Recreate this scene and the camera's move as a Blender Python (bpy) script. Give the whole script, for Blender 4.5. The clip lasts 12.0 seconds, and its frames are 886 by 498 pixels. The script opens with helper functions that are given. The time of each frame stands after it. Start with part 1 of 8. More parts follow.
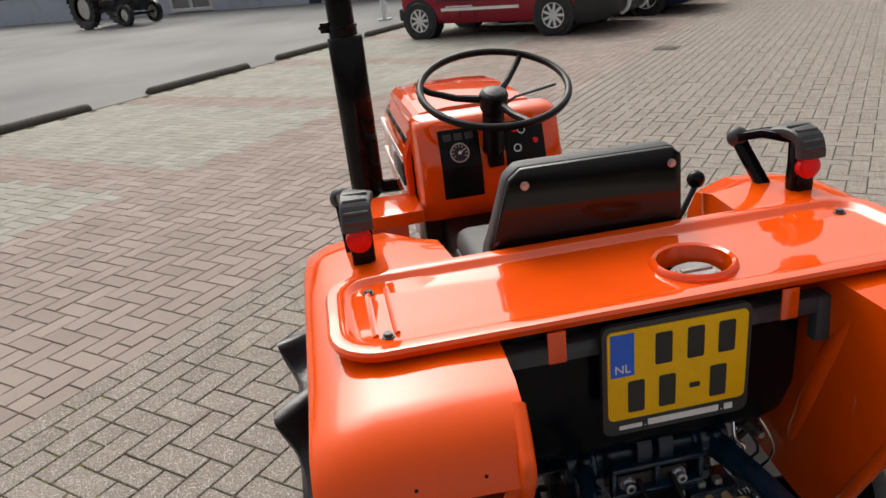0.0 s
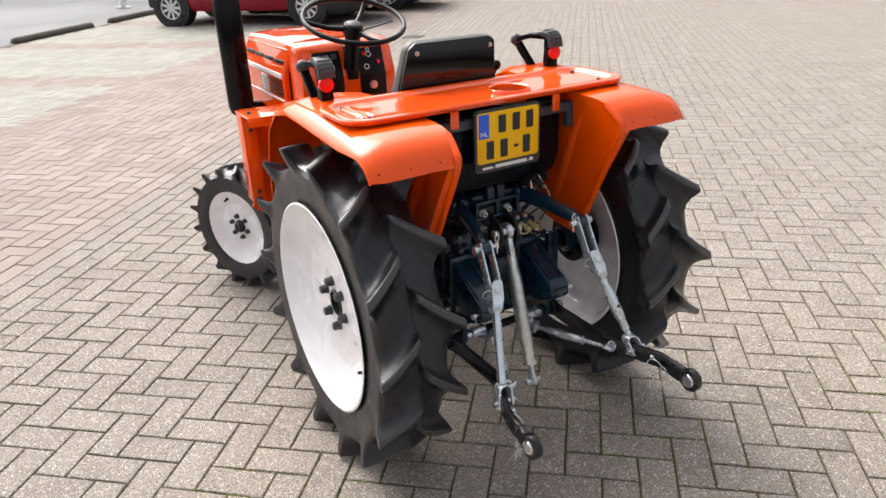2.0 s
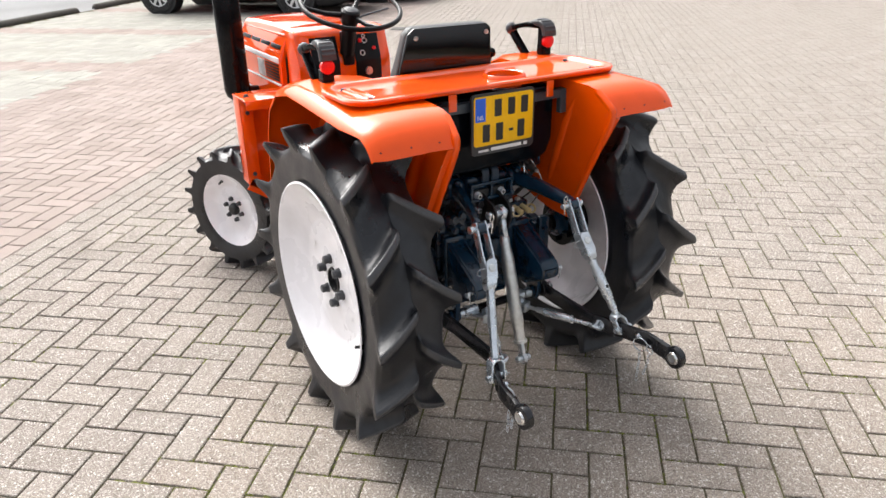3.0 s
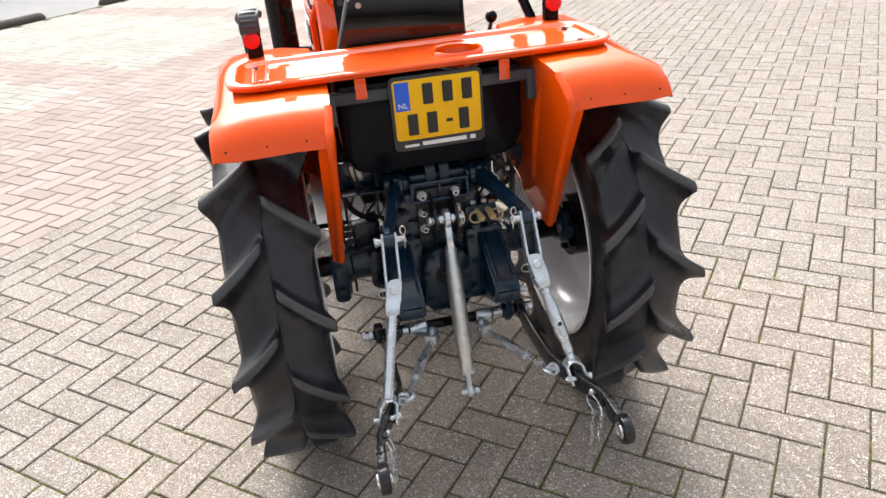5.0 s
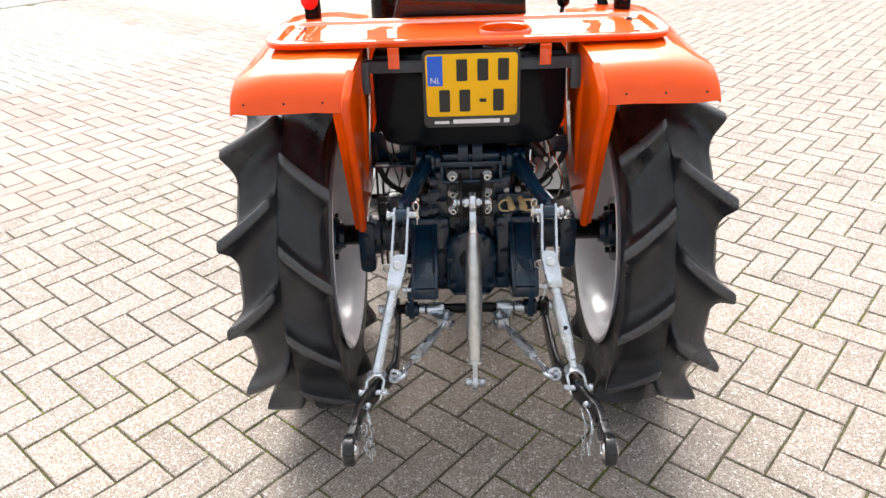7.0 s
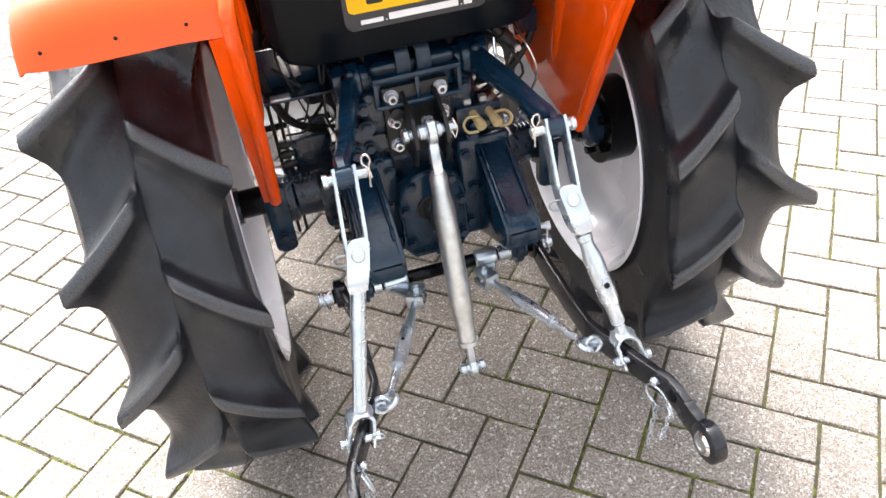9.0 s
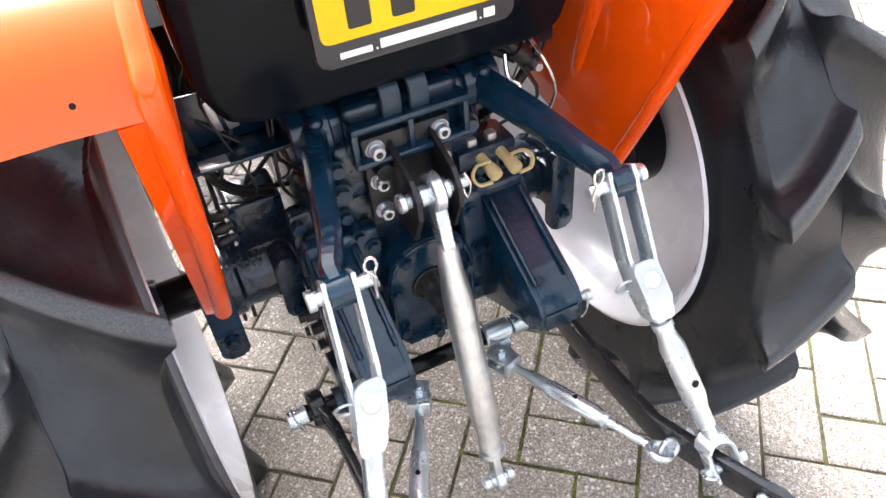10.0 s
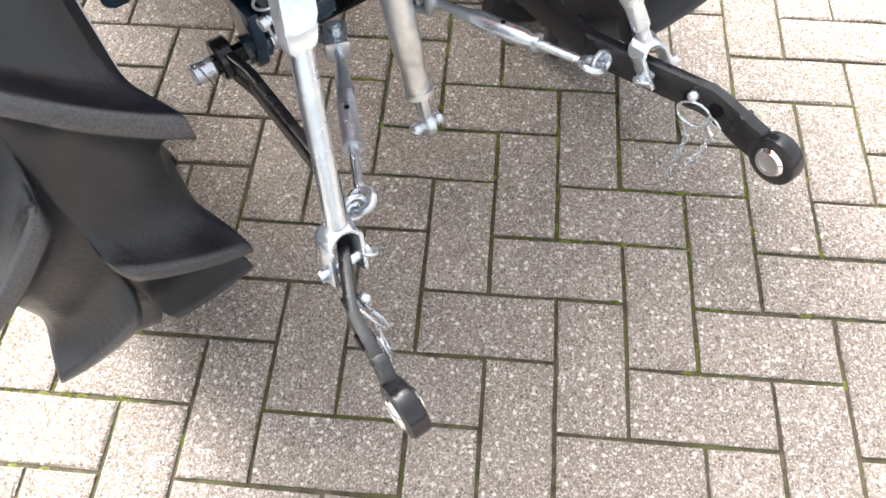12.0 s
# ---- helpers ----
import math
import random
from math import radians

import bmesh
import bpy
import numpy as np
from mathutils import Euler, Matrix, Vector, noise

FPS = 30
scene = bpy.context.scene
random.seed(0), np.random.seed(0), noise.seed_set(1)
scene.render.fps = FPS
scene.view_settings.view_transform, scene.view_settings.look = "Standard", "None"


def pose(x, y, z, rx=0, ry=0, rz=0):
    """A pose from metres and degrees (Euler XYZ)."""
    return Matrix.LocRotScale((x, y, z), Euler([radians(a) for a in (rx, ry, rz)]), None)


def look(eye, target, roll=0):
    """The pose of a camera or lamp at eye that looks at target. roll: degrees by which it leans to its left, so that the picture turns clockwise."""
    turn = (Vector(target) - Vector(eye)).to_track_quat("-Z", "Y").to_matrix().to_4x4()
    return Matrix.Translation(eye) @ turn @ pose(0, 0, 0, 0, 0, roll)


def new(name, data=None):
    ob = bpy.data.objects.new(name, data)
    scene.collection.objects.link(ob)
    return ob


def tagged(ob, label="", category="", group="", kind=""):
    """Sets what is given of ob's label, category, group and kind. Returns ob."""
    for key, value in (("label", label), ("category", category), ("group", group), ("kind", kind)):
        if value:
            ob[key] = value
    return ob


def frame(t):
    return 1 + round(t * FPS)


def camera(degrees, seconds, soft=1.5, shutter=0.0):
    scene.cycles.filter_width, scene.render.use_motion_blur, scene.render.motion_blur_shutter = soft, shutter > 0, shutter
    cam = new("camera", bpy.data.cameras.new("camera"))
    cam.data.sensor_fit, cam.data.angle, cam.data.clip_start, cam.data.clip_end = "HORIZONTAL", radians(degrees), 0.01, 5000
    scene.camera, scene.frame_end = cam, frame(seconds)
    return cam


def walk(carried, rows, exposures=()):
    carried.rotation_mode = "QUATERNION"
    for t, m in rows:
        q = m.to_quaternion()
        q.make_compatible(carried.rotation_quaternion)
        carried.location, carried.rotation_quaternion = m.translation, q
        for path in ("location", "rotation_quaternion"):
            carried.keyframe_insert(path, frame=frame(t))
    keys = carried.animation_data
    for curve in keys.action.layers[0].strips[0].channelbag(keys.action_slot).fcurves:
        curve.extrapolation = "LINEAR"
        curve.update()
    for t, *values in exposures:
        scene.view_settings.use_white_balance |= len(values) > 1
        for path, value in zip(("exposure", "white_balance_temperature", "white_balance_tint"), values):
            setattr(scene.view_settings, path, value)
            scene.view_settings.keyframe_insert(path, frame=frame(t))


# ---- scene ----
cam = camera(62.7, 12.0)
PATH = [
    (0, (-0.432, -0.837, 1.548), (-0.174, 0.992, 0.781), -6.4),
    (0.2, (-0.498, -0.928, 1.562), (-0.108, 0.893, 0.833), -2.6),
    (0.5, (-0.584, -1.059, 1.587), (-0.04, 0.742, 0.909), 2.2),
    (0.7, (-0.644, -1.179, 1.589), (-0.061, 0.636, 0.983), 1.8),
    (1, (-0.737, -1.382, 1.569), (-0.188, 0.45, 0.984), -0.8),
    (1.2, (-0.8, -1.464, 1.553), (-0.214, 0.356, 0.967), -1.2),
    (1.5, (-0.918, -1.565, 1.544), (-0.217, 0.198, 0.913), -1.2),
    (1.7, (-1.035, -1.614, 1.516), (-0.189, 0.071, 0.848), -0.6),
    (2, (-1.163, -1.671, 1.513), (-0.265, -0.079, 0.701), -2.3),
    (2.5, (-1.228, -1.726, 1.509), (-0.28, -0.165, 0.694), -1.0),
    (3, (-1.236, -1.72, 1.5), (-0.301, -0.157, 0.674), -0.9),
    (3.2, (-1.231, -1.715, 1.501), (-0.306, -0.143, 0.679), -1.0),
    (4.8, (-0.427, -1.708, 1.476), (-0.01, 0.057, 0.632), -6.1),
    (5, (-0.324, -1.668, 1.478), (-0.003, 0.068, 0.54), -5.1),
    (5.5, (-0.128, -1.645, 1.472), (0.005, 0.115, 0.533), -2.8),
    (6, (-0.065, -1.668, 1.439), (-0.108, 0.095, 0.496), -1.9),
    (6.5, (-0.046, -1.672, 1.433), (-0.069, 0.09, 0.488), -2.3),
    (7, (-0.047, -1.666, 1.429), (-0.081, 0.095, 0.481), -2.0),
    (7.5, (-0.047, -1.656, 1.426), (-0.089, 0.101, 0.472), -1.9),
    (7.7, (-0.044, -1.653, 1.42), (-0.096, 0.104, 0.465), -1.9),
    (9.3, (-0.254, -0.89, 1.262), (0.145, 0.573, -0.042), -7.0),
    (9.5, (-0.242, -0.78, 1.243), (0.189, 0.669, -0.066), -6.7),
    (10, (-0.267, -0.666, 1.217), (0.294, 0.703, -0.128), -5.9),
    (10.5, (-0.317, -0.654, 1.186), (0.393, 0.621, -0.181), -1.9),
    (11, (-0.349, -0.695, 1.137), (0.366, 0.428, -0.356), -2.1),
    (11.2, (-0.353, -0.707, 1.118), (0.304, 0.286, -0.426), -1.2),
    (11.5, (-0.358, -0.723, 1.091), (0.266, 0.216, -0.56), -1.9),
    (12, (-0.366, -0.717, 1.064), (0.17, 0.074, -0.693), -1.7),
]
EXPOSURE = [(0.0, -0.07, 6780, 10), (1.0, 0.21, 6700, 10), (1.6, 0.5, 6630, 10), (2.0, 0.74, 6540, 10), (3.2, 0.93, 6450, 10), (4.8, 1.0, 6470, 10), (5.5, 1.28, 6460, 10), (7.7, 1.42, 6480, 10),
            (8.6, 1.78, 6350, 10), (9.3, 2.3, 6260, 10), (10.0, 2.5, 6200, 10), (10.5, 2.62, 6160, 10), (11.5, 2.36, 6380, 10), (12.0, 2.08, 6450, 10)]
walk(cam, [(t, look(eye, target, roll)) for t, eye, target, roll in PATH], EXPOSURE)


# ---- world and light ----
world = bpy.data.worlds.new("sky")
scene.world = world
world.use_nodes = True
wn, wl = world.node_tree.nodes, world.node_tree.links
wn.clear()
sky = wn.new("ShaderNodeTexSky")
sky.sky_type, sky.sun_disc = "NISHITA", False
SUN_EL, SUN_AZ = 48.0, -6.0
sky.sun_elevation, sky.sun_rotation = radians(SUN_EL), radians(SUN_AZ)
sky.air_density, sky.dust_density, sky.ozone_density = 1.0, 9.0, 1.0
pale = wn.new("ShaderNodeHueSaturation")
pale.inputs["Saturation"].default_value = 0.22
back = wn.new("ShaderNodeBackground")
back.inputs["Strength"].default_value = 0.175
wout = wn.new("ShaderNodeOutputWorld")
wl.new(sky.outputs[0], pale.inputs["Color"])
wl.new(pale.outputs[0], back.inputs["Color"])
wl.new(back.outputs[0], wout.inputs["Surface"])

sun_data = bpy.data.lights.new("sun", "SUN")
sun_data.energy, sun_data.angle, sun_data.color = 0.85, radians(44), (1.0, 0.96, 0.9)
sun = new("sun", sun_data)
az, el = radians(SUN_AZ), radians(SUN_EL)
sun_from = Vector((math.sin(az) * math.cos(el), math.cos(az) * math.cos(el), math.sin(el)))
sun.matrix_world = look(sun_from * 50, (0, 0, 0))


# ---- materials ----
def mat(name, base, rough=0.5, metal=0.0, scale=40.0, vary=0.12, bump=0.0, bump_scale=120.0, fine=0.0, coat=0.0,
        stain=None, stain_scale=3.0, stain_amount=0.0, spread=0.0, rough_vary=0.12, spec=0.5, island=False, wear=0.0, coat_ior=1.5):
    """A surface with variation at two scales: broad patches and fine grain; spread varies it from piece to piece."""
    m = bpy.data.materials.new(name)
    m.use_nodes = True
    n, l = m.node_tree.nodes, m.node_tree.links
    b = n["Principled BSDF"]
    b.inputs["Metallic"].default_value = metal
    b.inputs["Specular IOR Level"].default_value = spec
    b.inputs["Coat Weight"].default_value = coat
    b.inputs["Coat Roughness"].default_value = 0.025
    b.inputs["Coat IOR"].default_value = coat_ior
    tc = n.new("ShaderNodeTexCoord")
    src = tc.outputs["Object"]
    if spread and not island:
        own = n.new("ShaderNodeVectorMath")
        own.operation = "SCALE"
        own.inputs[0].default_value = (53.0, 31.0, 17.0)
        l.new(n.new("ShaderNodeObjectInfo").outputs["Random"], own.inputs["Scale"])
        apart = n.new("ShaderNodeVectorMath")
        l.new(src, apart.inputs[0])
        l.new(own.outputs[0], apart.inputs[1])
        src = apart.outputs[0]
    big = n.new("ShaderNodeTexNoise")
    big.inputs["Scale"].default_value, big.inputs["Detail"].default_value = stain_scale, 4.0
    l.new(src, big.inputs["Vector"])
    grain = n.new("ShaderNodeTexNoise")
    grain.inputs["Scale"].default_value, grain.inputs["Detail"].default_value = scale, 3.0
    l.new(src, grain.inputs["Vector"])
    ramp = n.new("ShaderNodeMapRange")
    ramp.inputs["From Min"].default_value, ramp.inputs["From Max"].default_value = 0.3, 0.7
    ramp.inputs["To Min"].default_value, ramp.inputs["To Max"].default_value = 1.0 - vary, 1.0 + vary
    l.new(grain.outputs["Fac"], ramp.inputs["Value"])
    value = ramp.outputs["Result"]
    if spread:
        if island:
            rnd = n.new("ShaderNodeNewGeometry").outputs["Random Per Island"]
        else:
            rnd = n.new("ShaderNodeObjectInfo").outputs["Random"]
        r2 = n.new("ShaderNodeMapRange")
        r2.inputs["To Min"].default_value, r2.inputs["To Max"].default_value = 1.0 - spread, 1.0 + spread
        l.new(rnd, r2.inputs["Value"])
        mul = n.new("ShaderNodeMath")
        mul.operation = "MULTIPLY"
        l.new(value, mul.inputs[0])
        l.new(r2.outputs["Result"], mul.inputs[1])
        value = mul.outputs[0]
    colour = n.new("ShaderNodeRGB")
    colour.outputs[0].default_value = (*base, 1)
    shade = n.new("ShaderNodeVectorMath")
    shade.operation = "SCALE"
    l.new(colour.outputs[0], shade.inputs[0])
    l.new(value, shade.inputs["Scale"])
    out = shade.outputs[0]
    if stain:
        mix = n.new("ShaderNodeMix")
        mix.data_type = "RGBA"
        mr = n.new("ShaderNodeMapRange")
        mr.inputs["From Min"].default_value, mr.inputs["From Max"].default_value = 0.5, 0.72
        mr.inputs["To Max"].default_value = stain_amount
        l.new(big.outputs["Fac"], mr.inputs["Value"])
        l.new(mr.outputs["Result"], mix.inputs["Factor"])
        l.new(out, mix.inputs["A"])
        mix.inputs["B"].default_value = (*stain, 1)
        out = mix.outputs["Result"]
    if fine:
        wob = n.new("ShaderNodeTexNoise")
        wob.inputs["Scale"].default_value = 160.0
        l.new(src, wob.inputs["Vector"])
        shift = n.new("ShaderNodeVectorMath")
        shift.operation = "SCALE"
        shift.inputs["Scale"].default_value = 0.008
        l.new(wob.outputs["Color"], shift.inputs[0])
        moved = n.new("ShaderNodeVectorMath")
        l.new(src, moved.inputs[0])
        l.new(shift.outputs[0], moved.inputs[1])
        for scale_s, lo, keep, tint in ((125.0, 0.36, 0.68, (0.68, 0.64, 0.59, 1)), (250.0, 0.36, 0.54, (0.54, 0.5, 0.46, 1)), (420.0, 0.4, 0.54, (0.54, 0.5, 0.46, 1)), (190.0, 0.36, 0.62, (0.085, 0.066, 0.056, 1))):
            speck = n.new("ShaderNodeTexVoronoi")
            speck.inputs["Scale"].default_value = scale_s
            l.new(moved.outputs[0], speck.inputs["Vector"])
            sr = n.new("ShaderNodeMapRange")
            sr.inputs["From Min"].default_value, sr.inputs["From Max"].default_value = lo - 0.06, lo + 0.1
            sr.inputs["To Min"].default_value, sr.inputs["To Max"].default_value = fine, 0.0
            l.new(speck.outputs["Distance"], sr.inputs["Value"])
            sep = n.new("ShaderNodeSeparateColor")
            l.new(speck.outputs["Color"], sep.inputs[0])
            some = n.new("ShaderNodeMapRange")
            some.inputs["From Min"].default_value, some.inputs["From Max"].default_value = keep, keep + 0.2
            l.new(sep.outputs[0], some.inputs["Value"])
            pick = n.new("ShaderNodeMath")
            pick.operation = "MULTIPLY"
            l.new(sr.outputs["Result"], pick.inputs[0])
            l.new(some.outputs["Result"], pick.inputs[1])
            m2 = n.new("ShaderNodeMix")
            m2.data_type = "RGBA"
            l.new(pick.outputs[0], m2.inputs["Factor"])
            l.new(out, m2.inputs["A"])
            m2.inputs["B"].default_value = tint
            out = m2.outputs["Result"]
    if wear:
        ln = n.new("ShaderNodeVectorMath")
        ln.operation = "LENGTH"
        flatten = n.new("ShaderNodeVectorMath")
        flatten.operation = "MULTIPLY"
        flatten.inputs[1].default_value = (0, 1, 1)
        l.new(src, flatten.inputs[0])
        l.new(flatten.outputs[0], ln.inputs[0])
        we = n.new("ShaderNodeMapRange")
        we.inputs["From Min"].default_value, we.inputs["From Max"].default_value = wear - 0.009, wear - 0.0035
        l.new(ln.outputs["Value"], we.inputs["Value"])
        scuff = n.new("ShaderNodeTexNoise")
        scuff.inputs["Scale"].default_value, scuff.inputs["Detail"].default_value = 520.0, 4.0
        l.new(src, scuff.inputs["Vector"])
        sc = n.new("ShaderNodeMapRange")
        sc.inputs["From Min"].default_value, sc.inputs["From Max"].default_value = 0.35, 0.7
        sc.inputs["To Min"].default_value = 0.35
        l.new(scuff.outputs["Fac"], sc.inputs["Value"])
        both = n.new("ShaderNodeMath")
        both.operation = "MULTIPLY"
        l.new(we.outputs["Result"], both.inputs[0])
        l.new(sc.outputs["Result"], both.inputs[1])
        m3 = n.new("ShaderNodeMix")
        m3.data_type = "RGBA"
        l.new(both.outputs[0], m3.inputs["Factor"])
        l.new(out, m3.inputs["A"])
        m3.inputs["B"].default_value = (0.075, 0.077, 0.082, 1)
        out = m3.outputs["Result"]
    l.new(out, b.inputs["Base Color"])
    rr = n.new("ShaderNodeMapRange")
    rr.inputs["From Min"].default_value, rr.inputs["From Max"].default_value = 0.3, 0.7
    rr.inputs["To Min"].default_value = max(0.02, rough - rough_vary * rough)
    rr.inputs["To Max"].default_value = min(1.0, rough + rough_vary * rough)
    l.new(big.outputs["Fac"], rr.inputs["Value"])
    l.new(rr.outputs["Result"], b.inputs["Roughness"])
    if bump:
        bn = n.new("ShaderNodeTexNoise")
        bn.inputs["Scale"].default_value, bn.inputs["Detail"].default_value = bump_scale, 4.0
        l.new(src, bn.inputs["Vector"])
        bp = n.new("ShaderNodeBump")
        bp.inputs["Strength"].default_value, bp.inputs["Distance"].default_value = bump, 0.004
        l.new(bn.outputs["Fac"], bp.inputs["Height"])
        l.new(bp.outputs["Normal"], b.inputs["Normal"])
    return m


def glass(name, tint, rough=0.03):
    m = bpy.data.materials.new(name)
    m.use_nodes = True
    b = m.node_tree.nodes["Principled BSDF"]
    b.inputs["Base Color"].default_value = (*tint, 1)
    b.inputs["Roughness"].default_value = rough
    b.inputs["IOR"].default_value = 2.0
    b.inputs["Coat Weight"].default_value = 1.0
    b.inputs["Coat Roughness"].default_value = 0.02
    return m


ORANGE = mat("orange_paint", (0.84, 0.078, 0.0), 0.5, scale=9, vary=0.05, bump=0.012, bump_scale=30, coat=1.0, coat_ior=1.7, rough_vary=0.2, spec=0.02)
GUARD = mat("orange_mudguard_paint", (0.84, 0.082, 0.0), 0.5, scale=9, vary=0.05, bump=0.012, bump_scale=30, coat=0.75, coat_ior=1.58, rough_vary=0.2, spec=0.02)
BONNET = mat("orange_bonnet_paint", (0.84, 0.076, 0.0), 0.5, scale=9, vary=0.06, bump=0.012, bump_scale=30, coat=1.0, coat_ior=1.55, rough_vary=0.2, spec=0.02)
RUBBER = mat("tyre_rubber", (0.0086, 0.0098, 0.0132), 0.36, rough_vary=0.4, scale=26, vary=0.4, bump=0.2, bump_scale=130, stain=(0.034, 0.036, 0.041), stain_scale=9, stain_amount=0.6, spec=0.5, wear=0.486)
RUBBER_FRONT = mat("front_tyre_rubber", (0.0086, 0.0098, 0.0132), 0.36, rough_vary=0.4, scale=26, vary=0.4, bump=0.2, bump_scale=130, stain=(0.034, 0.036, 0.041), stain_scale=9, stain_amount=0.6, spec=0.5, wear=0.286)
RIMWHITE = mat("white_rim_paint", (0.86, 0.85, 0.89), 0.28, scale=12, vary=0.04, bump=0.03, coat=0.7, stain=(0.5, 0.48, 0.47), stain_scale=7, stain_amount=0.25)
NAVY = mat("dark_blue_cast_paint", (0.004, 0.022, 0.046), 0.2, scale=25, vary=0.3, bump=0.35, bump_scale=90, coat=0.35, spec=0.4)
NAVYCAST = mat("dark_blue_rough_casting", (0.006, 0.0185, 0.037), 0.27, scale=35, vary=0.35, bump=0.7, bump_scale=70, coat=0.25, spec=0.5)
NAVYTAB = mat("blue_grey_tab_paint", (0.02, 0.036, 0.058), 0.35, scale=25, vary=0.2, bump=0.15, spec=0.4)
SPLINE = mat("greasy_spline_steel", (0.17, 0.165, 0.16), 0.3, metal=0.8, scale=60, vary=0.4, bump=0.15)
BLACK = mat("black_paint", (0.004, 0.004, 0.005), 0.15, scale=20, vary=0.2, bump=0.04, bump_scale=80, spec=0.17)
SHELL = mat("glossy_black_shell", (0.004, 0.004, 0.005), 0.09, scale=20, vary=0.2, bump=0.02, bump_scale=40, spec=0.42)
DARK = mat("greasy_black_steel", (0.009, 0.009, 0.01), 0.42, scale=40, vary=0.4, bump=0.3, bump_scale=120)
ZINC = mat("zinc_plated_steel", (0.66, 0.71, 0.76), 0.27, metal=0.8, scale=30, vary=0.1, bump=0.08, bump_scale=120, stain=(0.48, 0.51, 0.53), stain_scale=16, stain_amount=0.6)
CASTZINC = mat("dull_galvanised_tube", (0.68, 0.7, 0.7), 0.38, metal=0.9, scale=60, vary=0.12, bump=0.12, bump_scale=200, stain=(0.5, 0.5, 0.47), stain_scale=20, stain_amount=0.6)
VINYL = mat("dark_grey_vinyl", (0.045, 0.047, 0.05), 0.5, scale=120, vary=0.15, bump=0.25, bump_scale=300)
GREYPLASTIC = mat("grey_black_plastic", (0.04, 0.042, 0.047), 0.45, scale=60, vary=0.15, bump=0.1, bump_scale=300)
REDLENS = mat("red_reflector", (0.8, 0.008, 0.01), 0.3, scale=200, vary=0.1, bump=0.08, bump_scale=500, coat=0.4, spec=0.2)
YELLOW = mat("plate_yellow", (0.95, 0.53, 0.006), 0.35, scale=60, vary=0.03, spec=0.25)
BLUE = mat("plate_blue", (0.012, 0.12, 0.72), 0.35, scale=60, vary=0.03)
CHAR = mat("plate_black_ink", (0.015, 0.015, 0.015), 0.5)
WHITE = mat("white_print", (0.8, 0.8, 0.8), 0.5, vary=0.03)
TANK = mat("glossy_black_tank", (0.003, 0.005, 0.008), 0.16, scale=15, vary=0.2, bump=0.03, bump_scale=20, spec=0.12)
HOLDER = mat("plate_holder_plastic", (0.03, 0.033, 0.037), 0.4, vary=0.1)
TAN = mat("yellowed_rubber_cap", (0.5, 0.39, 0.19), 0.5, vary=0.1)
CHROME = mat("polished_steel", (0.8, 0.8, 0.8), 0.15, metal=1.0, vary=0.06)
STEELGREY = mat("grey_painted_bracket", (0.045, 0.06, 0.075), 0.4, vary=0.1, bump=0.1)
PANELBLACK = mat("matt_black_panel", (0.004, 0.004, 0.005), 0.4, scale=80, vary=0.2, spec=0.18)
ENGINE = mat("bare_grey_casting", (0.6, 0.6, 0.61), 0.4, metal=0.4, vary=0.25, bump=0.3)

FILLER = mat("grey_cast_filler_cap", (0.32, 0.32, 0.31), 0.5, metal=0.3, vary=0.15, bump=0.15)
LINKBLACK = mat("worn_black_bar", (0.012, 0.0125, 0.015), 0.22, scale=30, vary=0.3, bump=0.1, bump_scale=60, spec=0.5, stain=(0.05, 0.052, 0.055), stain_scale=14, stain_amount=0.5)
MOSS = mat("green_moss", (0.12, 0.13, 0.035), 0.95, scale=200, vary=0.4, bump=0.8, bump_scale=500, spread=0.35, island=True, spec=0.1)
SILVERISH = mat("satin_silver", (0.5, 0.5, 0.5), 0.35, metal=0.8, vary=0.08)

PAVING = mat("grey_concrete_paver", (0.235, 0.198, 0.168), 0.9, scale=190, vary=0.34, bump=0.8, bump_scale=330, fine=0.76,
             stain=(0.145, 0.122, 0.106), stain_scale=9.0, stain_amount=0.5, spread=0.08, spec=0.2)
PAVING_J = mat("grey_concrete_paver_field", (0.212, 0.184, 0.161), 0.9, scale=190, vary=0.34, bump=0.6, bump_scale=330, fine=0.76,
               stain=(0.15, 0.127, 0.11), stain_scale=4.0, stain_amount=0.45, spread=0.09, island=True, spec=0.2)
PAVING_RED = mat("red_concrete_paver", (0.285, 0.236, 0.212), 0.9, scale=200, vary=0.15, bump=0.4, bump_scale=420,
                 stain=(0.225, 0.19, 0.168), stain_scale=2.0, stain_amount=0.45, spread=0.11, island=True, spec=0.2)
PAVING_LIGHT = mat("pale_concrete_paver", (0.305, 0.298, 0.266), 0.9, scale=200, vary=0.15, bump=0.4, bump_scale=420,
                   stain=(0.25, 0.242, 0.2), stain_scale=2.0, stain_amount=0.45, spread=0.1, island=True, spec=0.2)
JOINT = mat("sandy_joint_with_moss", (0.078, 0.069, 0.045), 0.95, scale=60, vary=0.4, bump=0.5, stain=(0.1, 0.105, 0.035), stain_scale=8.0, stain_amount=0.95, spec=0.1)
CONCRETE = mat("grey_asphalt", (0.16, 0.161, 0.163), 0.85, scale=90, vary=0.12, bump=0.3, bump_scale=200, stain=(0.115, 0.115, 0.115), stain_scale=0.3, stain_amount=0.6)
KERBMAT = mat("dark_weathered_kerb", (0.07, 0.065, 0.055), 0.9, scale=40, vary=0.3, bump=0.5)


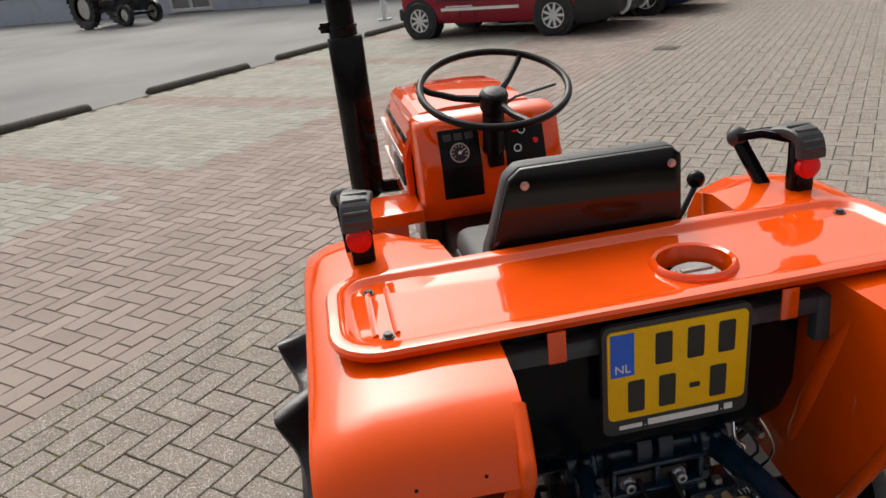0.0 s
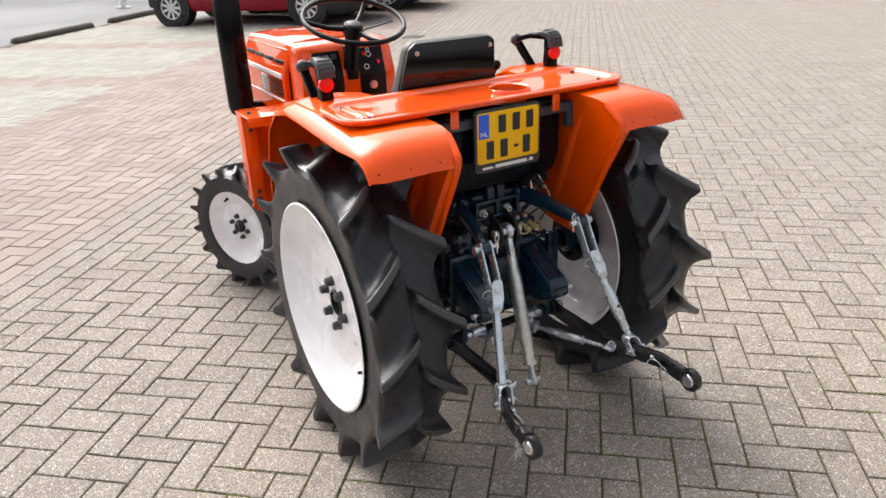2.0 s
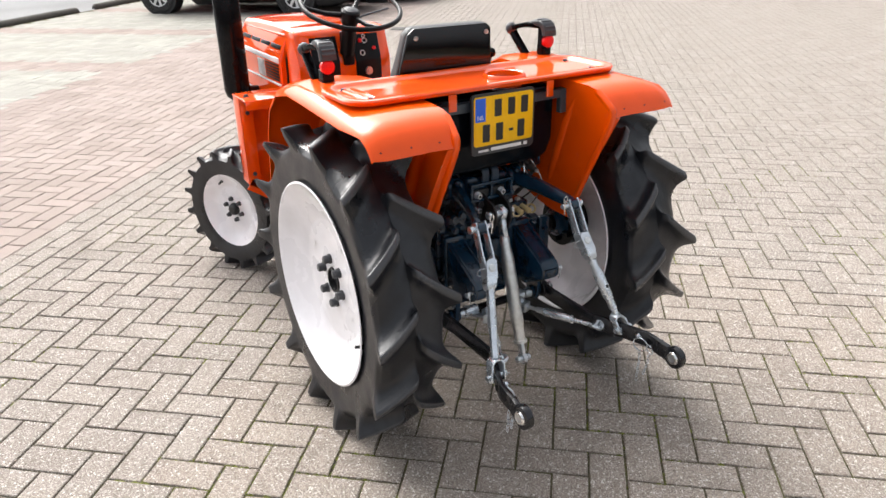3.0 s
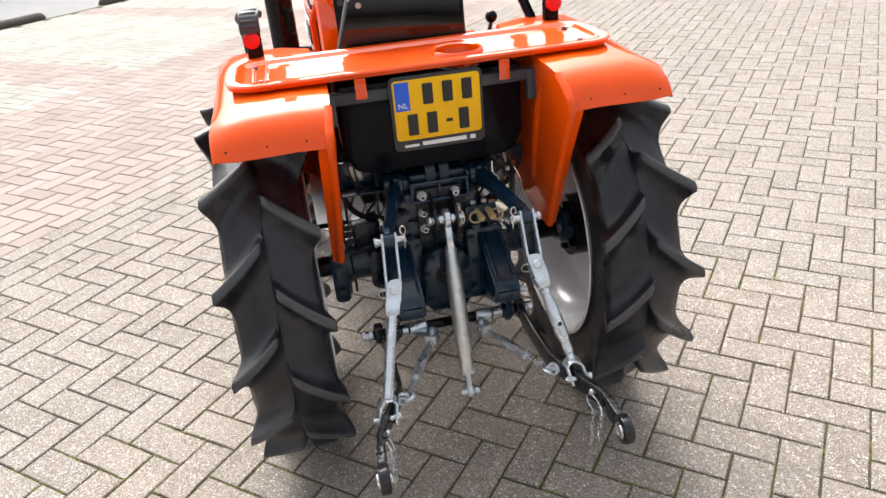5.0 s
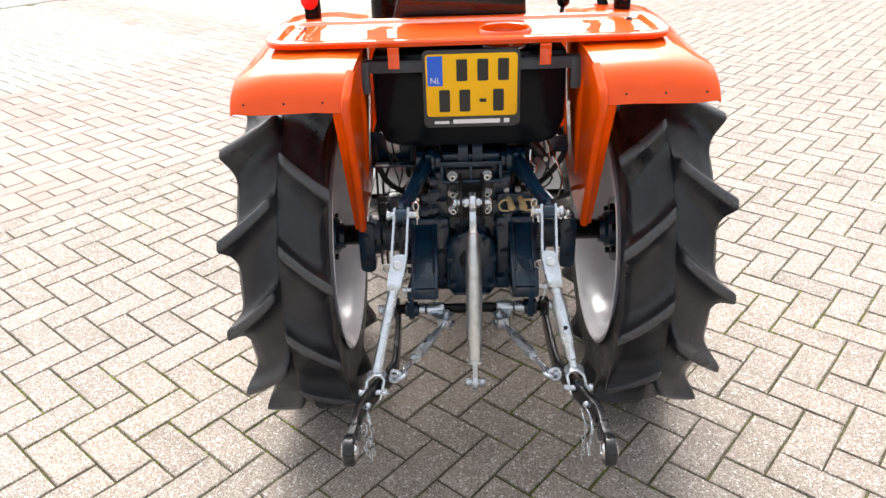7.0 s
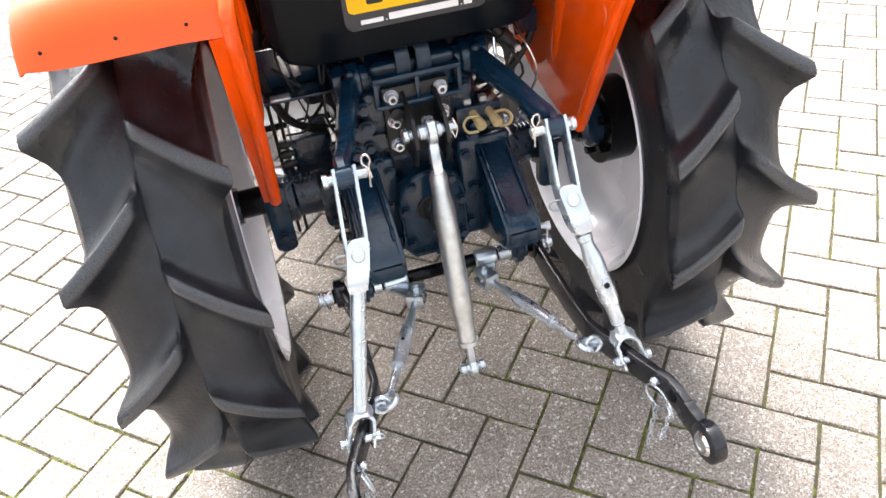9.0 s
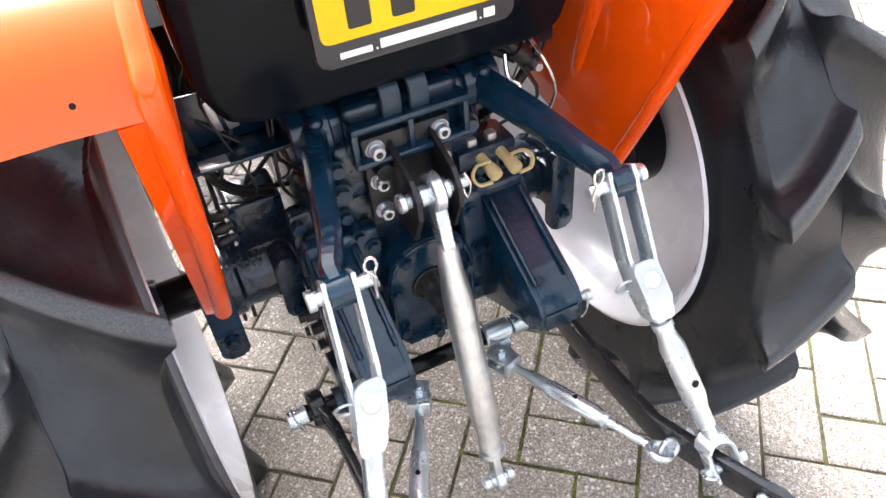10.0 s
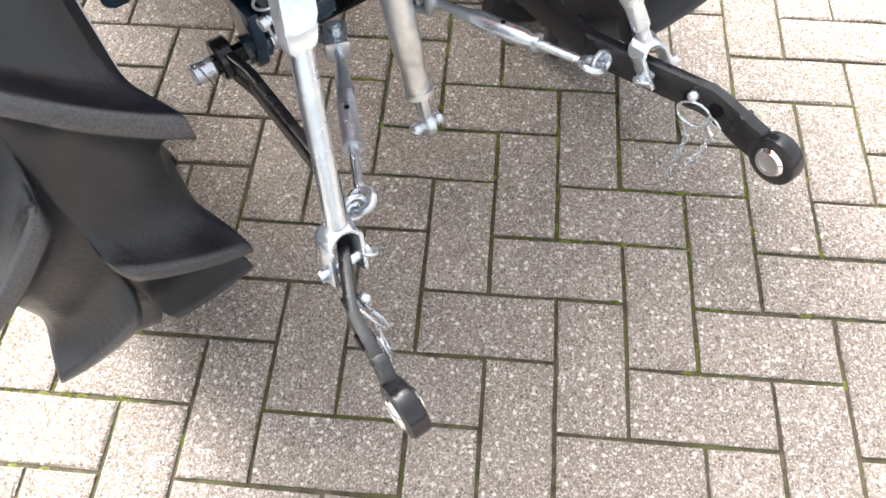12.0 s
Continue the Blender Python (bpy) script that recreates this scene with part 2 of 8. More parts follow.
# ---- mesh helpers ----
def part(name, bm, material, parent=None, label="", smooth=35, loc=None):
    """Links a bmesh as ONE mesh object, under a thing or a part."""
    bmesh.ops.recalc_face_normals(bm, faces=bm.faces)
    me = bpy.data.meshes.new(name)
    bm.to_mesh(me)
    bm.free()
    me.materials.append(material)
    if smooth:
        me.shade_smooth()
        me.set_sharp_from_angle(angle=radians(smooth))
        rim = {}
        for poly in me.polygons:
            for k in poly.edge_keys:
                rim[k] = rim.get(k, 0) + 1
        for e in me.edges:
            if rim.get(e.key, 0) == 1:
                e.use_edge_sharp = True
    ob = new(name, me)
    if parent:
        ob.parent = parent
    if loc:
        ob.location = loc
    if label:
        tagged(ob, label)
    return ob


def thing(name, label, category, group="", loc=(0, 0, 0), rz=0.0):
    ob = new(name)
    ob.empty_display_size = 0.1
    ob.location = loc
    ob.rotation_euler = (0, 0, rz)
    return tagged(ob, label, category, group)


def box(bm, x0, x1, y0, y1, z0, z1, bevel=0.0, seg=2, m=None):
    vs = [bm.verts.new((x, y, z)) for x in (x0, x1) for y in (y0, y1) for z in (z0, z1)]
    quads = ((0, 1, 3, 2), (4, 6, 7, 5), (0, 4, 5, 1), (2, 3, 7, 6), (0, 2, 6, 4), (1, 5, 7, 3))
    fs = [bm.faces.new([vs[i] for i in q]) for q in quads]
    if bevel:
        es = list({e for f in fs for e in f.edges})
        r = bmesh.ops.bevel(bm, geom=es, offset=bevel, segments=seg, affect="EDGES", profile=0.5)
        vs = list({v for f in r["faces"] for v in f.verts} | {v for v in vs if v.is_valid})
    if m:
        bmesh.ops.transform(bm, matrix=m, verts=vs)
    return bm


def cyl(bm, p0, p1, r0, r1=None, seg=20, cap=True):
    """A round bar from p0 to p1."""
    p0, p1 = Vector(p0), Vector(p1)
    r1 = r0 if r1 is None else r1
    d = (p1 - p0).normalized()
    a = d.orthogonal().normalized()
    b = d.cross(a)
    rings = []
    for p, r in ((p0, r0), (p1, r1)):
        rings.append([bm.verts.new(p + (a * math.cos(t) + b * math.sin(t)) * r) for t in [2 * math.pi * k / seg for k in range(seg)]])
    for k in range(seg):
        bm.faces.new((rings[0][k], rings[0][(k + 1) % seg], rings[1][(k + 1) % seg], rings[1][k]))
    if cap:
        bm.faces.new(rings[0][::-1])
        bm.faces.new(rings[1])
    return bm


def stack(bm, p0, p1, prof, seg=24):
    """A turned bar: prof holds (share of the way, radius) from p0 to p1."""
    p0, p1 = Vector(p0), Vector(p1)
    d = (p1 - p0).normalized()
    a = d.orthogonal().normalized()
    b = d.cross(a)
    turn = [a * math.cos(2 * math.pi * k / seg) + b * math.sin(2 * math.pi * k / seg) for k in range(seg)]
    rings = [[bm.verts.new(p0.lerp(p1, share) + w * r) for w in turn] for share, r in prof]
    for lo, hi in zip(rings, rings[1:]):
        for k in range(seg):
            bm.faces.new((lo[k], lo[(k + 1) % seg], hi[(k + 1) % seg], hi[k]))
    bm.faces.new(rings[0][::-1])
    bm.faces.new(rings[-1])
    return bm


def lathe(bm, prof, seg=48, axis="x"):
    """Turns a profile of (along, radius) round the x (or z) axis."""
    rings = []
    for x, r in prof:
        ring = []
        for k in range(seg):
            t = 2 * math.pi * k / seg
            c, s = r * math.cos(t), r * math.sin(t)
            ring.append(bm.verts.new((x, c, s) if axis == "x" else (c, s, x)))
        rings.append(ring)
    for a, b in zip(rings, rings[1:]):
        for k in range(seg):
            bm.faces.new((a[k], a[(k + 1) % seg], b[(k + 1) % seg], b[k]))
    return bm


def tube(bm, pts, r, seg=10, closed=False, flat=1.0):
    """A bent tube through the points."""
    pts = [Vector(p) for p in pts]
    n = len(pts)
    rings = []
    prev = None
    for i, p in enumerate(pts):
        if closed:
            d = (pts[(i + 1) % n] - pts[i - 1]).normalized()
        else:
            d = (pts[min(i + 1, n - 1)] - pts[max(i - 1, 0)]).normalized()
        a = d.orthogonal().normalized() if prev is None else (prev - d * prev.dot(d)).normalized()
        prev = a
        b = d.cross(a)
        rr = r[i] if isinstance(r, (list, tuple)) else r
        rings.append([bm.verts.new(p + (a * math.cos(t) + b * math.sin(t) * flat) * rr) for t in [2 * math.pi * k / seg for k in range(seg)]])
    pairs = list(zip(rings, rings[1:])) + ([(rings[-1], rings[0])] if closed else [])
    for a, b in pairs:
        for k in range(seg):
            bm.faces.new((a[k], a[(k + 1) % seg], b[(k + 1) % seg], b[k]))
    if not closed:
        bm.faces.new(rings[0][::-1])
        bm.faces.new(rings[-1])
    return bm


def curve(pts, n=6):
    """Smooths a run of points (Catmull-Rom)."""
    pts = [Vector(p) for p in pts]
    out = []
    for i in range(len(pts) - 1):
        a, b, c, d = pts[max(i - 1, 0)], pts[i], pts[i + 1], pts[min(i + 2, len(pts) - 1)]
        for k in range(n):
            t = k / n
            out.append(0.5 * ((2 * b) + (c - a) * t + (2 * a - 5 * b + 4 * c - d) * t * t + (3 * b - a - 3 * c + d) * t ** 3))
    return out + [pts[-1]]


def prism(bm, poly, a, b, axis="x", bevel=0.0):
    """A flat outline (in the two other axes) drawn out from a to b along an axis."""
    def at(p, w):
        return {"x": (w, p[0], p[1]), "y": (p[0], w, p[1]), "z": (p[0], p[1], w)}[axis]
    lo = [bm.verts.new(at(p, a)) for p in poly]
    hi = [bm.verts.new(at(p, b)) for p in poly]
    n = len(poly)
    fs = [bm.faces.new(lo[::-1]), bm.faces.new(hi)]
    for k in range(n):
        fs.append(bm.faces.new((lo[k], lo[(k + 1) % n], hi[(k + 1) % n], hi[k])))
    if bevel:
        es = list({e for f in fs for e in f.edges})
        bmesh.ops.bevel(bm, geom=es, offset=bevel, segments=2, affect="EDGES", profile=0.5)
    return bm


def bar(bm, pts, w, h, up=(0, 0, 1), bevel=0.0):
    """A flat or square bar through the points: w across, h along up."""
    pts = [Vector(p) for p in pts]
    up = Vector(up)
    rings = []
    for i, p in enumerate(pts):
        d = (pts[min(i + 1, len(pts) - 1)] - pts[max(i - 1, 0)]).normalized()
        side = d.cross(up).normalized()
        u = side.cross(d).normalized()
        rings.append([bm.verts.new(p + side * sx * w / 2 + u * sz * h / 2) for sx, sz in ((-1, -1), (1, -1), (1, 1), (-1, 1))])
    fs = []
    for a, b in zip(rings, rings[1:]):
        for k in range(4):
            fs.append(bm.faces.new((a[k], a[(k + 1) % 4], b[(k + 1) % 4], b[k])))
    fs += [bm.faces.new(rings[0][::-1]), bm.faces.new(rings[-1])]
    if bevel:
        es = list({e for f in fs for e in f.edges})
        bmesh.ops.bevel(bm, geom=es, offset=bevel, segments=2, affect="EDGES", profile=0.5)
    return bm


def ball(bm, c, r, seg=16, rings=10, squash=(1, 1, 1)):
    bmesh.ops.create_uvsphere(bm, u_segments=seg, v_segments=rings, radius=r,
                              matrix=Matrix.Translation(c) @ Matrix.Diagonal((*squash, 1)))
    return bm


def ring(bm, c, n, R, r, seg=20, tseg=8):
    """A torus round the direction n."""
    n = Vector(n).normalized()
    a = n.orthogonal().normalized()
    b = n.cross(a)
    c = Vector(c)
    return tube(bm, [c + (a * math.cos(t) + b * math.sin(t)) * R for t in [2 * math.pi * k / seg for k in range(seg)]], r, tseg, closed=True)


def hexnut(bm, p0, p1, r):
    return cyl(bm, p0, p1, r, r, 6)




def rounded(x0, x1, y0, y1, r, n=5):
    """A rounded rectangle as an outline."""
    out = []
    for cx, cy, a0 in ((x1 - r, y1 - r, 0), (x0 + r, y1 - r, 90), (x0 + r, y0 + r, 180), (x1 - r, y0 + r, 270)):
        for k in range(n + 1):
            t = radians(a0 + 90 * k / n)
            out.append((cx + r * math.cos(t), cy + r * math.sin(t)))
    return out


# ---- the yard ----
YARD = radians(-40.5)
PW, OU, OV = 0.1087, -0.0142, 0.0427


def yard(u, v, z=0.0):
    """A place in the yard: u along the parked van, v down the lane."""
    return Vector((u * math.cos(YARD) - v * math.sin(YARD), u * math.sin(YARD) + v * math.cos(YARD), z))


def flat(name, corners, z, material, label, kind="structure", category="ground"):
    bm = bmesh.new()
    bm.faces.new([bm.verts.new(yard(u, v, z)) for u, v in corners])
    return tagged(part(name, bm, material, smooth=0), label, category, kind=kind)


ground = flat("ground", [(-900, -900), (900, -900), (900, 900), (-900, 900)], -0.006, JOINT, "sandy ground with moss between the pavers")
U_KERB = -8.92
WV = 22.2
flat("road", [(-60, -30), (U_KERB, -30), (U_KERB, WV), (-60, WV)], -0.004, CONCRETE, "smooth grey asphalt yard beside the paved bays", category="road")


def brick_mesh(name, length, width, material, seed):
    """One paver with chipped, worn edges, its top at z 0."""
    rnd = random.Random(seed)
    l, w = length / 2, width / 2
    run = [(-l, -w), (-l * 0.35, -w), (l * 0.3, -w), (l, -w), (l, w * 0.1), (l, w), (l * 0.4, w), (-l * 0.3, w), (-l, w), (-l, -w * 0.15)]
    top, mid, low = [], [], []
    for x, y in run:
        corner = abs(x) == l and abs(y) == w
        c = rnd.uniform(0.003, 0.0075) if corner else rnd.uniform(0.0018, 0.0042)
        o = rnd.uniform(-0.0012, 0.0006)
        sx = (1 if x > 0 else -1) if abs(x) == l else 0
        sy = (1 if y > 0 else -1) if abs(y) == w else 0
        low.append((x, y, -0.03))
        mid.append((x + sx * o, y + sy * o, -rnd.uniform(0.0016, 0.0036)))
        top.append((x + sx * (o - c), y + sy * (o - c), rnd.uniform(-0.0003, 0.0)))
    n = len(run)
    vs = low + mid + top
    fs = [tuple(range(2 * n, 3 * n))]
    for a in (0, n):
        fs += [(a + k, a + (k + 1) % n, a + n + (k + 1) % n, a + n + k) for k in range(n)]
    me = bpy.data.meshes.new(name)
    me.from_pydata(vs, [], fs)
    me.materials.append(material)
    return me


GAP = 0.0065
near_bricks = [brick_mesh("brick", 2 * PW - GAP, PW - GAP, PAVING, k) for k in range(10)]
V0, V1, U1 = -14.0, 32.4, 14.0
pavement = tagged(new("pavement"), "grey herringbone concrete pavers with mossy joints", "pavement", kind="structure")
fields = {"grey": [], "red": [], "pale": []}
near = []


def zone(u, v):
    if u > OU - 23 * PW:
        return "grey"
    if u > -4.94:
        return "red"
    return "red" if (v - 5.28) % 2.85 < 0.58 else "pale"


def lay(u, v, along_u, kind, length=2):
    """A paver with its middle at (u, v) of the yard."""
    fields[kind].append((u, v, along_u, length))


i0, i1 = int((U_KERB - OU) / PW), int((U1 - OU) / PW)
j0, j1 = int((V0 - OV) / PW), int((V1 - OV) / PW)
for i in range(i0, i1):
    for j in range(j0, j1):
        u, v = OU + i * PW, OV + j * PW
        if -24 <= i < -20:
            if (j + 2 * (i % 2) // 1 + i) % 2 == 0:
                lay(u + PW / 2, v + PW, False, "red" if i == -24 else "grey")
            continue
        r = (i - j) % 4
        if r == 1:
            if i == -25 or i == -21:
                lay(u + PW / 2, v + PW / 2, True, zone(u, v), 1)
            else:
                lay(u + PW, v + PW / 2, True, zone(u, v))
        elif r == 2 and i == -20:
            lay(u + PW / 2, v + PW / 2, True, zone(u, v), 1)
        elif r == 0:
            lay(u + PW / 2, v + PW, False, zone(u, v))
rnd = random.Random(5)
# the pavers round the hitch are pieces of their own
grey = fields["grey"]
grey.sort(key=lambda b: (yard(b[0], b[1]) - Vector((0.25, -0.62, 0))).length)
near, fields["grey"] = grey[:300], grey[300:]
for u, v, along, length in near:
    ob = new("brick", rnd.choice(near_bricks))
    ob.location = yard(u, v, rnd.uniform(-0.0012, 0.0008))
    ob.rotation_euler = (rnd.uniform(-0.006, 0.006), rnd.uniform(-0.006, 0.006), YARD + (0 if along else math.pi / 2) + rnd.choice((0, math.pi)) + rnd.uniform(-0.008, 0.008))
    ob.parent = pavement
for kind, material in (("grey", PAVING_J), ("red", PAVING_RED), ("pale", PAVING_LIGHT)):
    rows = np.array([(u, v, 1.0 if a else 0.0, n) for u, v, a, n in fields[kind]])
    count = len(rows)
    gen = np.random.default_rng(3)
    l = np.where(rows[:, 2] > 0.5, rows[:, 3] * PW - GAP, PW - GAP) / 2
    w = np.where(rows[:, 2] > 0.5, PW - GAP, rows[:, 3] * PW - GAP) / 2
    zj = gen.uniform(-0.0012, 0.0008, count)
    tilt = gen.uniform(-0.006, 0.006, (count, 2))
    verts = np.zeros((count, 12, 3))
    k = 0
    for inset_by, z in ((0.0, -0.02), (0.0, -0.0025), (0.003, 0.0)):
        for sx, sy in ((-1, -1), (1, -1), (1, 1), (-1, 1)):
            du, dv = sx * (l - inset_by), sy * (w - inset_by)
            verts[:, k, 0], verts[:, k, 1] = rows[:, 0] + du, rows[:, 1] + dv
            verts[:, k, 2] = z + zj + tilt[:, 0] * du + tilt[:, 1] * dv
            k += 1
    verts = verts.reshape(-1, 3)
    x = verts[:, 0] * math.cos(YARD) - verts[:, 1] * math.sin(YARD)
    y = verts[:, 0] * math.sin(YARD) + verts[:, 1] * math.cos(YARD)
    verts[:, 0], verts[:, 1] = x, y
    one = [(8, 9, 10, 11)]
    for a in (0, 4):
        one += [(a + q, a + (q + 1) % 4, a + 4 + (q + 1) % 4, a + 4 + q) for q in range(4)]
    faces = (np.array(one)[None] + (np.arange(count) * 12)[:, None, None]).reshape(-1, 4)
    me = bpy.data.meshes.new("bricks")
    me.vertices.add(len(verts))
    me.vertices.foreach_set("co", verts.ravel())
    me.loops.add(faces.size)
    me.loops.foreach_set("vertex_index", faces.ravel().astype(np.int32))
    me.polygons.add(len(faces))
    me.polygons.foreach_set("loop_start", np.arange(0, faces.size, 4, dtype=np.int32))
    me.update(calc_edges=True)
    me.shade_flat()
    me.materials.append(material)
    ob = new(kind + "_bricks", me)
    ob.parent = pavement
    tagged(ob, {"grey": "worn grey concrete pavers in herringbone", "red": "dull red concrete pavers in herringbone", "pale": "pale grey concrete pavers of the parking bays"}[kind], kind="stuff")

# tufts of moss along the joints of the nearest paving
gen = np.random.default_rng(12)
mv, mf = [], []
for u, v, along, length in near + grey[300:1500]:
    for end in range(2):
        for k in range(9):
            f = gen.uniform(-1, 1)
            du, dv = (f * PW, PW / 2 * (1 if end else -1)) if k < 6 else ((PW if end else -PW), f * PW / 2)
            if not along:
                du, dv = dv, du
            pu, pv = u + du, v + dv
            patch = math.sin(pu * 5.1 + 1.3 * math.sin(pv * 3.7)) + math.sin(pv * 6.3 + 1.7 * math.sin(pu * 2.9)) + gen.normal(0, 0.45)
            if patch < 0.85:
                continue
            c = yard(pu + gen.normal(0, 0.0012), pv + gen.normal(0, 0.0012), -0.0035)
            r = gen.uniform(0.0034, 0.0072)
            lean = YARD + (0 if (k < 6) == bool(along) else math.pi / 2)
            base = len(mv)
            for q in range(6):
                t = 2 * math.pi * q / 6
                a, b = r * 1.7 * math.cos(t) * gen.uniform(0.8, 1.2), r * 0.75 * math.sin(t) * gen.uniform(0.8, 1.2)
                mv.append((c.x + a * math.cos(lean) - b * math.sin(lean), c.y + a * math.sin(lean) + b * math.cos(lean), c.z - 0.002))
            mv.append((c.x, c.y, c.z + gen.uniform(0.002, 0.0055)))
            mf += [(base + q, base + (q + 1) % 6, base + 6) for q in range(6)]
me = bpy.data.meshes.new("moss")
me.from_pydata(mv, [], mf)
me.materials.append(MOSS)
me.shade_smooth()
moss = new("joint_moss", me)
moss.parent = pavement
tagged(moss, "small tufts of green moss in the joints", kind="stuff")


# ---- the tractor ----
tractor = thing("compact_tractor", "bright orange compact tractor with white rims standing on grey pavers", "tractor")
AXLE_Y, AXLE_Z = 0.185, 0.485


def tyre_mesh(half, tip, crown, bulge, bead, lug_r, lugs, lean, lug_w, phases):
    """A tyre whose tall angled lugs grow out of the carcass in concave flanks, staggered from side to side."""
    bm = bmesh.new()
    sh = crown - 0.016

    def carcass(x):
        pts = [(0, crown), (half * 0.35, crown - 0.002), (half * 0.75, sh + 0.006), (half * 1.0, sh - 0.006)]
        for (a, ra), (b, rb) in zip(pts, pts[1:]):
            if x <= b:
                return ra + (rb - ra) * (x - a) / (b - a)
        return pts[-1][1]
    # pairs across the tread: the bare carcass and the full lug at the same share of the way
    pairs = []
    for c in (0.0, 0.012, 0.03, 0.06, 0.12, 0.2, 0.3, 0.4, 0.5, 0.6, 0.7, 0.8, 0.88, 0.95, 1.0):
        rise = min(1.0, (c / 0.1) ** 0.4) if c else 0.0
        pairs.append((c, rise, (half * 0.98 * c, carcass(half * 0.98 * c)), (tip * c, lug_r - 0.004 * c ** 3)))
    r0, r1 = carcass(half * 0.98), bulge + 0.3 * (crown - bulge)
    full = (half * 1.08, r1)
    for d in (0.03, 0.12, 0.3, 0.5, 0.7, 0.87, 1.0):
        cx, cr = half * (0.98 + 0.1 * d), r0 + (full[1] - r0) * d
        top = lug_r - 0.006
        lx = tip + (full[0] - tip) * d ** 1.3
        pairs.append((1.0 + 0.1 * d, 1.0, (cx, cr), (lx, top + (full[1] - top) * d)))
    pairs.append((1.1, 0.0, (half * 1.08, bulge), (0, 0)))
    pairs.append((1.1, 0.0, (half * 1.04, bead + (bulge - bead) * 0.45), (0, 0)))
    pairs.append((1.1, 0.0, (half * 1.0, bead + 0.012), (0, 0)))
    pairs.append((1.1, 0.0, (half * 0.92, bead), (0, 0)))
    pitch = 2 * math.pi * lug_r / lugs
    below, above = 0.34 * pitch, 0.27 * pitch
    for side, phase in zip((-1, 1), phases):
        cols = []
        for k in range(lugs):
            start = radians(phase) + 2 * math.pi * k / lugs
            cols += [(start, q) for q in range(17)]
        grid = []
        for c, rise, (cx, cr), (lx, lr) in pairs:
            wt = lug_w * (0.9 + 0.15 * min(c, 1.0))
            if c > 1.0:
                wt *= 1.0 + 3.0 * (c - 1.0)
            h = wt / 2
            b, a = below * (0.75 + 0.25 * min(c, 1.0)), above * (0.75 + 0.25 * min(c, 1.0))
            run = [(-h - b * 1.25, 0.0), (-h - b, 0.012), (-h - 0.62 * b, 0.075), (-h - 0.34 * b, 0.22), (-h - 0.16 * b, 0.46), (-h - 0.05 * b, 0.79), (-h, 0.955), (-h + 0.0045, 1.0), (0, 1.003),
                   (h - 0.0045, 1.0), (h, 0.955), (h + 0.05 * a, 0.8), (h + 0.16 * a, 0.5), (h + 0.34 * a, 0.24), (h + 0.62 * a, 0.08), (h + a, 0.012), (h + a * 1.3, 0.0)]
            cc = min(c, 1.0)
            bend = lean * (1.22 * cc - 0.22 * cc * cc)
            row = []
            for start, q in cols:
                m, w = run[q]
                w *= rise
                x, r = cx + (lx - cx) * w, cr + (lr - cr) * w
                ang = start + bend + m / lug_r
                row.append(bm.verts.new((side * x, -r * math.cos(ang), r * math.sin(ang))))
            grid.append(row)
        n = len(cols)
        for a, b in zip(grid, grid[1:]):
            for k in range(n):
                bm.faces.new((a[k], a[(k + 1) % n], b[(k + 1) % n], b[k]))
    # moulding seam round the middle
    lathe(bm, [(-0.0012, crown - 0.002), (-0.0006, crown + 0.0012), (0.0006, crown + 0.0012), (0.0012, crown - 0.002)], 84)
    return bm


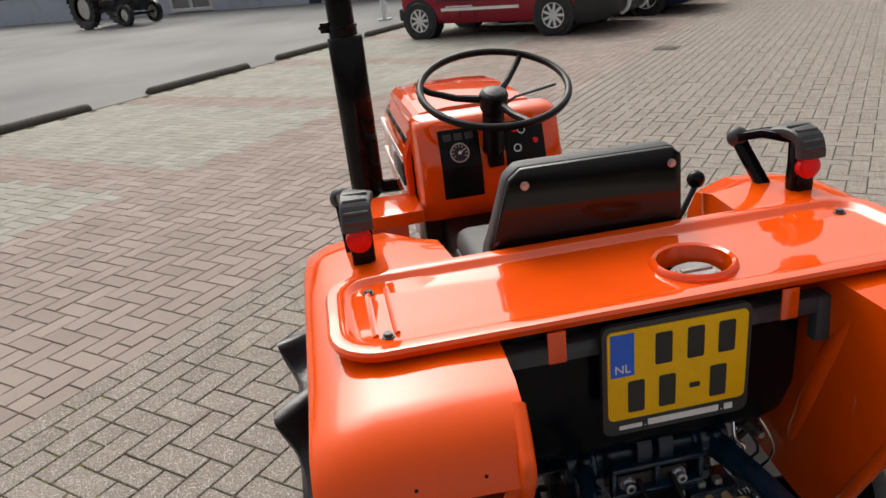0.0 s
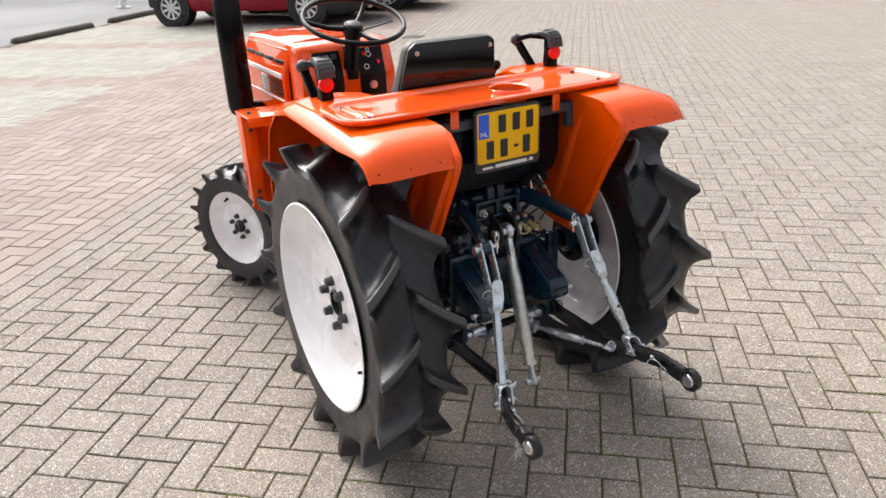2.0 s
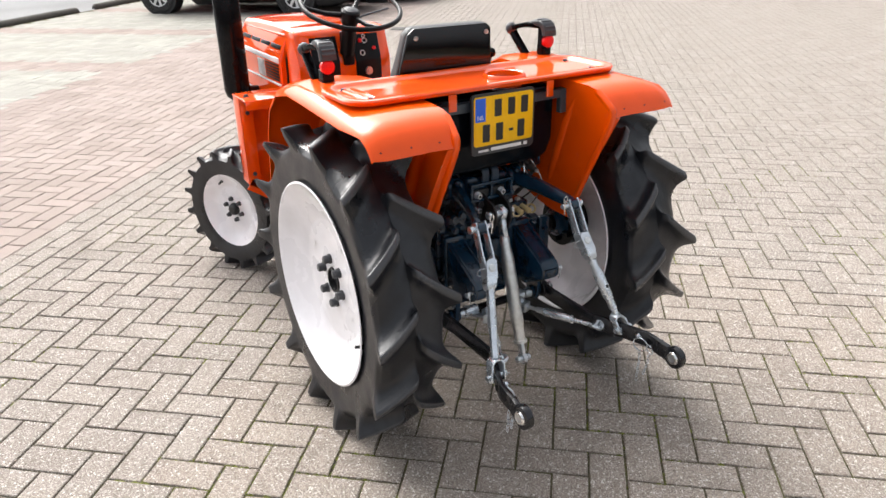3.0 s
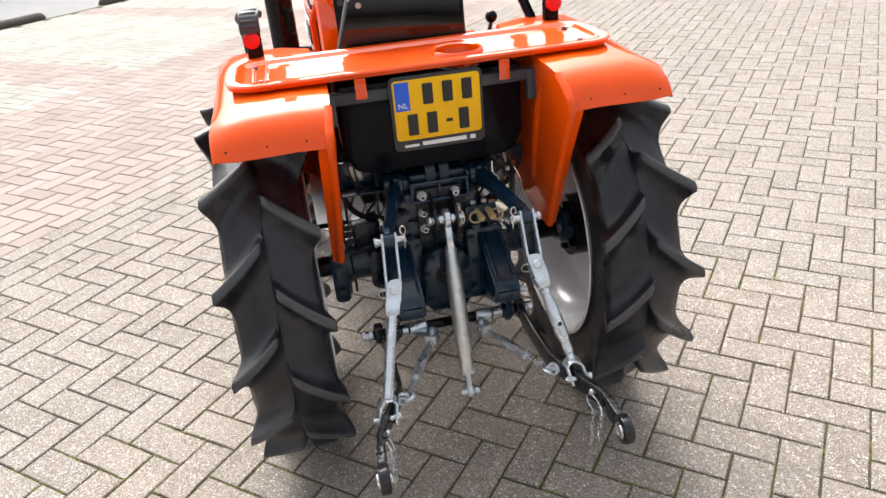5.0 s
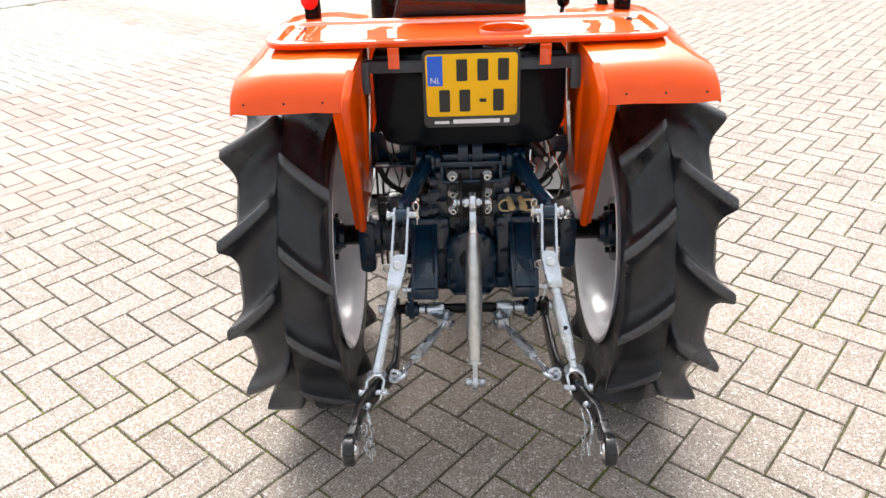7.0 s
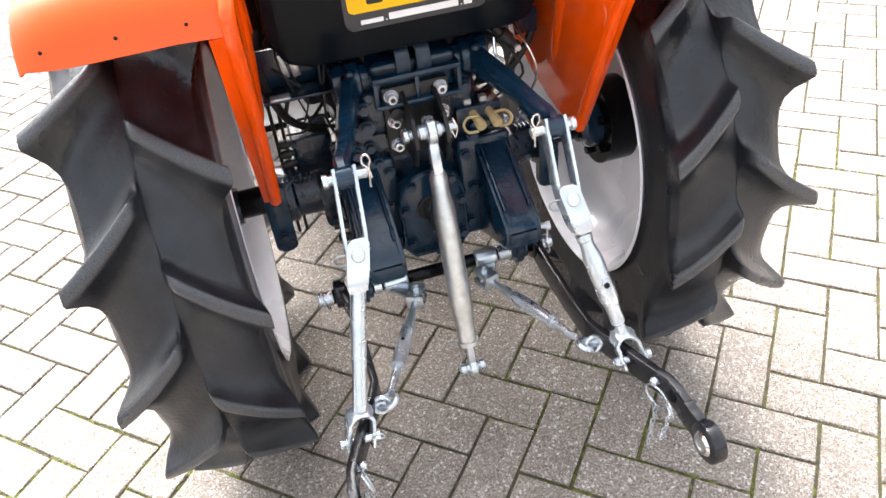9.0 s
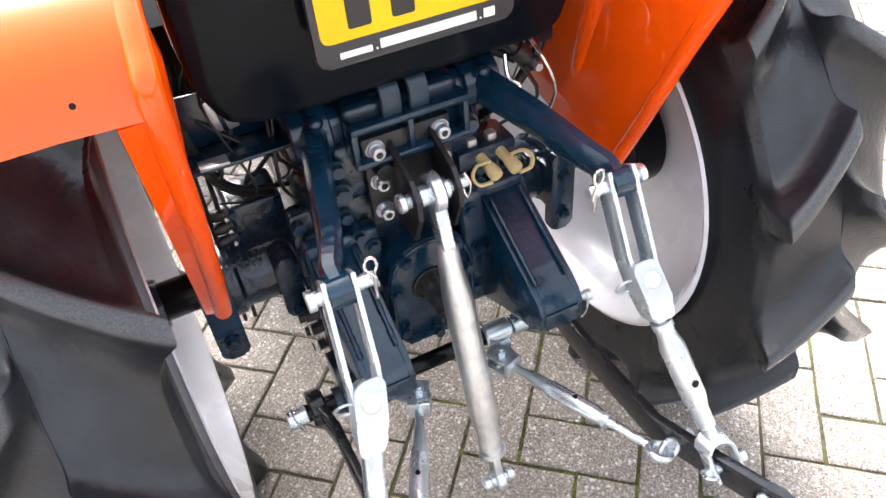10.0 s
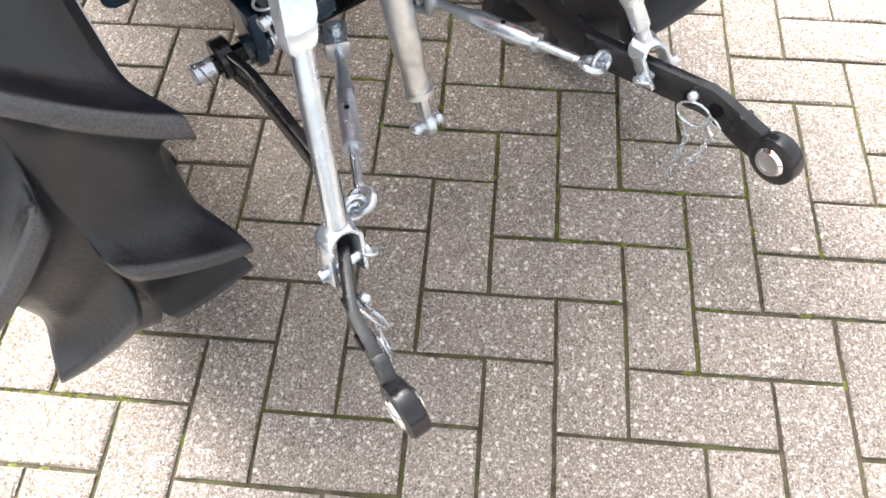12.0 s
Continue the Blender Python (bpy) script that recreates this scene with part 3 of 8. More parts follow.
def wheel(name, side, centre, half, dims, rim_r, rim_half, dish, nuts, nut_r, hub_r):
    """A white pressed rim with its tyre, nuts and hub; dish is how far the disc sits outboard of the middle."""
    bm = bmesh.new()
    o = side
    dr = rim_r * 0.6
    span, depth = rim_r - 0.013 - dr, rim_half - 0.002 - dish
    bowl = [(dish + depth * f ** 1.25, dr + span * f ** 0.95) for f in (1.0, 0.95, 0.88, 0.78, 0.64, 0.5, 0.36, 0.22, 0.1, 0.03, 0.0)]
    h0, h1 = dr * 0.755, dr * 0.805
    disc = [(dish, h1), (dish, h0), (dish, hub_r + 0.004), (dish - 0.004, hub_r), (dish - 0.01, hub_r + 0.002), (dish - 0.01, h0), (dish - 0.01, h1), (dish - 0.011, dr)]
    back = [(dish * 0.6, dr + span * 0.3), (dish * 0.1, dr + span * 0.58), (-rim_half * 0.3, dr + span * 0.78), (-rim_half * 0.62, rim_r - 0.031), (-rim_half * 0.84, rim_r - 0.0255), (-rim_half * 0.96, rim_r - 0.014),
            (-rim_half, rim_r - 0.011), (-rim_half - 0.002, rim_r - 0.006), (-rim_half, rim_r)]
    section = [(rim_half, rim_r), (rim_half + 0.002, rim_r - 0.006), (rim_half, rim_r - 0.011)] + bowl + disc + back
    lathe(bm, [(o * x, r) for x, r in section], 64)
    # four small holes right through the disc
    bm.faces.ensure_lookup_table()
    gone = []
    for f in bm.faces:
        c = f.calc_center_median()
        r = math.hypot(c.y, c.z)
        if h0 < r < h1 and abs(c.x - o * dish) < 0.011:
            k = int((math.atan2(c.z, c.y) % (2 * math.pi)) / (2 * math.pi) * 64)
            if k % 16 == 5:
                gone.append(f)
    bmesh.ops.delete(bm, geom=gone, context="FACES_ONLY")
    w = part(name, bm, RIMWHITE, tractor, "white painted pressed steel rim with a black lugged tyre", loc=centre)
    part("tyre", tyre_mesh(half, *dims), RUBBER if half > 0.08 else RUBBER_FRONT, w, "black rubber tyre with tall angled lugs", smooth=60)
    bm = bmesh.new()
    if half > 0.08:
        stack(bm, (o * (dish - 0.09), 0, 0), (o * (dish + 0.004), 0, 0), [(0, hub_r), (0.94, hub_r), (1, hub_r * 0.93), (1, hub_r * 0.82), (0.8, hub_r * 0.78), (0.78, hub_r * 0.2), (0.78, 0.001)], 28)
    else:
        stack(bm, (o * (dish - 0.06), 0, 0), (o * (dish + 0.022), 0, 0), [(0, hub_r), (0.78, hub_r), (0.9, hub_r * 0.92), (1, hub_r * 0.6), (1, 0.001)], 28)
    part("hub", bm, DARK, w, "black hub")
    for k in range(nuts):
        t = 2 * math.pi * (k + 0.3) / nuts
        bm = bmesh.new()
        p = Vector((o * dish, nut_r * math.cos(t), nut_r * math.sin(t)))
        q = 0.0135 if half > 0.08 else 0.0095
        stack(bm, p, p + Vector((o * q * 1.75, 0, 0)), [(0, q * 1.2), (0.2, q * 1.2), (0.25, q), (0.85, q), (1, q * 0.7), (1, 0.0005)], 12)
        part("wheel_nut", bm, GREYPLASTIC, w)
    bm = bmesh.new()
    t = radians(205 if half > 0.08 else 70)
    vx, vr = dish + depth * 0.3, dr + span * 0.62
    d = Vector((0, math.cos(t), math.sin(t)))
    stack(bm, Vector((o * (vx - 0.008), 0, 0)) + d * vr, Vector((o * (vx + 0.026), 0, 0)) + d * (vr - 0.012), [(0, 0.0075), (0.4, 0.0075), (0.45, 0.0048), (0.95, 0.0048), (1, 0.003)], 10)
    part("valve", bm, PANELBLACK, w)
    return w


for side in (-1, 1):
    rear_phase = (-14.1, -1.2) if side < 0 else (6.3, -6.3)
    wheel("rear_wheel", side, (side * 0.448, AXLE_Y, AXLE_Z), 0.094, (0.126, 0.442, 0.395, 0.300, 0.486, 14, radians(-12.5), 0.026, rear_phase), 0.322, 0.104, 0.045, 6, 0.07, 0.042)
    fw = wheel("front_wheel", side, (side * 0.412, 1.51, 0.285), 0.064, (0.076, 0.262, 0.235, 0.172, 0.286, 16, radians(-13), 0.018, (0, 11)), 0.178, 0.058, 0.03, 6, 0.05, 0.028)
    fw.rotation_euler = (0, 0, radians(27))


# mudguards; the inner edge draws in round the front corner
FRONT = (0.09, 0.088, 0.084, 0.07, 0.044, 0.018, 0.004)


def fender(side):
    stations = [(0.66, 0.56), (0.645, 0.70), (0.61, 0.89), (0.57, 0.98), (0.49, 1.042), (0.38, 1.064), (0.25, 1.06), (0.0, 1.046), (-0.085, 1.042),
                (-0.125, 1.034), (-0.155, 1.012), (-0.172, 0.988), (-0.184, 0.962)]
    bm = bmesh.new()
    rows = []
    n = len(stations)
    for i, (y, z) in enumerate(stations):
        rear = max(0.0, (i - 7) / (n - 8))
        top = 1.0 - abs(rear)
        ahead = FRONT[i] if i < len(FRONT) else 0.0
        xi = -0.252 - 0.016 * rear - ahead
        drop = 0.024 * top
        pts = [(xi, y, z - ahead * 0.45), (-0.335 - ahead * 0.5, y, z + 0.002), (-0.43, y, z + 0.001 * top), (-0.472, y, z - drop * 0.3), (-0.508, y, z - drop + rear * 0.004), (-0.514, y + 0.001, z - drop - 0.016 * top)]
        rows.append([bm.verts.new((side * -x * 1.0, yy, zz)) for x, yy, zz in pts])
    for a, b in zip(rows, rows[1:]):
        for k in range(len(a) - 1):
            bm.faces.new((a[k], a[k + 1], b[k + 1], b[k]))
    # inner skirt down to a point beside the axle
    low = [(0.64, 0.52), (0.60, 0.60), (0.56, 0.63), (0.50, 0.65), (0.42, 0.66), (0.36, 0.66), (0.28, 0.645), (0.2, 0.615), (0.14, 0.6), (0.105, 0.594), (0.07, 0.591), (0.036, 0.59), (0.008, 0.59)]
    prev = None
    for i, ((y, z), (ly, lz)) in enumerate(zip(stations, low)):
        rear = max(0.0, (i - 7) / (n - 8))
        col = [rows[i][0]]
        for s in (0.33, 0.66, 1.0):
            yy, zz = y + (ly - y) * s, z + (lz - z) * s
            xx = 0.252 + 0.016 * rear + (FRONT[i] if i < len(FRONT) else 0.0) * (1 - s * 0.5) + (0.03 - 0.018 * rear) * max(0, (0.98 - zz) / 0.42)
            col.append(bm.verts.new((side * xx, yy, zz)))
        if prev:
            for k in range(3):
                bm.faces.new((prev[k], prev[k + 1], col[k + 1], col[k]))
        prev = col
    # folded flange along the sloping rear edge
    f0 = prev
    f1 = [bm.verts.new(v.co + Vector((side * (0.03 - 0.002 * k), 0.009 if k else 0.002, -0.001 if k == 0 else 0.0))) for k, v in enumerate(f0)]
    for k in range(3):
        bm.faces.new((f0[k], f0[k + 1], f1[k + 1], f1[k]))
    ob = part("mudguard", bm, GUARD, tractor, "glossy orange pressed steel mudguard", smooth=50)
    so = ob.modifiers.new("thickness", "SOLIDIFY")
    so.thickness, so.offset = 0.004, 0.0
    for x in (0.318, 0.40, 0.485):
        bm = bmesh.new()
        p, nn = Vector((side * x, -0.1748, 0.982)), Vector((0, -0.908, 0.42))
        cyl(bm, p + nn * 0.001, p + nn * 0.0026, 0.0024, seg=14)
        part("screw_hole", bm, PANELBLACK, ob)
    # rolled edge down the sloping rear of the skirt
    bm = bmesh.new()
    tube(bm, curve([(side * 0.262, -0.12, 1.03), (side * 0.267, -0.162, 1.0), (side * 0.271, -0.18, 0.962), (side * 0.274, -0.112, 0.825), (side * 0.279, -0.045, 0.69), (side * 0.284, 0.006, 0.594)], 5), 0.0105, 12)
    part("rolled_edge", bm, GUARD, ob)
    # pressed stiffening bead on the skirt
    bm = bmesh.new()
    tube(bm, [(side * 0.262, -0.03, 1.0), (side * 0.267, 0.01, 0.92), (side * 0.275, 0.055, 0.81), (side * 0.282, 0.09, 0.72), (side * 0.288, 0.115, 0.65)], [0.008, 0.019, 0.02, 0.018, 0.007], 14)
    part("skirt_bead", bm, GUARD, ob)
    return ob


for side in (-1, 1):
    fender(side)


# rear tray
def loop_face_strip(bm, loops):
    rings = [[bm.verts.new((x, y, z)) for x, y in pts] for pts, z in loops]
    n = len(rings[0])
    for a, b in zip(rings, rings[1:]):
        for k in range(n):
            bm.faces.new((a[k], a[(k + 1) % n], b[(k + 1) % n], b[k]))
    return rings


TX0, TX1, TY0, TY1 = -0.478, 0.462, -0.012, 0.262


def even(pts, n):
    """The outline walked in n even steps."""
    pts = [Vector((*p, 0)) for p in pts]
    pts.append(pts[0])
    run = [0.0]
    for a, b in zip(pts, pts[1:]):
        run.append(run[-1] + (b - a).length)
    out, k = [], 0
    for i in range(n):
        d = run[-1] * i / n
        while run[k + 1] < d:
            k += 1
        q = pts[k].lerp(pts[k + 1], (d - run[k]) / max(run[k + 1] - run[k], 1e-9))
        out.append((q.x, q.y))
    return out


def inset(d, r):
    return even(rounded(TX0 + d, TX1 - d, TY0 + d, TY1 - d, max(r - d, 0.012), 7), 120)


bm = bmesh.new()
rings = loop_face_strip(bm, [(inset(0.004, 0.075), 1.056), (inset(0.0, 0.075), 1.066), (inset(0.004, 0.075), 1.0705), (inset(0.022, 0.075), 1.072),
                             (inset(0.03, 0.075), 1.069), (inset(0.036, 0.075), 1.062), (inset(0.046, 0.075), 1.060)])
HX, HY, HR = 0.083, 0.104, 0.052
inner = rings[-1]
n = len(inner)
hole = []
for v in inner:
    a = math.atan2((v.co.y - HY) * 1.6, v.co.x - HX)
    hole.append(bm.verts.new((HX + 0.066 * math.cos(a), HY + 0.066 * math.sin(a), 1.060)))
for k in range(n):
    bm.faces.new((inner[k], inner[(k + 1) % n], hole[(k + 1) % n], hole[k]))
prev = hole
for r, z in ((0.064, 1.068), (0.060, 1.071), (0.055, 1.068), (0.053, 1.05), (0.053, 1.035)):
    cur = []
    for v in hole:
        a = math.atan2(v.co.y - HY, v.co.x - HX)
        cur.append(bm.verts.new((HX + r * math.cos(a), HY + r * math.sin(a), z)))
    for k in range(n):
        bm.faces.new((prev[k], prev[(k + 1) % n], cur[(k + 1) % n], cur[k]))
    prev = cur
tray = part("rear_tray", bm, ORANGE, tractor, "shallow orange sheet metal tray with a round filler hole", smooth=40)
so = tray.modifiers.new("thickness", "SOLIDIFY")
so.thickness, so.offset = 0.003, -1.0
for sx in (-1, 1):
    # pressed ribs at one end
    for dx in ((0.0, 0.03) if sx < 0 else ()):
        bm = bmesh.new()
        x = sx * (0.375 + dx) - 0.008
        tube(bm, [(x, 0.055, 1.0595), (x, 0.075, 1.0615), (x, 0.185, 1.0615), (x, 0.205, 1.0595)], 0.006, 8, flat=0.6)
        part("pressed_rib", bm, ORANGE, tray)
    for y in (0.196, 0.05):
        bm = bmesh.new()
        x = sx * 0.405 - 0.006 if y > 0.1 else sx * 0.39 - 0.006
        cyl(bm, (x, y, 1.058), (x, y, 1.0615), 0.0095, seg=16)
        hexnut(bm, (x, y, 1.061), (x, y, 1.0665), 0.0065)
        part("bolt", bm, STEELGREY, tray)
bm = bmesh.new()
cyl(bm, (HX + 0.005, HY, 0.98), (HX + 0.005, HY, 1.044), 0.041, 0.039, 28)
cyl(bm, (HX + 0.005, HY, 1.044), (HX + 0.005, HY, 1.05), 0.031, 0.029, 28)
box(bm, HX - 0.02, HX + 0.03, HY - 0.006, HY + 0.006, 1.048, 1.054, 0.002)
part("filler_cap", bm, FILLER, tractor, "dull metal fuel filler cap below the hole")
for x in (-0.176, 0.168):
    bm = bmesh.new()
    box(bm, x - 0.013, x + 0.013, TY0 - 0.003, TY0 + 0.001, 1.008, 1.056, 0.001)
    part("tray_tab", bm, ORANGE, tractor, "small orange bent tab")

# fuel tank and bracket behind the number plate
bm = bmesh.new()
prism(bm, [(-0.232, 1.03), (0.226, 1.03), (0.226, 0.86), (0.205, 0.812), (0.17, 0.80), (-0.17, 0.80), (-0.21, 0.812), (-0.232, 0.86)], 0.035, 0.30, "y", 0.012)
part("fuel_tank", bm, TANK, tractor, "black moulded fuel tank under the tray")
bm = bmesh.new()
box(bm, -0.262, 0.256, 0.012, 0.018, 0.992, 1.018, 0.001)
box(bm, -0.262, 0.256, 0.012, 0.04, 1.015, 1.019, 0.001)
box(bm, -0.262, -0.238, 0.010, 0.03, 0.944, 1.018, 0.001)
box(bm, 0.232, 0.256, 0.010, 0.03, 0.944, 1.018, 0.001)
part("tank_bracket", bm, STEELGREY, tractor, "dark grey steel angle bracket")

# number plate with its holder: plain bars stand for the characters
bm = bmesh.new()
prism(bm, rounded(-0.112, 0.112, 0.866, 1.046, 0.012), -0.012, -0.002, "y", 0.002)
plate = part("licence_plate", bm, HOLDER, tractor, "yellow licence plate with a blue band in a black holder")
bm = bmesh.new()
prism(bm, rounded(-0.105, 0.105, 0.893, 1.038, 0.008), -0.0145, -0.011, "y", 0.001)
part("yellow_field", bm, YELLOW, plate, "reflective yellow plate field")
bm = bmesh.new()
prism(bm, [(-0.101, 0.966), (-0.066, 0.966), (-0.066, 1.034), (-0.101, 1.034)], -0.0152, -0.014, "y")
band = part("blue_band", bm, BLUE, plate, "blue band with white country letters")


for x in (-0.022, 0.026, 0.073):
    bm = bmesh.new()
    prism(bm, rounded(x - 0.0125, x + 0.0125, 0.976, 1.026, 0.003), -0.0155, -0.014, "y")
    part("character_bar", bm, CHAR, plate)
for x in (-0.063, -0.016, 0.062):
    bm = bmesh.new()
    prism(bm, rounded(x - 0.0125, x + 0.0125, 0.904, 0.956, 0.003), -0.0155, -0.014, "y")
    part("character_bar", bm, CHAR, plate)
bm = bmesh.new()
prism(bm, rounded(0.018, 0.034, 0.926, 0.934, 0.002), -0.0155, -0.014, "y")
part("character_bar", bm, CHAR, plate)
for x0, x1, z1 in ((-0.088, -0.053, 0.881), (-0.049, -0.047, 0.8765), (-0.044, 0.066, 0.8845), (0.07, 0.072, 0.8765), (0.075, 0.088, 0.8845)):
    bm = bmesh.new()
    prism(bm, rounded(x0, x1, 0.8745, z1, 0.0008), -0.0132, -0.011, "y")
    part("dealer_lettering_bar", bm, WHITE, plate)
txt = bpy.data.curves.new("country_letters", "FONT")
txt.body, txt.size, txt.align_x, txt.extrude = "NL", 0.019, "CENTER", 0.0003
tob = new("country_letters", txt)
tob.matrix_world = pose(-0.0835, -0.0156, 0.972, 90, 0, 0)
bpy.context.view_layer.update()
tm = bpy.data.meshes.new_from_object(tob)
bpy.data.objects.remove(tob)
tm.materials.clear()
tm.materials.append(WHITE)
lt = new("country_letters", tm)
lt.matrix_world = pose(-0.0835, -0.0156, 0.972, 90, 0, 0)
lt.parent = plate

# seat
seat = bmesh.new()
box(seat, -0.185, 0.185, 0.33, 0.70, 0.89, 0.955, 0.028, 4)
seat = part("seat", seat, VINYL, tractor, "dark grey vinyl seat cushion")
bm = bmesh.new()
pts = [(-0.215, 0.99), (-0.196, 1.06), (-0.158, 1.185), (-0.136, 1.203), (0.132, 1.201), (0.15, 1.186), (0.152, 1.06), (0.15, 0.99)]
prism(bm, pts, 0.283, 0.322, "y", 0.011)
part("backrest_cushion", bm, VINYL, seat, "grey vinyl backrest cushion")
bm = bmesh.new()
prism(bm, [(x * 0.985, 0.99 + (z - 0.99) * 0.985) for x, z in pts], 0.272, 0.285, "y", 0.004)
part("backrest_shell", bm, SHELL, seat, "glossy black steel backrest shell")
for x in (-0.129, 0.129):
    bm = bmesh.new()
    cyl(bm, (x, 0.2725, 1.17), (x, 0.27, 1.17), 0.0075, seg=16)
    hexnut(bm, (x, 0.271, 1.17), (x, 0.264, 1.17), 0.005)
    part("bolt", bm, SILVERISH, seat)

# grab handles with red reflectors
for side in (-1, 1):
    bm = bmesh.new()
    sx = side
    ex, fx = (-0.428, -0.421) if side < 0 else (0.346, 0.37)
    sway = (sx * 0.404 + ex) / 2
    bar(bm, [(sx * 0.404, 0.322, 1.16), (sway, 0.385, 1.162), (ex, 0.43, 1.148)], 0.03, 0.016, (0, 0, 1), 0.003)
    box(bm, sx * 0.403 - 0.017, sx * 0.403 + 0.017, 0.311, 0.332, 1.045, 1.165, 0.003)
    bar(bm, [(ex, 0.432, 1.148), ((ex * 2 + fx) / 3, 0.414, 1.118), (fx, 0.372, 1.06)], 0.026, 0.016, (0, 1, 0), 0.003)
    box(bm, min(fx, sx * 0.403) - 0.012, max(fx, sx * 0.403) + 0.012, 0.33, 0.39, 1.057, 1.063, 0.002)
    h = part("grab_handle", bm, BLACK, tractor, "black steel grab handle with a moulded plastic grip")
    bm = bmesh.new()
    ball(bm, (ex, 0.432, 1.147), 0.0205, 14, 10, (1.0, 0.9, 1.0))
    part("handle_end", bm, GREYPLASTIC, h)
    bm = bmesh.new()
    g = curve([(sx * 0.399, 0.372, 1.166), (sx * 0.404, 0.34, 1.172), (sx * 0.408, 0.312, 1.166), (sx * 0.409, 0.300, 1.148), (sx * 0.409, 0.298, 1.134)], 5)
    bar(bm, g, 0.052, 0.02, (sx * 0.0, -0.6, 0.8), 0.006)
    part("grip", bm, GREYPLASTIC, h, "dark grey ribbed plastic grip")
    for sh in (0.3, 0.48, 0.66, 0.84):
        i = int(sh * (len(g) - 1))
        d = (g[min(i + 1, len(g) - 1)] - g[i - 1]).normalized()
        up = Vector((1, 0, 0)).cross(d).normalized()
        up = up if up.dot(Vector((0, -0.6, 0.8))) > 0 else -up
        bm = bmesh.new()
        cyl(bm, g[i] + up * 0.008 - Vector((0.02, 0, 0)), g[i] + up * 0.008 + Vector((0.02, 0, 0)), 0.0045, seg=10)
        part("grip_rib", bm, GREYPLASTIC, h)
    bm = bmesh.new()
    cyl(bm, (sx * 0.41, 0.312, 1.111), (sx * 0.41, 0.298, 1.111), 0.0215, 0.0215, 28)
    ball(bm, (sx * 0.41, 0.299, 1.111), 0.0198, 20, 8, (1, 0.25, 1))
    part("reflector", bm, REDLENS, h, "round red reflector")
    bm = bmesh.new()
    box(bm, sx * 0.41 - 0.016, sx * 0.41 + 0.016, 0.305, 0.345, 1.045, 1.10, 0.003)
    part("handle_foot", bm, BLACK, h)

# gear lever beside the seat
bm = bmesh.new()
tube(bm, [(0.262, 0.56, 0.86), (0.265, 0.50, 0.97), (0.271, 0.452, 1.05)], 0.006, 10)
lever = part("lever", bm, STEELGREY, tractor, "steel lever with a black knob")
bm = bmesh.new()
ball(bm, (0.272, 0.45, 1.067), 0.018)
part("knob", bm, BLACK, lever, "black ball knob")

# floor, dash, bonnet
# footplate is unseen; set low and wide to darken what the mudguard skirts reflect
bm = bmesh.new()
box(bm, -0.33, 0.33, 0.62, 1.25, 0.40, 0.42, 0.004)
part("footplate", bm, PANELBLACK, tractor, "black footplate")
bm = bmesh.new()
box(bm, -0.14, 0.14, 0.7, 1.25, 0.64, 0.8, 0.02, 3)
part("tunnel_cover", bm, PANELBLACK, tractor, "black cover over the gearbox tunnel")
bm = bmesh.new()
box(bm, -0.19, 0.22, 1.2, 1.24, 0.54, 0.86, 0.005)
part("bulkhead", bm, PANELBLACK, tractor, "black bulkhead under the dashboard")
# black panel added to keep bright paving from showing beside the tank
bm = bmesh.new()
box(bm, -0.25, 0.25, 0.305, 0.32, 0.66, 1.03, 0.004)
part("gap_panel", bm, PANELBLACK, tractor, "black panel added to close the gap behind the tank")
bm = bmesh.new()
box(bm, -0.125, 0.125, 0.3, 1.95, 0.42, 0.66, 0.03, 3)
box(bm, -0.19, 0.19, 0.3, 0.72, 0.6, 0.9, 0.02)
part("transmission_housing", bm, DARK, tractor, "dark transmission and engine block")
bm = bmesh.new()
pr = [(1.14, 0.845), (1.135, 0.875), (1.135, 0.962), (1.172, 1.076), (1.192, 1.094), (1.262, 1.1), (1.262, 0.80), (1.17, 0.80)]
rows = []
for x, sh in ((-0.195, 0.022), (-0.188, 0.006), (-0.165, 0.0), (0.19, 0.0), (0.222, 0.006), (0.232, 0.022)):
    rows.append([bm.verts.new((x, y + (sh if y < 1.2 else 0), z - (sh * 0.7 if z > 1.0 else 0))) for y, z in pr])
for a, b in zip(rows, rows[1:]):
    for k in range(len(a)):
        bm.faces.new((a[k], a[(k + 1) % len(a)], b[(k + 1) % len(a)], b[k]))
bm.faces.new(rows[0])
bm.faces.new(rows[-1][::-1])
dash = part("dash_cowl", bm, ORANGE, tractor, "orange sheet metal dashboard cowl", smooth=50)
dashm = Matrix.Translation((0, 1.135, 0.962)) @ Matrix.Rotation(radians(-18), 4, "X")


def on_dash(name, poly, t, material, parent, label=""):
    bm = bmesh.new()
    prism(bm, poly, -t, 0.002, "y", 0.0012)
    bmesh.ops.transform(bm, matrix=dashm, verts=bm.verts)
    return part(name, bm, material, parent, label)


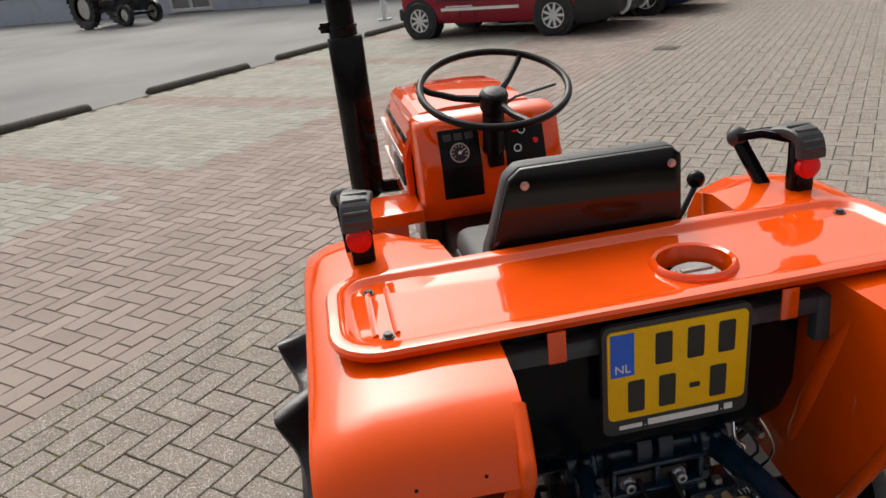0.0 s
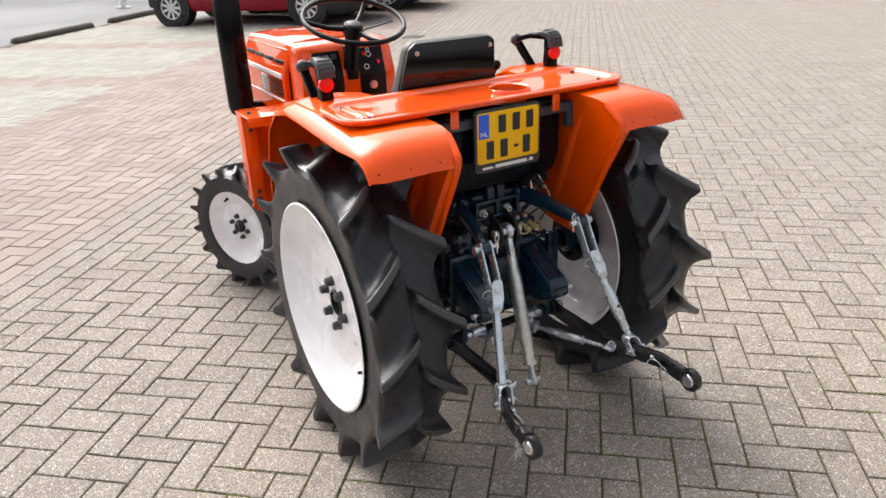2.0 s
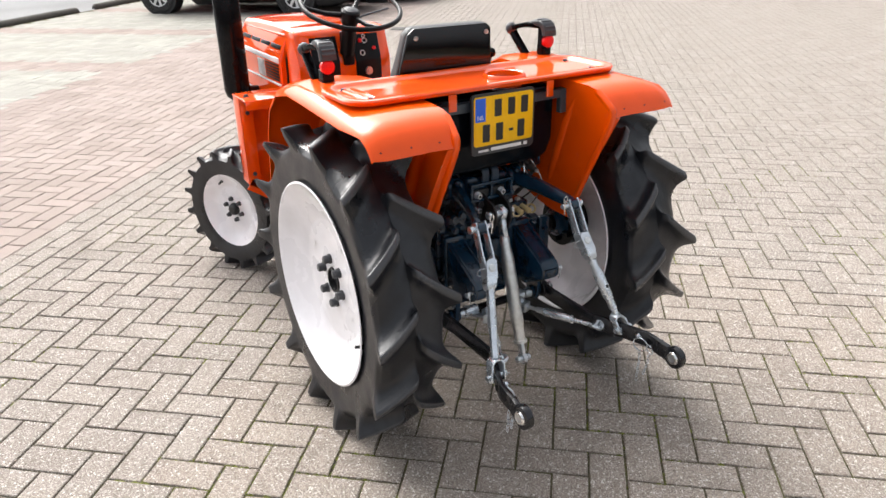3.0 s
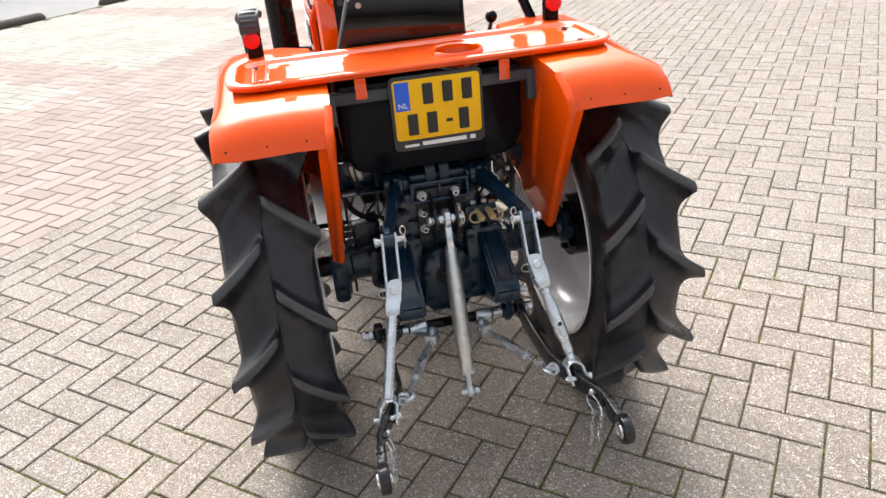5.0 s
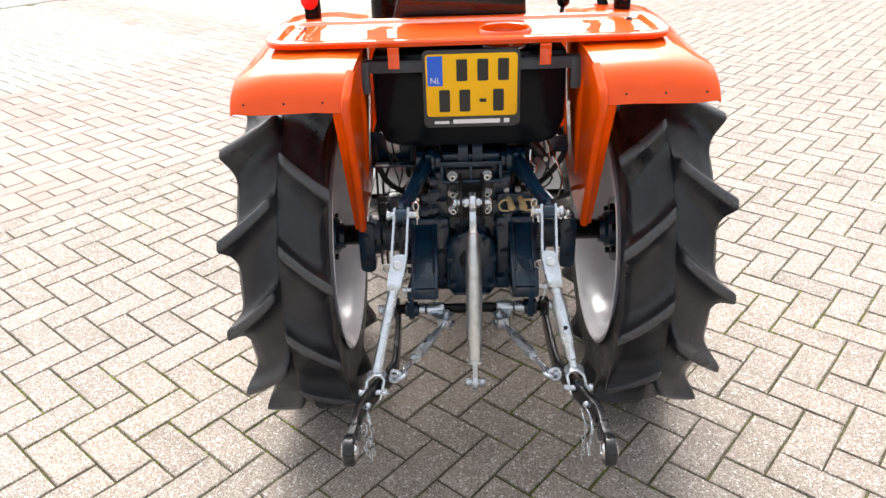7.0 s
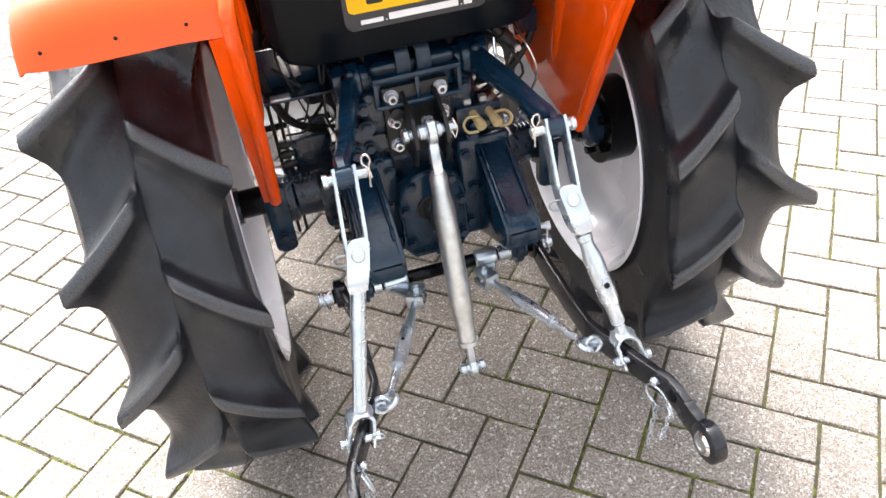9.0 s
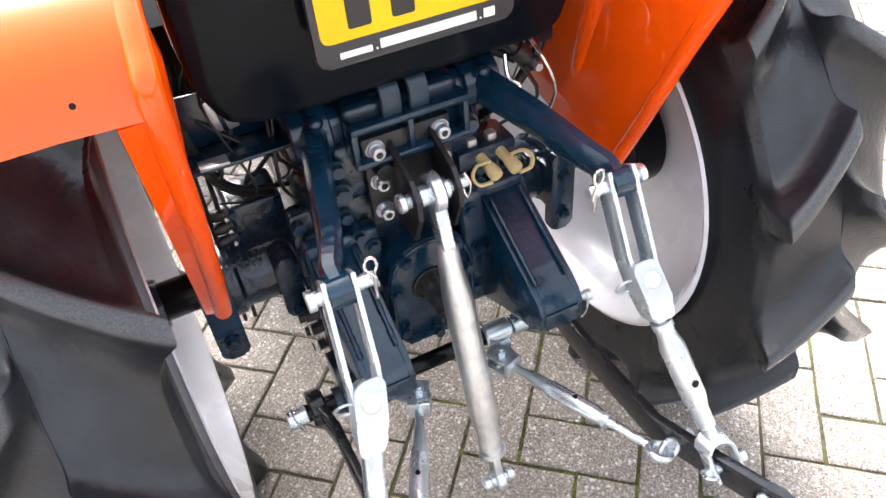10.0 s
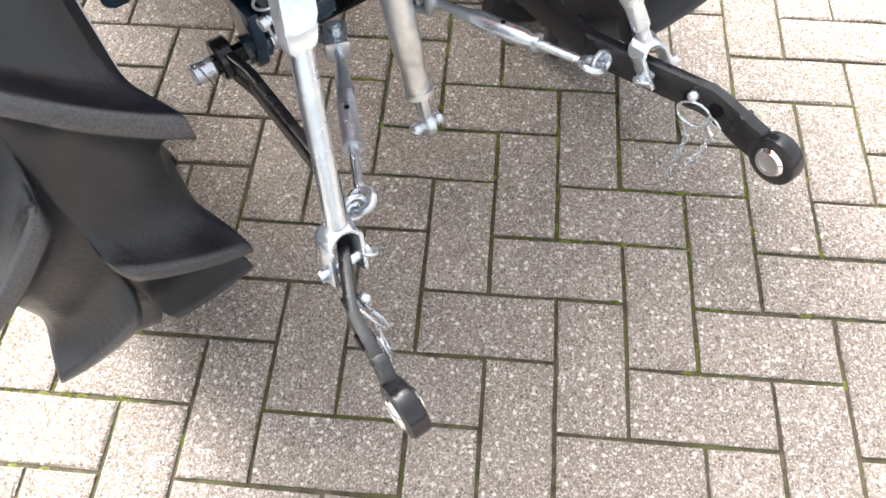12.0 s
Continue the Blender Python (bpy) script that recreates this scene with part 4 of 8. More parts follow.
for x0, x1 in ((-0.13, -0.014), (0.06, 0.176)):
    bm = bmesh.new()
    xc = (x0 + x1) / 2
    bar(bm, [(xc, 1.1335, 0.872), (xc, 1.1335, 0.962), (xc, 1.1655, 1.066)], x1 - x0, 0.006, (0, -1, 0.1), 0.001)
    p = part("instrument_panel", bm, PANELBLACK, dash, "matt black kinked instrument panel")
    if x0 < 0:
        for k in range(3):
            on_dash("warning_lamp", rounded(x0 + 0.013 + 0.032 * k, x0 + 0.037 + 0.032 * k, 0.076, 0.096, 0.003), 0.0065, GREYPLASTIC, p)
        cx, cz = xc - 0.002, 0.04
        bm = bmesh.new()
        ring(bm, (cx, -0.006, cz), (0, 1, 0), 0.026, 0.0022, 32)
        bmesh.ops.transform(bm, matrix=dashm, verts=bm.verts)
        part("gauge_ring", bm, SILVERISH, p, "silver ringed round gauge")
        bm = bmesh.new()
        cyl(bm, (cx, -0.003, cz), (cx, -0.0055, cz), 0.025, seg=32)
        bmesh.ops.transform(bm, matrix=dashm, verts=bm.verts)
        gf = part("gauge_face", bm, CHAR, p)
        for q in range(9):
            t = radians(-30 + 30 * q)
            bm = bmesh.new()
            bar(bm, [(cx + 0.016 * math.cos(t), -0.0062, cz + 0.016 * math.sin(t)), (cx + 0.021 * math.cos(t), -0.0062, cz + 0.021 * math.sin(t))], 0.001, 0.002, (-math.sin(t), 0, math.cos(t)))
            bmesh.ops.transform(bm, matrix=dashm, verts=bm.verts)
            part("dial_mark", bm, WHITE, p)
        bm = bmesh.new()
        cyl(bm, (cx, -0.005, cz), (cx, -0.008, cz), 0.005, seg=14)
        bar(bm, [(cx, -0.0068, cz), (cx + 0.014, -0.0068, cz + 0.008)], 0.001, 0.0022, (-0.5, 0, 0.86))
        bmesh.ops.transform(bm, matrix=dashm, verts=bm.verts)
        part("gauge_needle", bm, WHITE, p)
    else:
        for cx, cz, r, m in ((x0 + 0.03, 0.082, 0.009, REDLENS), (x0 + 0.088, 0.045, 0.009, REDLENS)):
            bm = bmesh.new()
            cyl(bm, (cx, -0.003, cz), (cx, -0.014, cz), r, r * 0.9, 20)
            bmesh.ops.transform(bm, matrix=dashm, verts=bm.verts)
            part("push_button", bm, m, p, "red button")
        for cx, cz, r in ((x0 + 0.035, 0.03, 0.010), (x0 + 0.052, 0.08, 0.010), (x0 + 0.05, 0.098, 0.007)):
            bm = bmesh.new()
            ring(bm, (cx, -0.0045, cz), (0, 1, 0), r, 0.0022, 20, 6)
            bmesh.ops.transform(bm, matrix=dashm, verts=bm.verts)
            part("printed_mark", bm, WHITE, p)
        bm = bmesh.new()
        cyl(bm, (x0 + 0.055, 1.134, 0.918), (x0 + 0.055, 1.122, 0.918), 0.018, 0.016, 24)
        cyl(bm, (x0 + 0.055, 1.124, 0.918), (x0 + 0.055, 1.116, 0.918), 0.008, seg=16)
        part("key_switch", bm, SILVERISH, p, "round silver key switch")
bm = bmesh.new()
prism(bm, [(0.004, 0.95), (0.05, 0.95), (0.05, 1.085), (0.004, 1.085)], 1.118, 1.165, "y", 0.006)
cyl(bm, (0.025, 1.14, 1.0), (0.019, 1.085, 1.12), 0.031, 0.03, 24)
column = part("steering_column", bm, PANELBLACK, tractor, "black steering column shroud")
bm = bmesh.new()
SH, SN = Vector((0.019, 1.064, 1.178)), Vector((0, -0.34, 0.94)).normalized()
ring(bm, SH + SN * 0.012, SN, 0.197, 0.0098, 56, 10)
sw = part("steering_wheel", bm, PANELBLACK, tractor, "thin black three-spoked steering wheel")
side_v = Vector((1, 0, 0))
up_v = SN.cross(side_v).normalized()
for deg in (53, 166, 287):
    d = side_v * math.cos(radians(deg)) + up_v * math.sin(radians(deg))
    bm = bmesh.new()
    tube(bm, [SH + d * 0.025 - SN * 0.026, SH + d * 0.1 - SN * 0.022, SH + d * 0.172 - SN * 0.004, SH + d * 0.195 + SN * 0.01], [0.0115, 0.0095, 0.0088, 0.0085], 8)
    part("spoke", bm, PANELBLACK, sw)
bm = bmesh.new()
stack(bm, SH - SN * 0.062, SH - SN * 0.002, [(0, 0.03), (0.25, 0.038), (0.8, 0.0395), (0.93, 0.037), (1, 0.031), (1, 0.001)], 28)
cap = part("hub_cap", bm, PANELBLACK, sw)
bm = bmesh.new()
stack(bm, SH - SN * 0.004, SH + SN * 0.005, [(0, 0.029), (0.5, 0.027), (0.9, 0.017), (1, 0.002)], 28)
part("horn_button", bm, GREYPLASTIC, cap, "smooth dark grey horn button")
bm = bmesh.new()
tube(bm, [(0.045, 1.115, 1.12), (0.09, 1.11, 1.145), (0.2, 1.09, 1.168)], 0.004, 8)
part("throttle_lever", bm, STEELGREY, column, "thin steel throttle lever")

bm = bmesh.new()
rows = []
for y, w, zt, zb in ((1.274, 0.222, 1.094, 0.80), (1.28, 0.226, 1.104, 0.80), (1.45, 0.228, 1.106, 0.80), (1.70, 0.23, 1.1, 0.80), (1.86, 0.228, 1.088, 0.80), (1.92, 0.212, 1.065, 0.80), (1.945, 0.19, 1.0, 0.8)):
    c = [(-w, zb), (-w - 0.003, zt - 0.128), (-w * 0.985, zt - 0.11), (-w * 0.8, zt - 0.016), (-w * 0.73, zt - 0.003), (-w * 0.35, zt + 0.004)]
    c = c + [(-x, z) for x, z in reversed(c)]
    rows.append([bm.verts.new((x + 0.006, y, z)) for x, z in c])
for a, b in zip(rows, rows[1:]):
    for k in range(len(a) - 1):
        bm.faces.new((a[k], a[k + 1], b[k + 1], b[k]))
bm.faces.new(rows[0])
bm.faces.new(rows[-1])
# black filler stands in for the shaded gap between bonnet and dashboard
seam = bmesh.new()
prism(seam, [(-0.2, 0.8), (-0.198, 0.98), (-0.162, 1.06), (0.172, 1.06), (0.21, 0.98), (0.212, 0.8)], 1.26, 1.276, "y")
part("bonnet_gap", seam, PANELBLACK, tractor, "black filler drawn as the dark gap between bonnet and dashboard")
hood = part("bonnet", bm, BONNET, tractor, "orange engine bonnet with side louvres", smooth=18)
for side in (-1, 1):
    for k in range(4):
        bm = bmesh.new()
        box(bm, -0.006, 0.0045, 1.3 + 0.13 * k, 1.415 + 0.13 * k, -0.009, 0.009, 0.003, 2, Matrix.Translation((side * 0.211 + 0.006, 0, 1.02)) @ Matrix.Rotation(radians(-24), 4, "Y") if side > 0 else Matrix.Translation((-0.205, 0, 1.02)) @ Matrix.Rotation(radians(24), 4, "Y") @ Matrix.Scale(-1, 4, (1, 0, 0)))
        part("louvre", bm, PANELBLACK, hood, "dark louvre slot")
    # this white line stands in for the sky reflected along a pressed rib
    bm = bmesh.new()
    box(bm, side * 0.2335 + 0.006, side * 0.2 + 0.006, 1.29, 1.88, 0.957, 0.979, 0.003)
    part("white_line", bm, WHITE, hood, "white line standing in for sky reflected on the bonnet side")
    bm = bmesh.new()
    box(bm, side * 0.2335 + 0.006, side * 0.2 + 0.006, 1.29, 1.88, 0.862, 0.87, 0.002)
    part("white_line", bm, WHITE, hood, "thin white line standing in for sky reflected on the bonnet side")
    for k in range(6):
        bm = bmesh.new()
        box(bm, side * 0.2335 + 0.006, side * 0.2 + 0.006, 1.3, 1.46, 0.881 + 0.0125 * k, 0.8875 + 0.0125 * k, 0.001)
        part("louvre", bm, PANELBLACK, hood)
    for dz in (0.046, -0.022):
        bm = bmesh.new()
        x, z = side * (0.206 - 0.43 * dz) + 0.006, 1.02 + dz
        tube(bm, [(x - side * 0.004, 1.285, z), (x, 1.3, z), (x, 1.84, z - 0.008), (x - side * 0.006, 1.86, z - 0.01)], 0.0085, 10)
        part("pressed_bead", bm, BONNET, hood, "pressed bead along the bonnet side")
    bm = bmesh.new()
    box(bm, min(side * 0.2345, side * 0.2) + 0.006, max(side * 0.2345, side * 0.2) + 0.006, 1.475, 1.56, 0.878, 0.948, 0.001)
    part("bonnet_label", bm, mat("pale_sticker", (0.5, 0.5, 0.5), 0.4, scale=60, vary=0.3), hood, "pale worn sticker")
    bm = bmesh.new()
    box(bm, min(side * 0.2, side * 0.12), max(side * 0.2, side * 0.12), 1.28, 1.85, 0.70, 0.795, 0.01)
    eng = part("engine_side", bm, ENGINE, tractor, "bare grey engine side casting")
    for k in range(4):
        bm = bmesh.new()
        hexnut(bm, (side * 0.199, 1.34 + 0.13 * k, 0.765), (side * 0.212, 1.34 + 0.13 * k, 0.765), 0.011)
        part("engine_bolt", bm, STEELGREY, eng)

# upright exhaust
bm = bmesh.new()
EX, EY = -0.322, 1.60
stack(bm, (EX - 0.004, EY, 0.765), (EX - 0.007, EY - 0.006, 1.316), [(0, 0.03), (0.03, 0.049), (0.08, 0.0565), (0.985, 0.0565), (0.995, 0.054), (1, 0.05)], 36)
muffler = part("exhaust_silencer", bm, BLACK, tractor, "glossy black upright exhaust silencer")
PX, PY = EX - 0.01, EY - 0.008
bm = bmesh.new()
stack(bm, (PX, PY, 1.312), (PX - 0.012, PY, 2.0), [(0, 0.046), (0.05, 0.046), (0.055, 0.0415), (1, 0.0415)], 28)
part("exhaust_pipe", bm, BLACK, muffler, "black tail pipe")
bm = bmesh.new()
ring(bm, (PX, PY, 1.345), (0, 0, 1), 0.043, 0.006, 28)
box(bm, PX - 0.07, PX - 0.042, PY - 0.012, PY + 0.012, 1.33, 1.362, 0.003)
cyl(bm, (PX - 0.075, PY, 1.346), (PX - 0.036, PY, 1.346), 0.005, seg=10)
part("pipe_clamp", bm, BLACK, muffler, "black pipe clamp with a bolt")
for a in (198, 330):
    bm = bmesh.new()
    t = radians(a)
    tube(bm, [(EX - 0.005 + 0.055 * math.cos(t), EY - 0.003 + 0.055 * math.sin(t), 0.83 + 0.0052 * k) for k in range(90)], [0.0012 if k % 3 else 0.0042 for k in range(90)], 7)
    part("seam_weld", bm, BLACK, muffler, "row of small spot welds along a seam")
bm = bmesh.new()
tube(bm, curve([(EX, EY, 0.82), (EX + 0.03, EY, 0.80), (EX + 0.09, EY + 0.02, 0.79), (EX + 0.17, EY + 0.02, 0.79)], 4), 0.024, 12)
part("exhaust_elbow", bm, BLACK, muffler)

# orange guards ahead of the rear wheels
for side in (-1, 1):
    bm = bmesh.new()
    prism(bm, [(side * 0.43, 0.85), (side * 0.43, 0.49), (side * 0.235, 0.36), (side * 0.235, 0.85)], 1.262, 1.268, "y")
    guard = part("leg_guard", bm, ORANGE, tractor, "orange sheet metal leg guard")
    bm = bmesh.new()
    prism(bm, [(side * 0.432, 0.85), (side * 0.432, 0.485), (side * 0.38, 0.45), (side * 0.38, 0.85)], 1.212, 1.216, "y", 0.001)
    bar(bm, [(side * 0.43, 1.214, 0.487), (side * 0.24, 1.214, 0.358)], 0.004, 0.05, (0, 0, 1))
    box(bm, min(side * 0.43, side * 0.434), max(side * 0.43, side * 0.434), 1.212, 1.29, 0.487, 0.85, 0.001)
    part("guard_flange", bm, ORANGE, guard)
    bm = bmesh.new()
    box(bm, min(side * 0.2, side * 0.434), max(side * 0.2, side * 0.434), 1.12, 1.3, 0.85, 0.858, 0.003)
    box(bm, min(side * 0.2, side * 0.434), max(side * 0.2, side * 0.434), 1.116, 1.12, 0.82, 0.858, 0.001)
    part("guard_top", bm, ORANGE, guard)
    for x in (0.405,):
        bm = bmesh.new()
        cyl(bm, (side * x, 1.2, 0.857), (side * x, 1.2, 0.86), 0.012, seg=16)
        hexnut(bm, (side * x, 1.2, 0.859), (side * x, 1.2, 0.868), 0.008)
        part("guard_bolt", bm, STEELGREY, guard)
    for z in (0.83, 0.79, 0.53, 0.50):
        bm = bmesh.new()
        cyl(bm, (side * 0.405, 1.213, z), (side * 0.405, 1.204, z), 0.008, seg=12)
        part("bolt", bm, GREYPLASTIC, guard)
bm = bmesh.new()
cyl(bm, (-0.4, 1.5, 0.292), (0.4, 1.5, 0.292), 0.035, seg=16)
box(bm, -0.05, 0.05, 1.42, 1.58, 0.25, 0.45, 0.02)
for side in (-1, 1):
    cyl(bm, (side * 0.33, 1.5, 0.2), (side * 0.33, 1.5, 0.4), 0.045, seg=16)
part("front_axle", bm, DARK, tractor, "dark front axle beam")

# rear axle and housings
for side in (-1, 1):
    bm = bmesh.new()
    stack(bm, (side * 0.09, AXLE_Y, 0.487), (side * 0.288, AXLE_Y, 0.487), [(0, 0.078), (0.12, 0.066), (0.3, 0.054), (0.8, 0.05), (0.83, 0.058), (0.97, 0.058), (1, 0.053)], 32)
    axle = part("axle_tube", bm, NAVYCAST, tractor, "dark blue rough cast rear axle housing")
    # hanging boss cast on the tube
    bm = bmesh.new()
    prism(bm, rounded(side * 0.186 - 0.017, side * 0.186 + 0.017, 0.428, 0.545, 0.016), 0.112, 0.16, "y", 0.006)
    part("axle_boss", bm, NAVYCAST, axle)
    bm = bmesh.new()
    cyl(bm, (side * 0.186, 0.107, 0.446), (side * 0.186, 0.116, 0.446), 0.008, seg=14)
    part("boss_bolt", bm, NAVY, axle)
    # raised casting marks
    for k in range(7):
        bm = bmesh.new()
        a = 0.215 + 0.009 * k
        box(bm, side * a - 0.003, side * a + 0.003, AXLE_Y - 0.036, AXLE_Y - 0.02, 0.528, 0.5375 - 0.0006 * (k % 3), 0.001)
        part("casting_mark", bm, NAVYCAST, axle)
    # black plate that carries the mudguard, with two bolts
    bm = bmesh.new()
    px = -0.29 if side < 0 else 0.262
    prism(bm, rounded(px - 0.021, px + 0.021, 0.412, 0.562, 0.012), 0.098, 0.116, "y", 0.003)
    box(bm, px - 0.018, px + 0.018, 0.114, 0.17, 0.45, 0.53, 0.006)
    plate_ob = part("mudguard_bracket", bm, NAVY, axle, "dark steel mudguard bracket")
    for z in (0.448, 0.522):
        bm = bmesh.new()
        cyl(bm, (px, 0.099, z), (px, 0.095, z), 0.0115, seg=18)
        hexnut(bm, (px, 0.096, z), (px, 0.087, z), 0.0085)
        part("bolt", bm, NAVY, plate_ob)
    bm = bmesh.new()
    cyl(bm, (side * 0.287, AXLE_Y, 0.487), (side * 0.46, AXLE_Y, AXLE_Z), 0.029, seg=20)
    cyl(bm, (side * 0.40, AXLE_Y, AXLE_Z), (side * 0.462, AXLE_Y, AXLE_Z), 0.092, 0.092, 36)
    hs = part("half_shaft", bm, BLACK, tractor, "black half shaft with its hub flange")
    for k in range(6):
        t = 2 * math.pi * (k + 0.5) / 6
        bm = bmesh.new()
        hexnut(bm, (side * 0.4, AXLE_Y + 0.068 * math.cos(t), AXLE_Z + 0.068 * math.sin(t)), (side * 0.386, AXLE_Y + 0.068 * math.cos(t), AXLE_Z + 0.068 * math.sin(t)), 0.01)
        part("hub_bolt", bm, BLACK, hs)
    bm = bmesh.new()
    stack(bm, (side * 0.36, AXLE_Y, AXLE_Z), (side * 0.401, AXLE_Y, AXLE_Z), [(0, 0.036), (0.3, 0.04), (0.5, 0.052), (1, 0.056)], 28)
    part("hub_boss", bm, NAVY, hs)

# gearbox with its flanges, bolts and power take-off
bm = bmesh.new()
box(bm, -0.14, 0.14, 0.082, 0.34, 0.37, 0.66, 0.025, 3)
box(bm, -0.11, 0.11, 0.066, 0.3, 0.63, 0.72, 0.02, 3)
box(bm, -0.168, 0.168, 0.1, 0.118, 0.40, 0.62, 0.006)
for z in (0.42, 0.5, 0.58):
    box(bm, -0.156, -0.13, 0.082, 0.102, z - 0.014, z + 0.014, 0.005)
    box(bm, 0.13, 0.156, 0.082, 0.102, z - 0.014, z + 0.014, 0.005)
gear = part("gearbox_housing", bm, NAVYCAST, tractor, "dark blue cast gearbox housing")
for x in (-0.123, -0.098, 0.098, 0.123):
    for z in (0.612, 0.648):
        bm = bmesh.new()
        cyl(bm, (x, 0.082, z), (x, 0.074, z), 0.011, seg=14)
        hexnut(bm, (x, 0.076, z), (x, 0.064, z), 0.0085)
        part("bolt", bm, NAVY, gear)
for x, z in ((-0.158, 0.605), (-0.16, 0.56), (0.158, 0.605), (0.16, 0.56)):
    bm = bmesh.new()
    hexnut(bm, (x, 0.1, z), (x, 0.086, z), 0.009)
    part("bolt", bm, NAVY, gear)
# short stacked studs left of the casing
for k, z in enumerate((0.452, 0.422, 0.386)):
    bm = bmesh.new()
    cyl(bm, (-0.166, 0.085, z), (-0.185 + 0.004 * k, 0.085, z), 0.0095, seg=8)
    cyl(bm, (-0.184, 0.085, z), (-0.194 + 0.004 * k, 0.085, z), 0.007, seg=12)
    part("stud", bm, DARK, gear, "black stud with its nut")
bm = bmesh.new()
arch = [(-0.072, 0.398), (-0.054, 0.372), (0.044, 0.372), (0.062, 0.398)] + [(-0.005 + 0.067 * math.cos(radians(a)), 0.5 + 0.067 * math.sin(radians(a))) for a in range(0, 181, 15)]
prism(bm, arch, 0.026, 0.086, "y", 0.006)
pto = part("pto_cover", bm, NAVY, tractor, "dark blue arched power take-off cover")
bm = bmesh.new()
tube(bm, [(-0.005 + (x + 0.005) * 0.93, 0.0255, 0.472 + (z - 0.472) * 0.94) for x, z in arch], 0.0035, 8, closed=True)
part("cover_rim", bm, NAVY, pto)
bm = bmesh.new()
cyl(bm, (-0.008, 0.03, 0.484), (-0.008, 0.0245, 0.484), 0.027, seg=32)
ring(bm, (-0.008, 0.024, 0.484), (0, 1, 0), 0.026, 0.003, 32)
part("shaft_seal", bm, DARK, pto, "black oil seal round the shaft")
bm = bmesh.new()
teeth = [(0.0175 if k % 4 in (1, 2) else 0.0135, 2 * math.pi * k / 24) for k in range(24)]
prism(bm, [(-0.008 + r * math.cos(t), 0.484 + r * math.sin(t)) for r, t in teeth], -0.044, 0.05, "y")
prism(bm, [(-0.008 + 0.78 * r * math.cos(t), 0.484 + 0.78 * r * math.sin(t)) for r, t in teeth], -0.05, -0.043, "y")
part("pto_shaft", bm, SPLINE, pto, "splined greasy steel shaft")
for x, z in ((-0.058, 0.41), (0.049, 0.41), (-0.06, 0.49), (0.051, 0.49), (-0.043, 0.542), (0.034, 0.542), (-0.005, 0.383)):
    bm = bmesh.new()
    cyl(bm, (x, 0.028, z), (x, 0.022, z), 0.0105, seg=14)
    hexnut(bm, (x, 0.024, z), (x, 0.014, z), 0.008)
    part("bolt", bm, NAVY, pto)

# welded box brackets either side, sloping down to the rear and holding the cross bar
CBY, CB = 0.006, 0.345
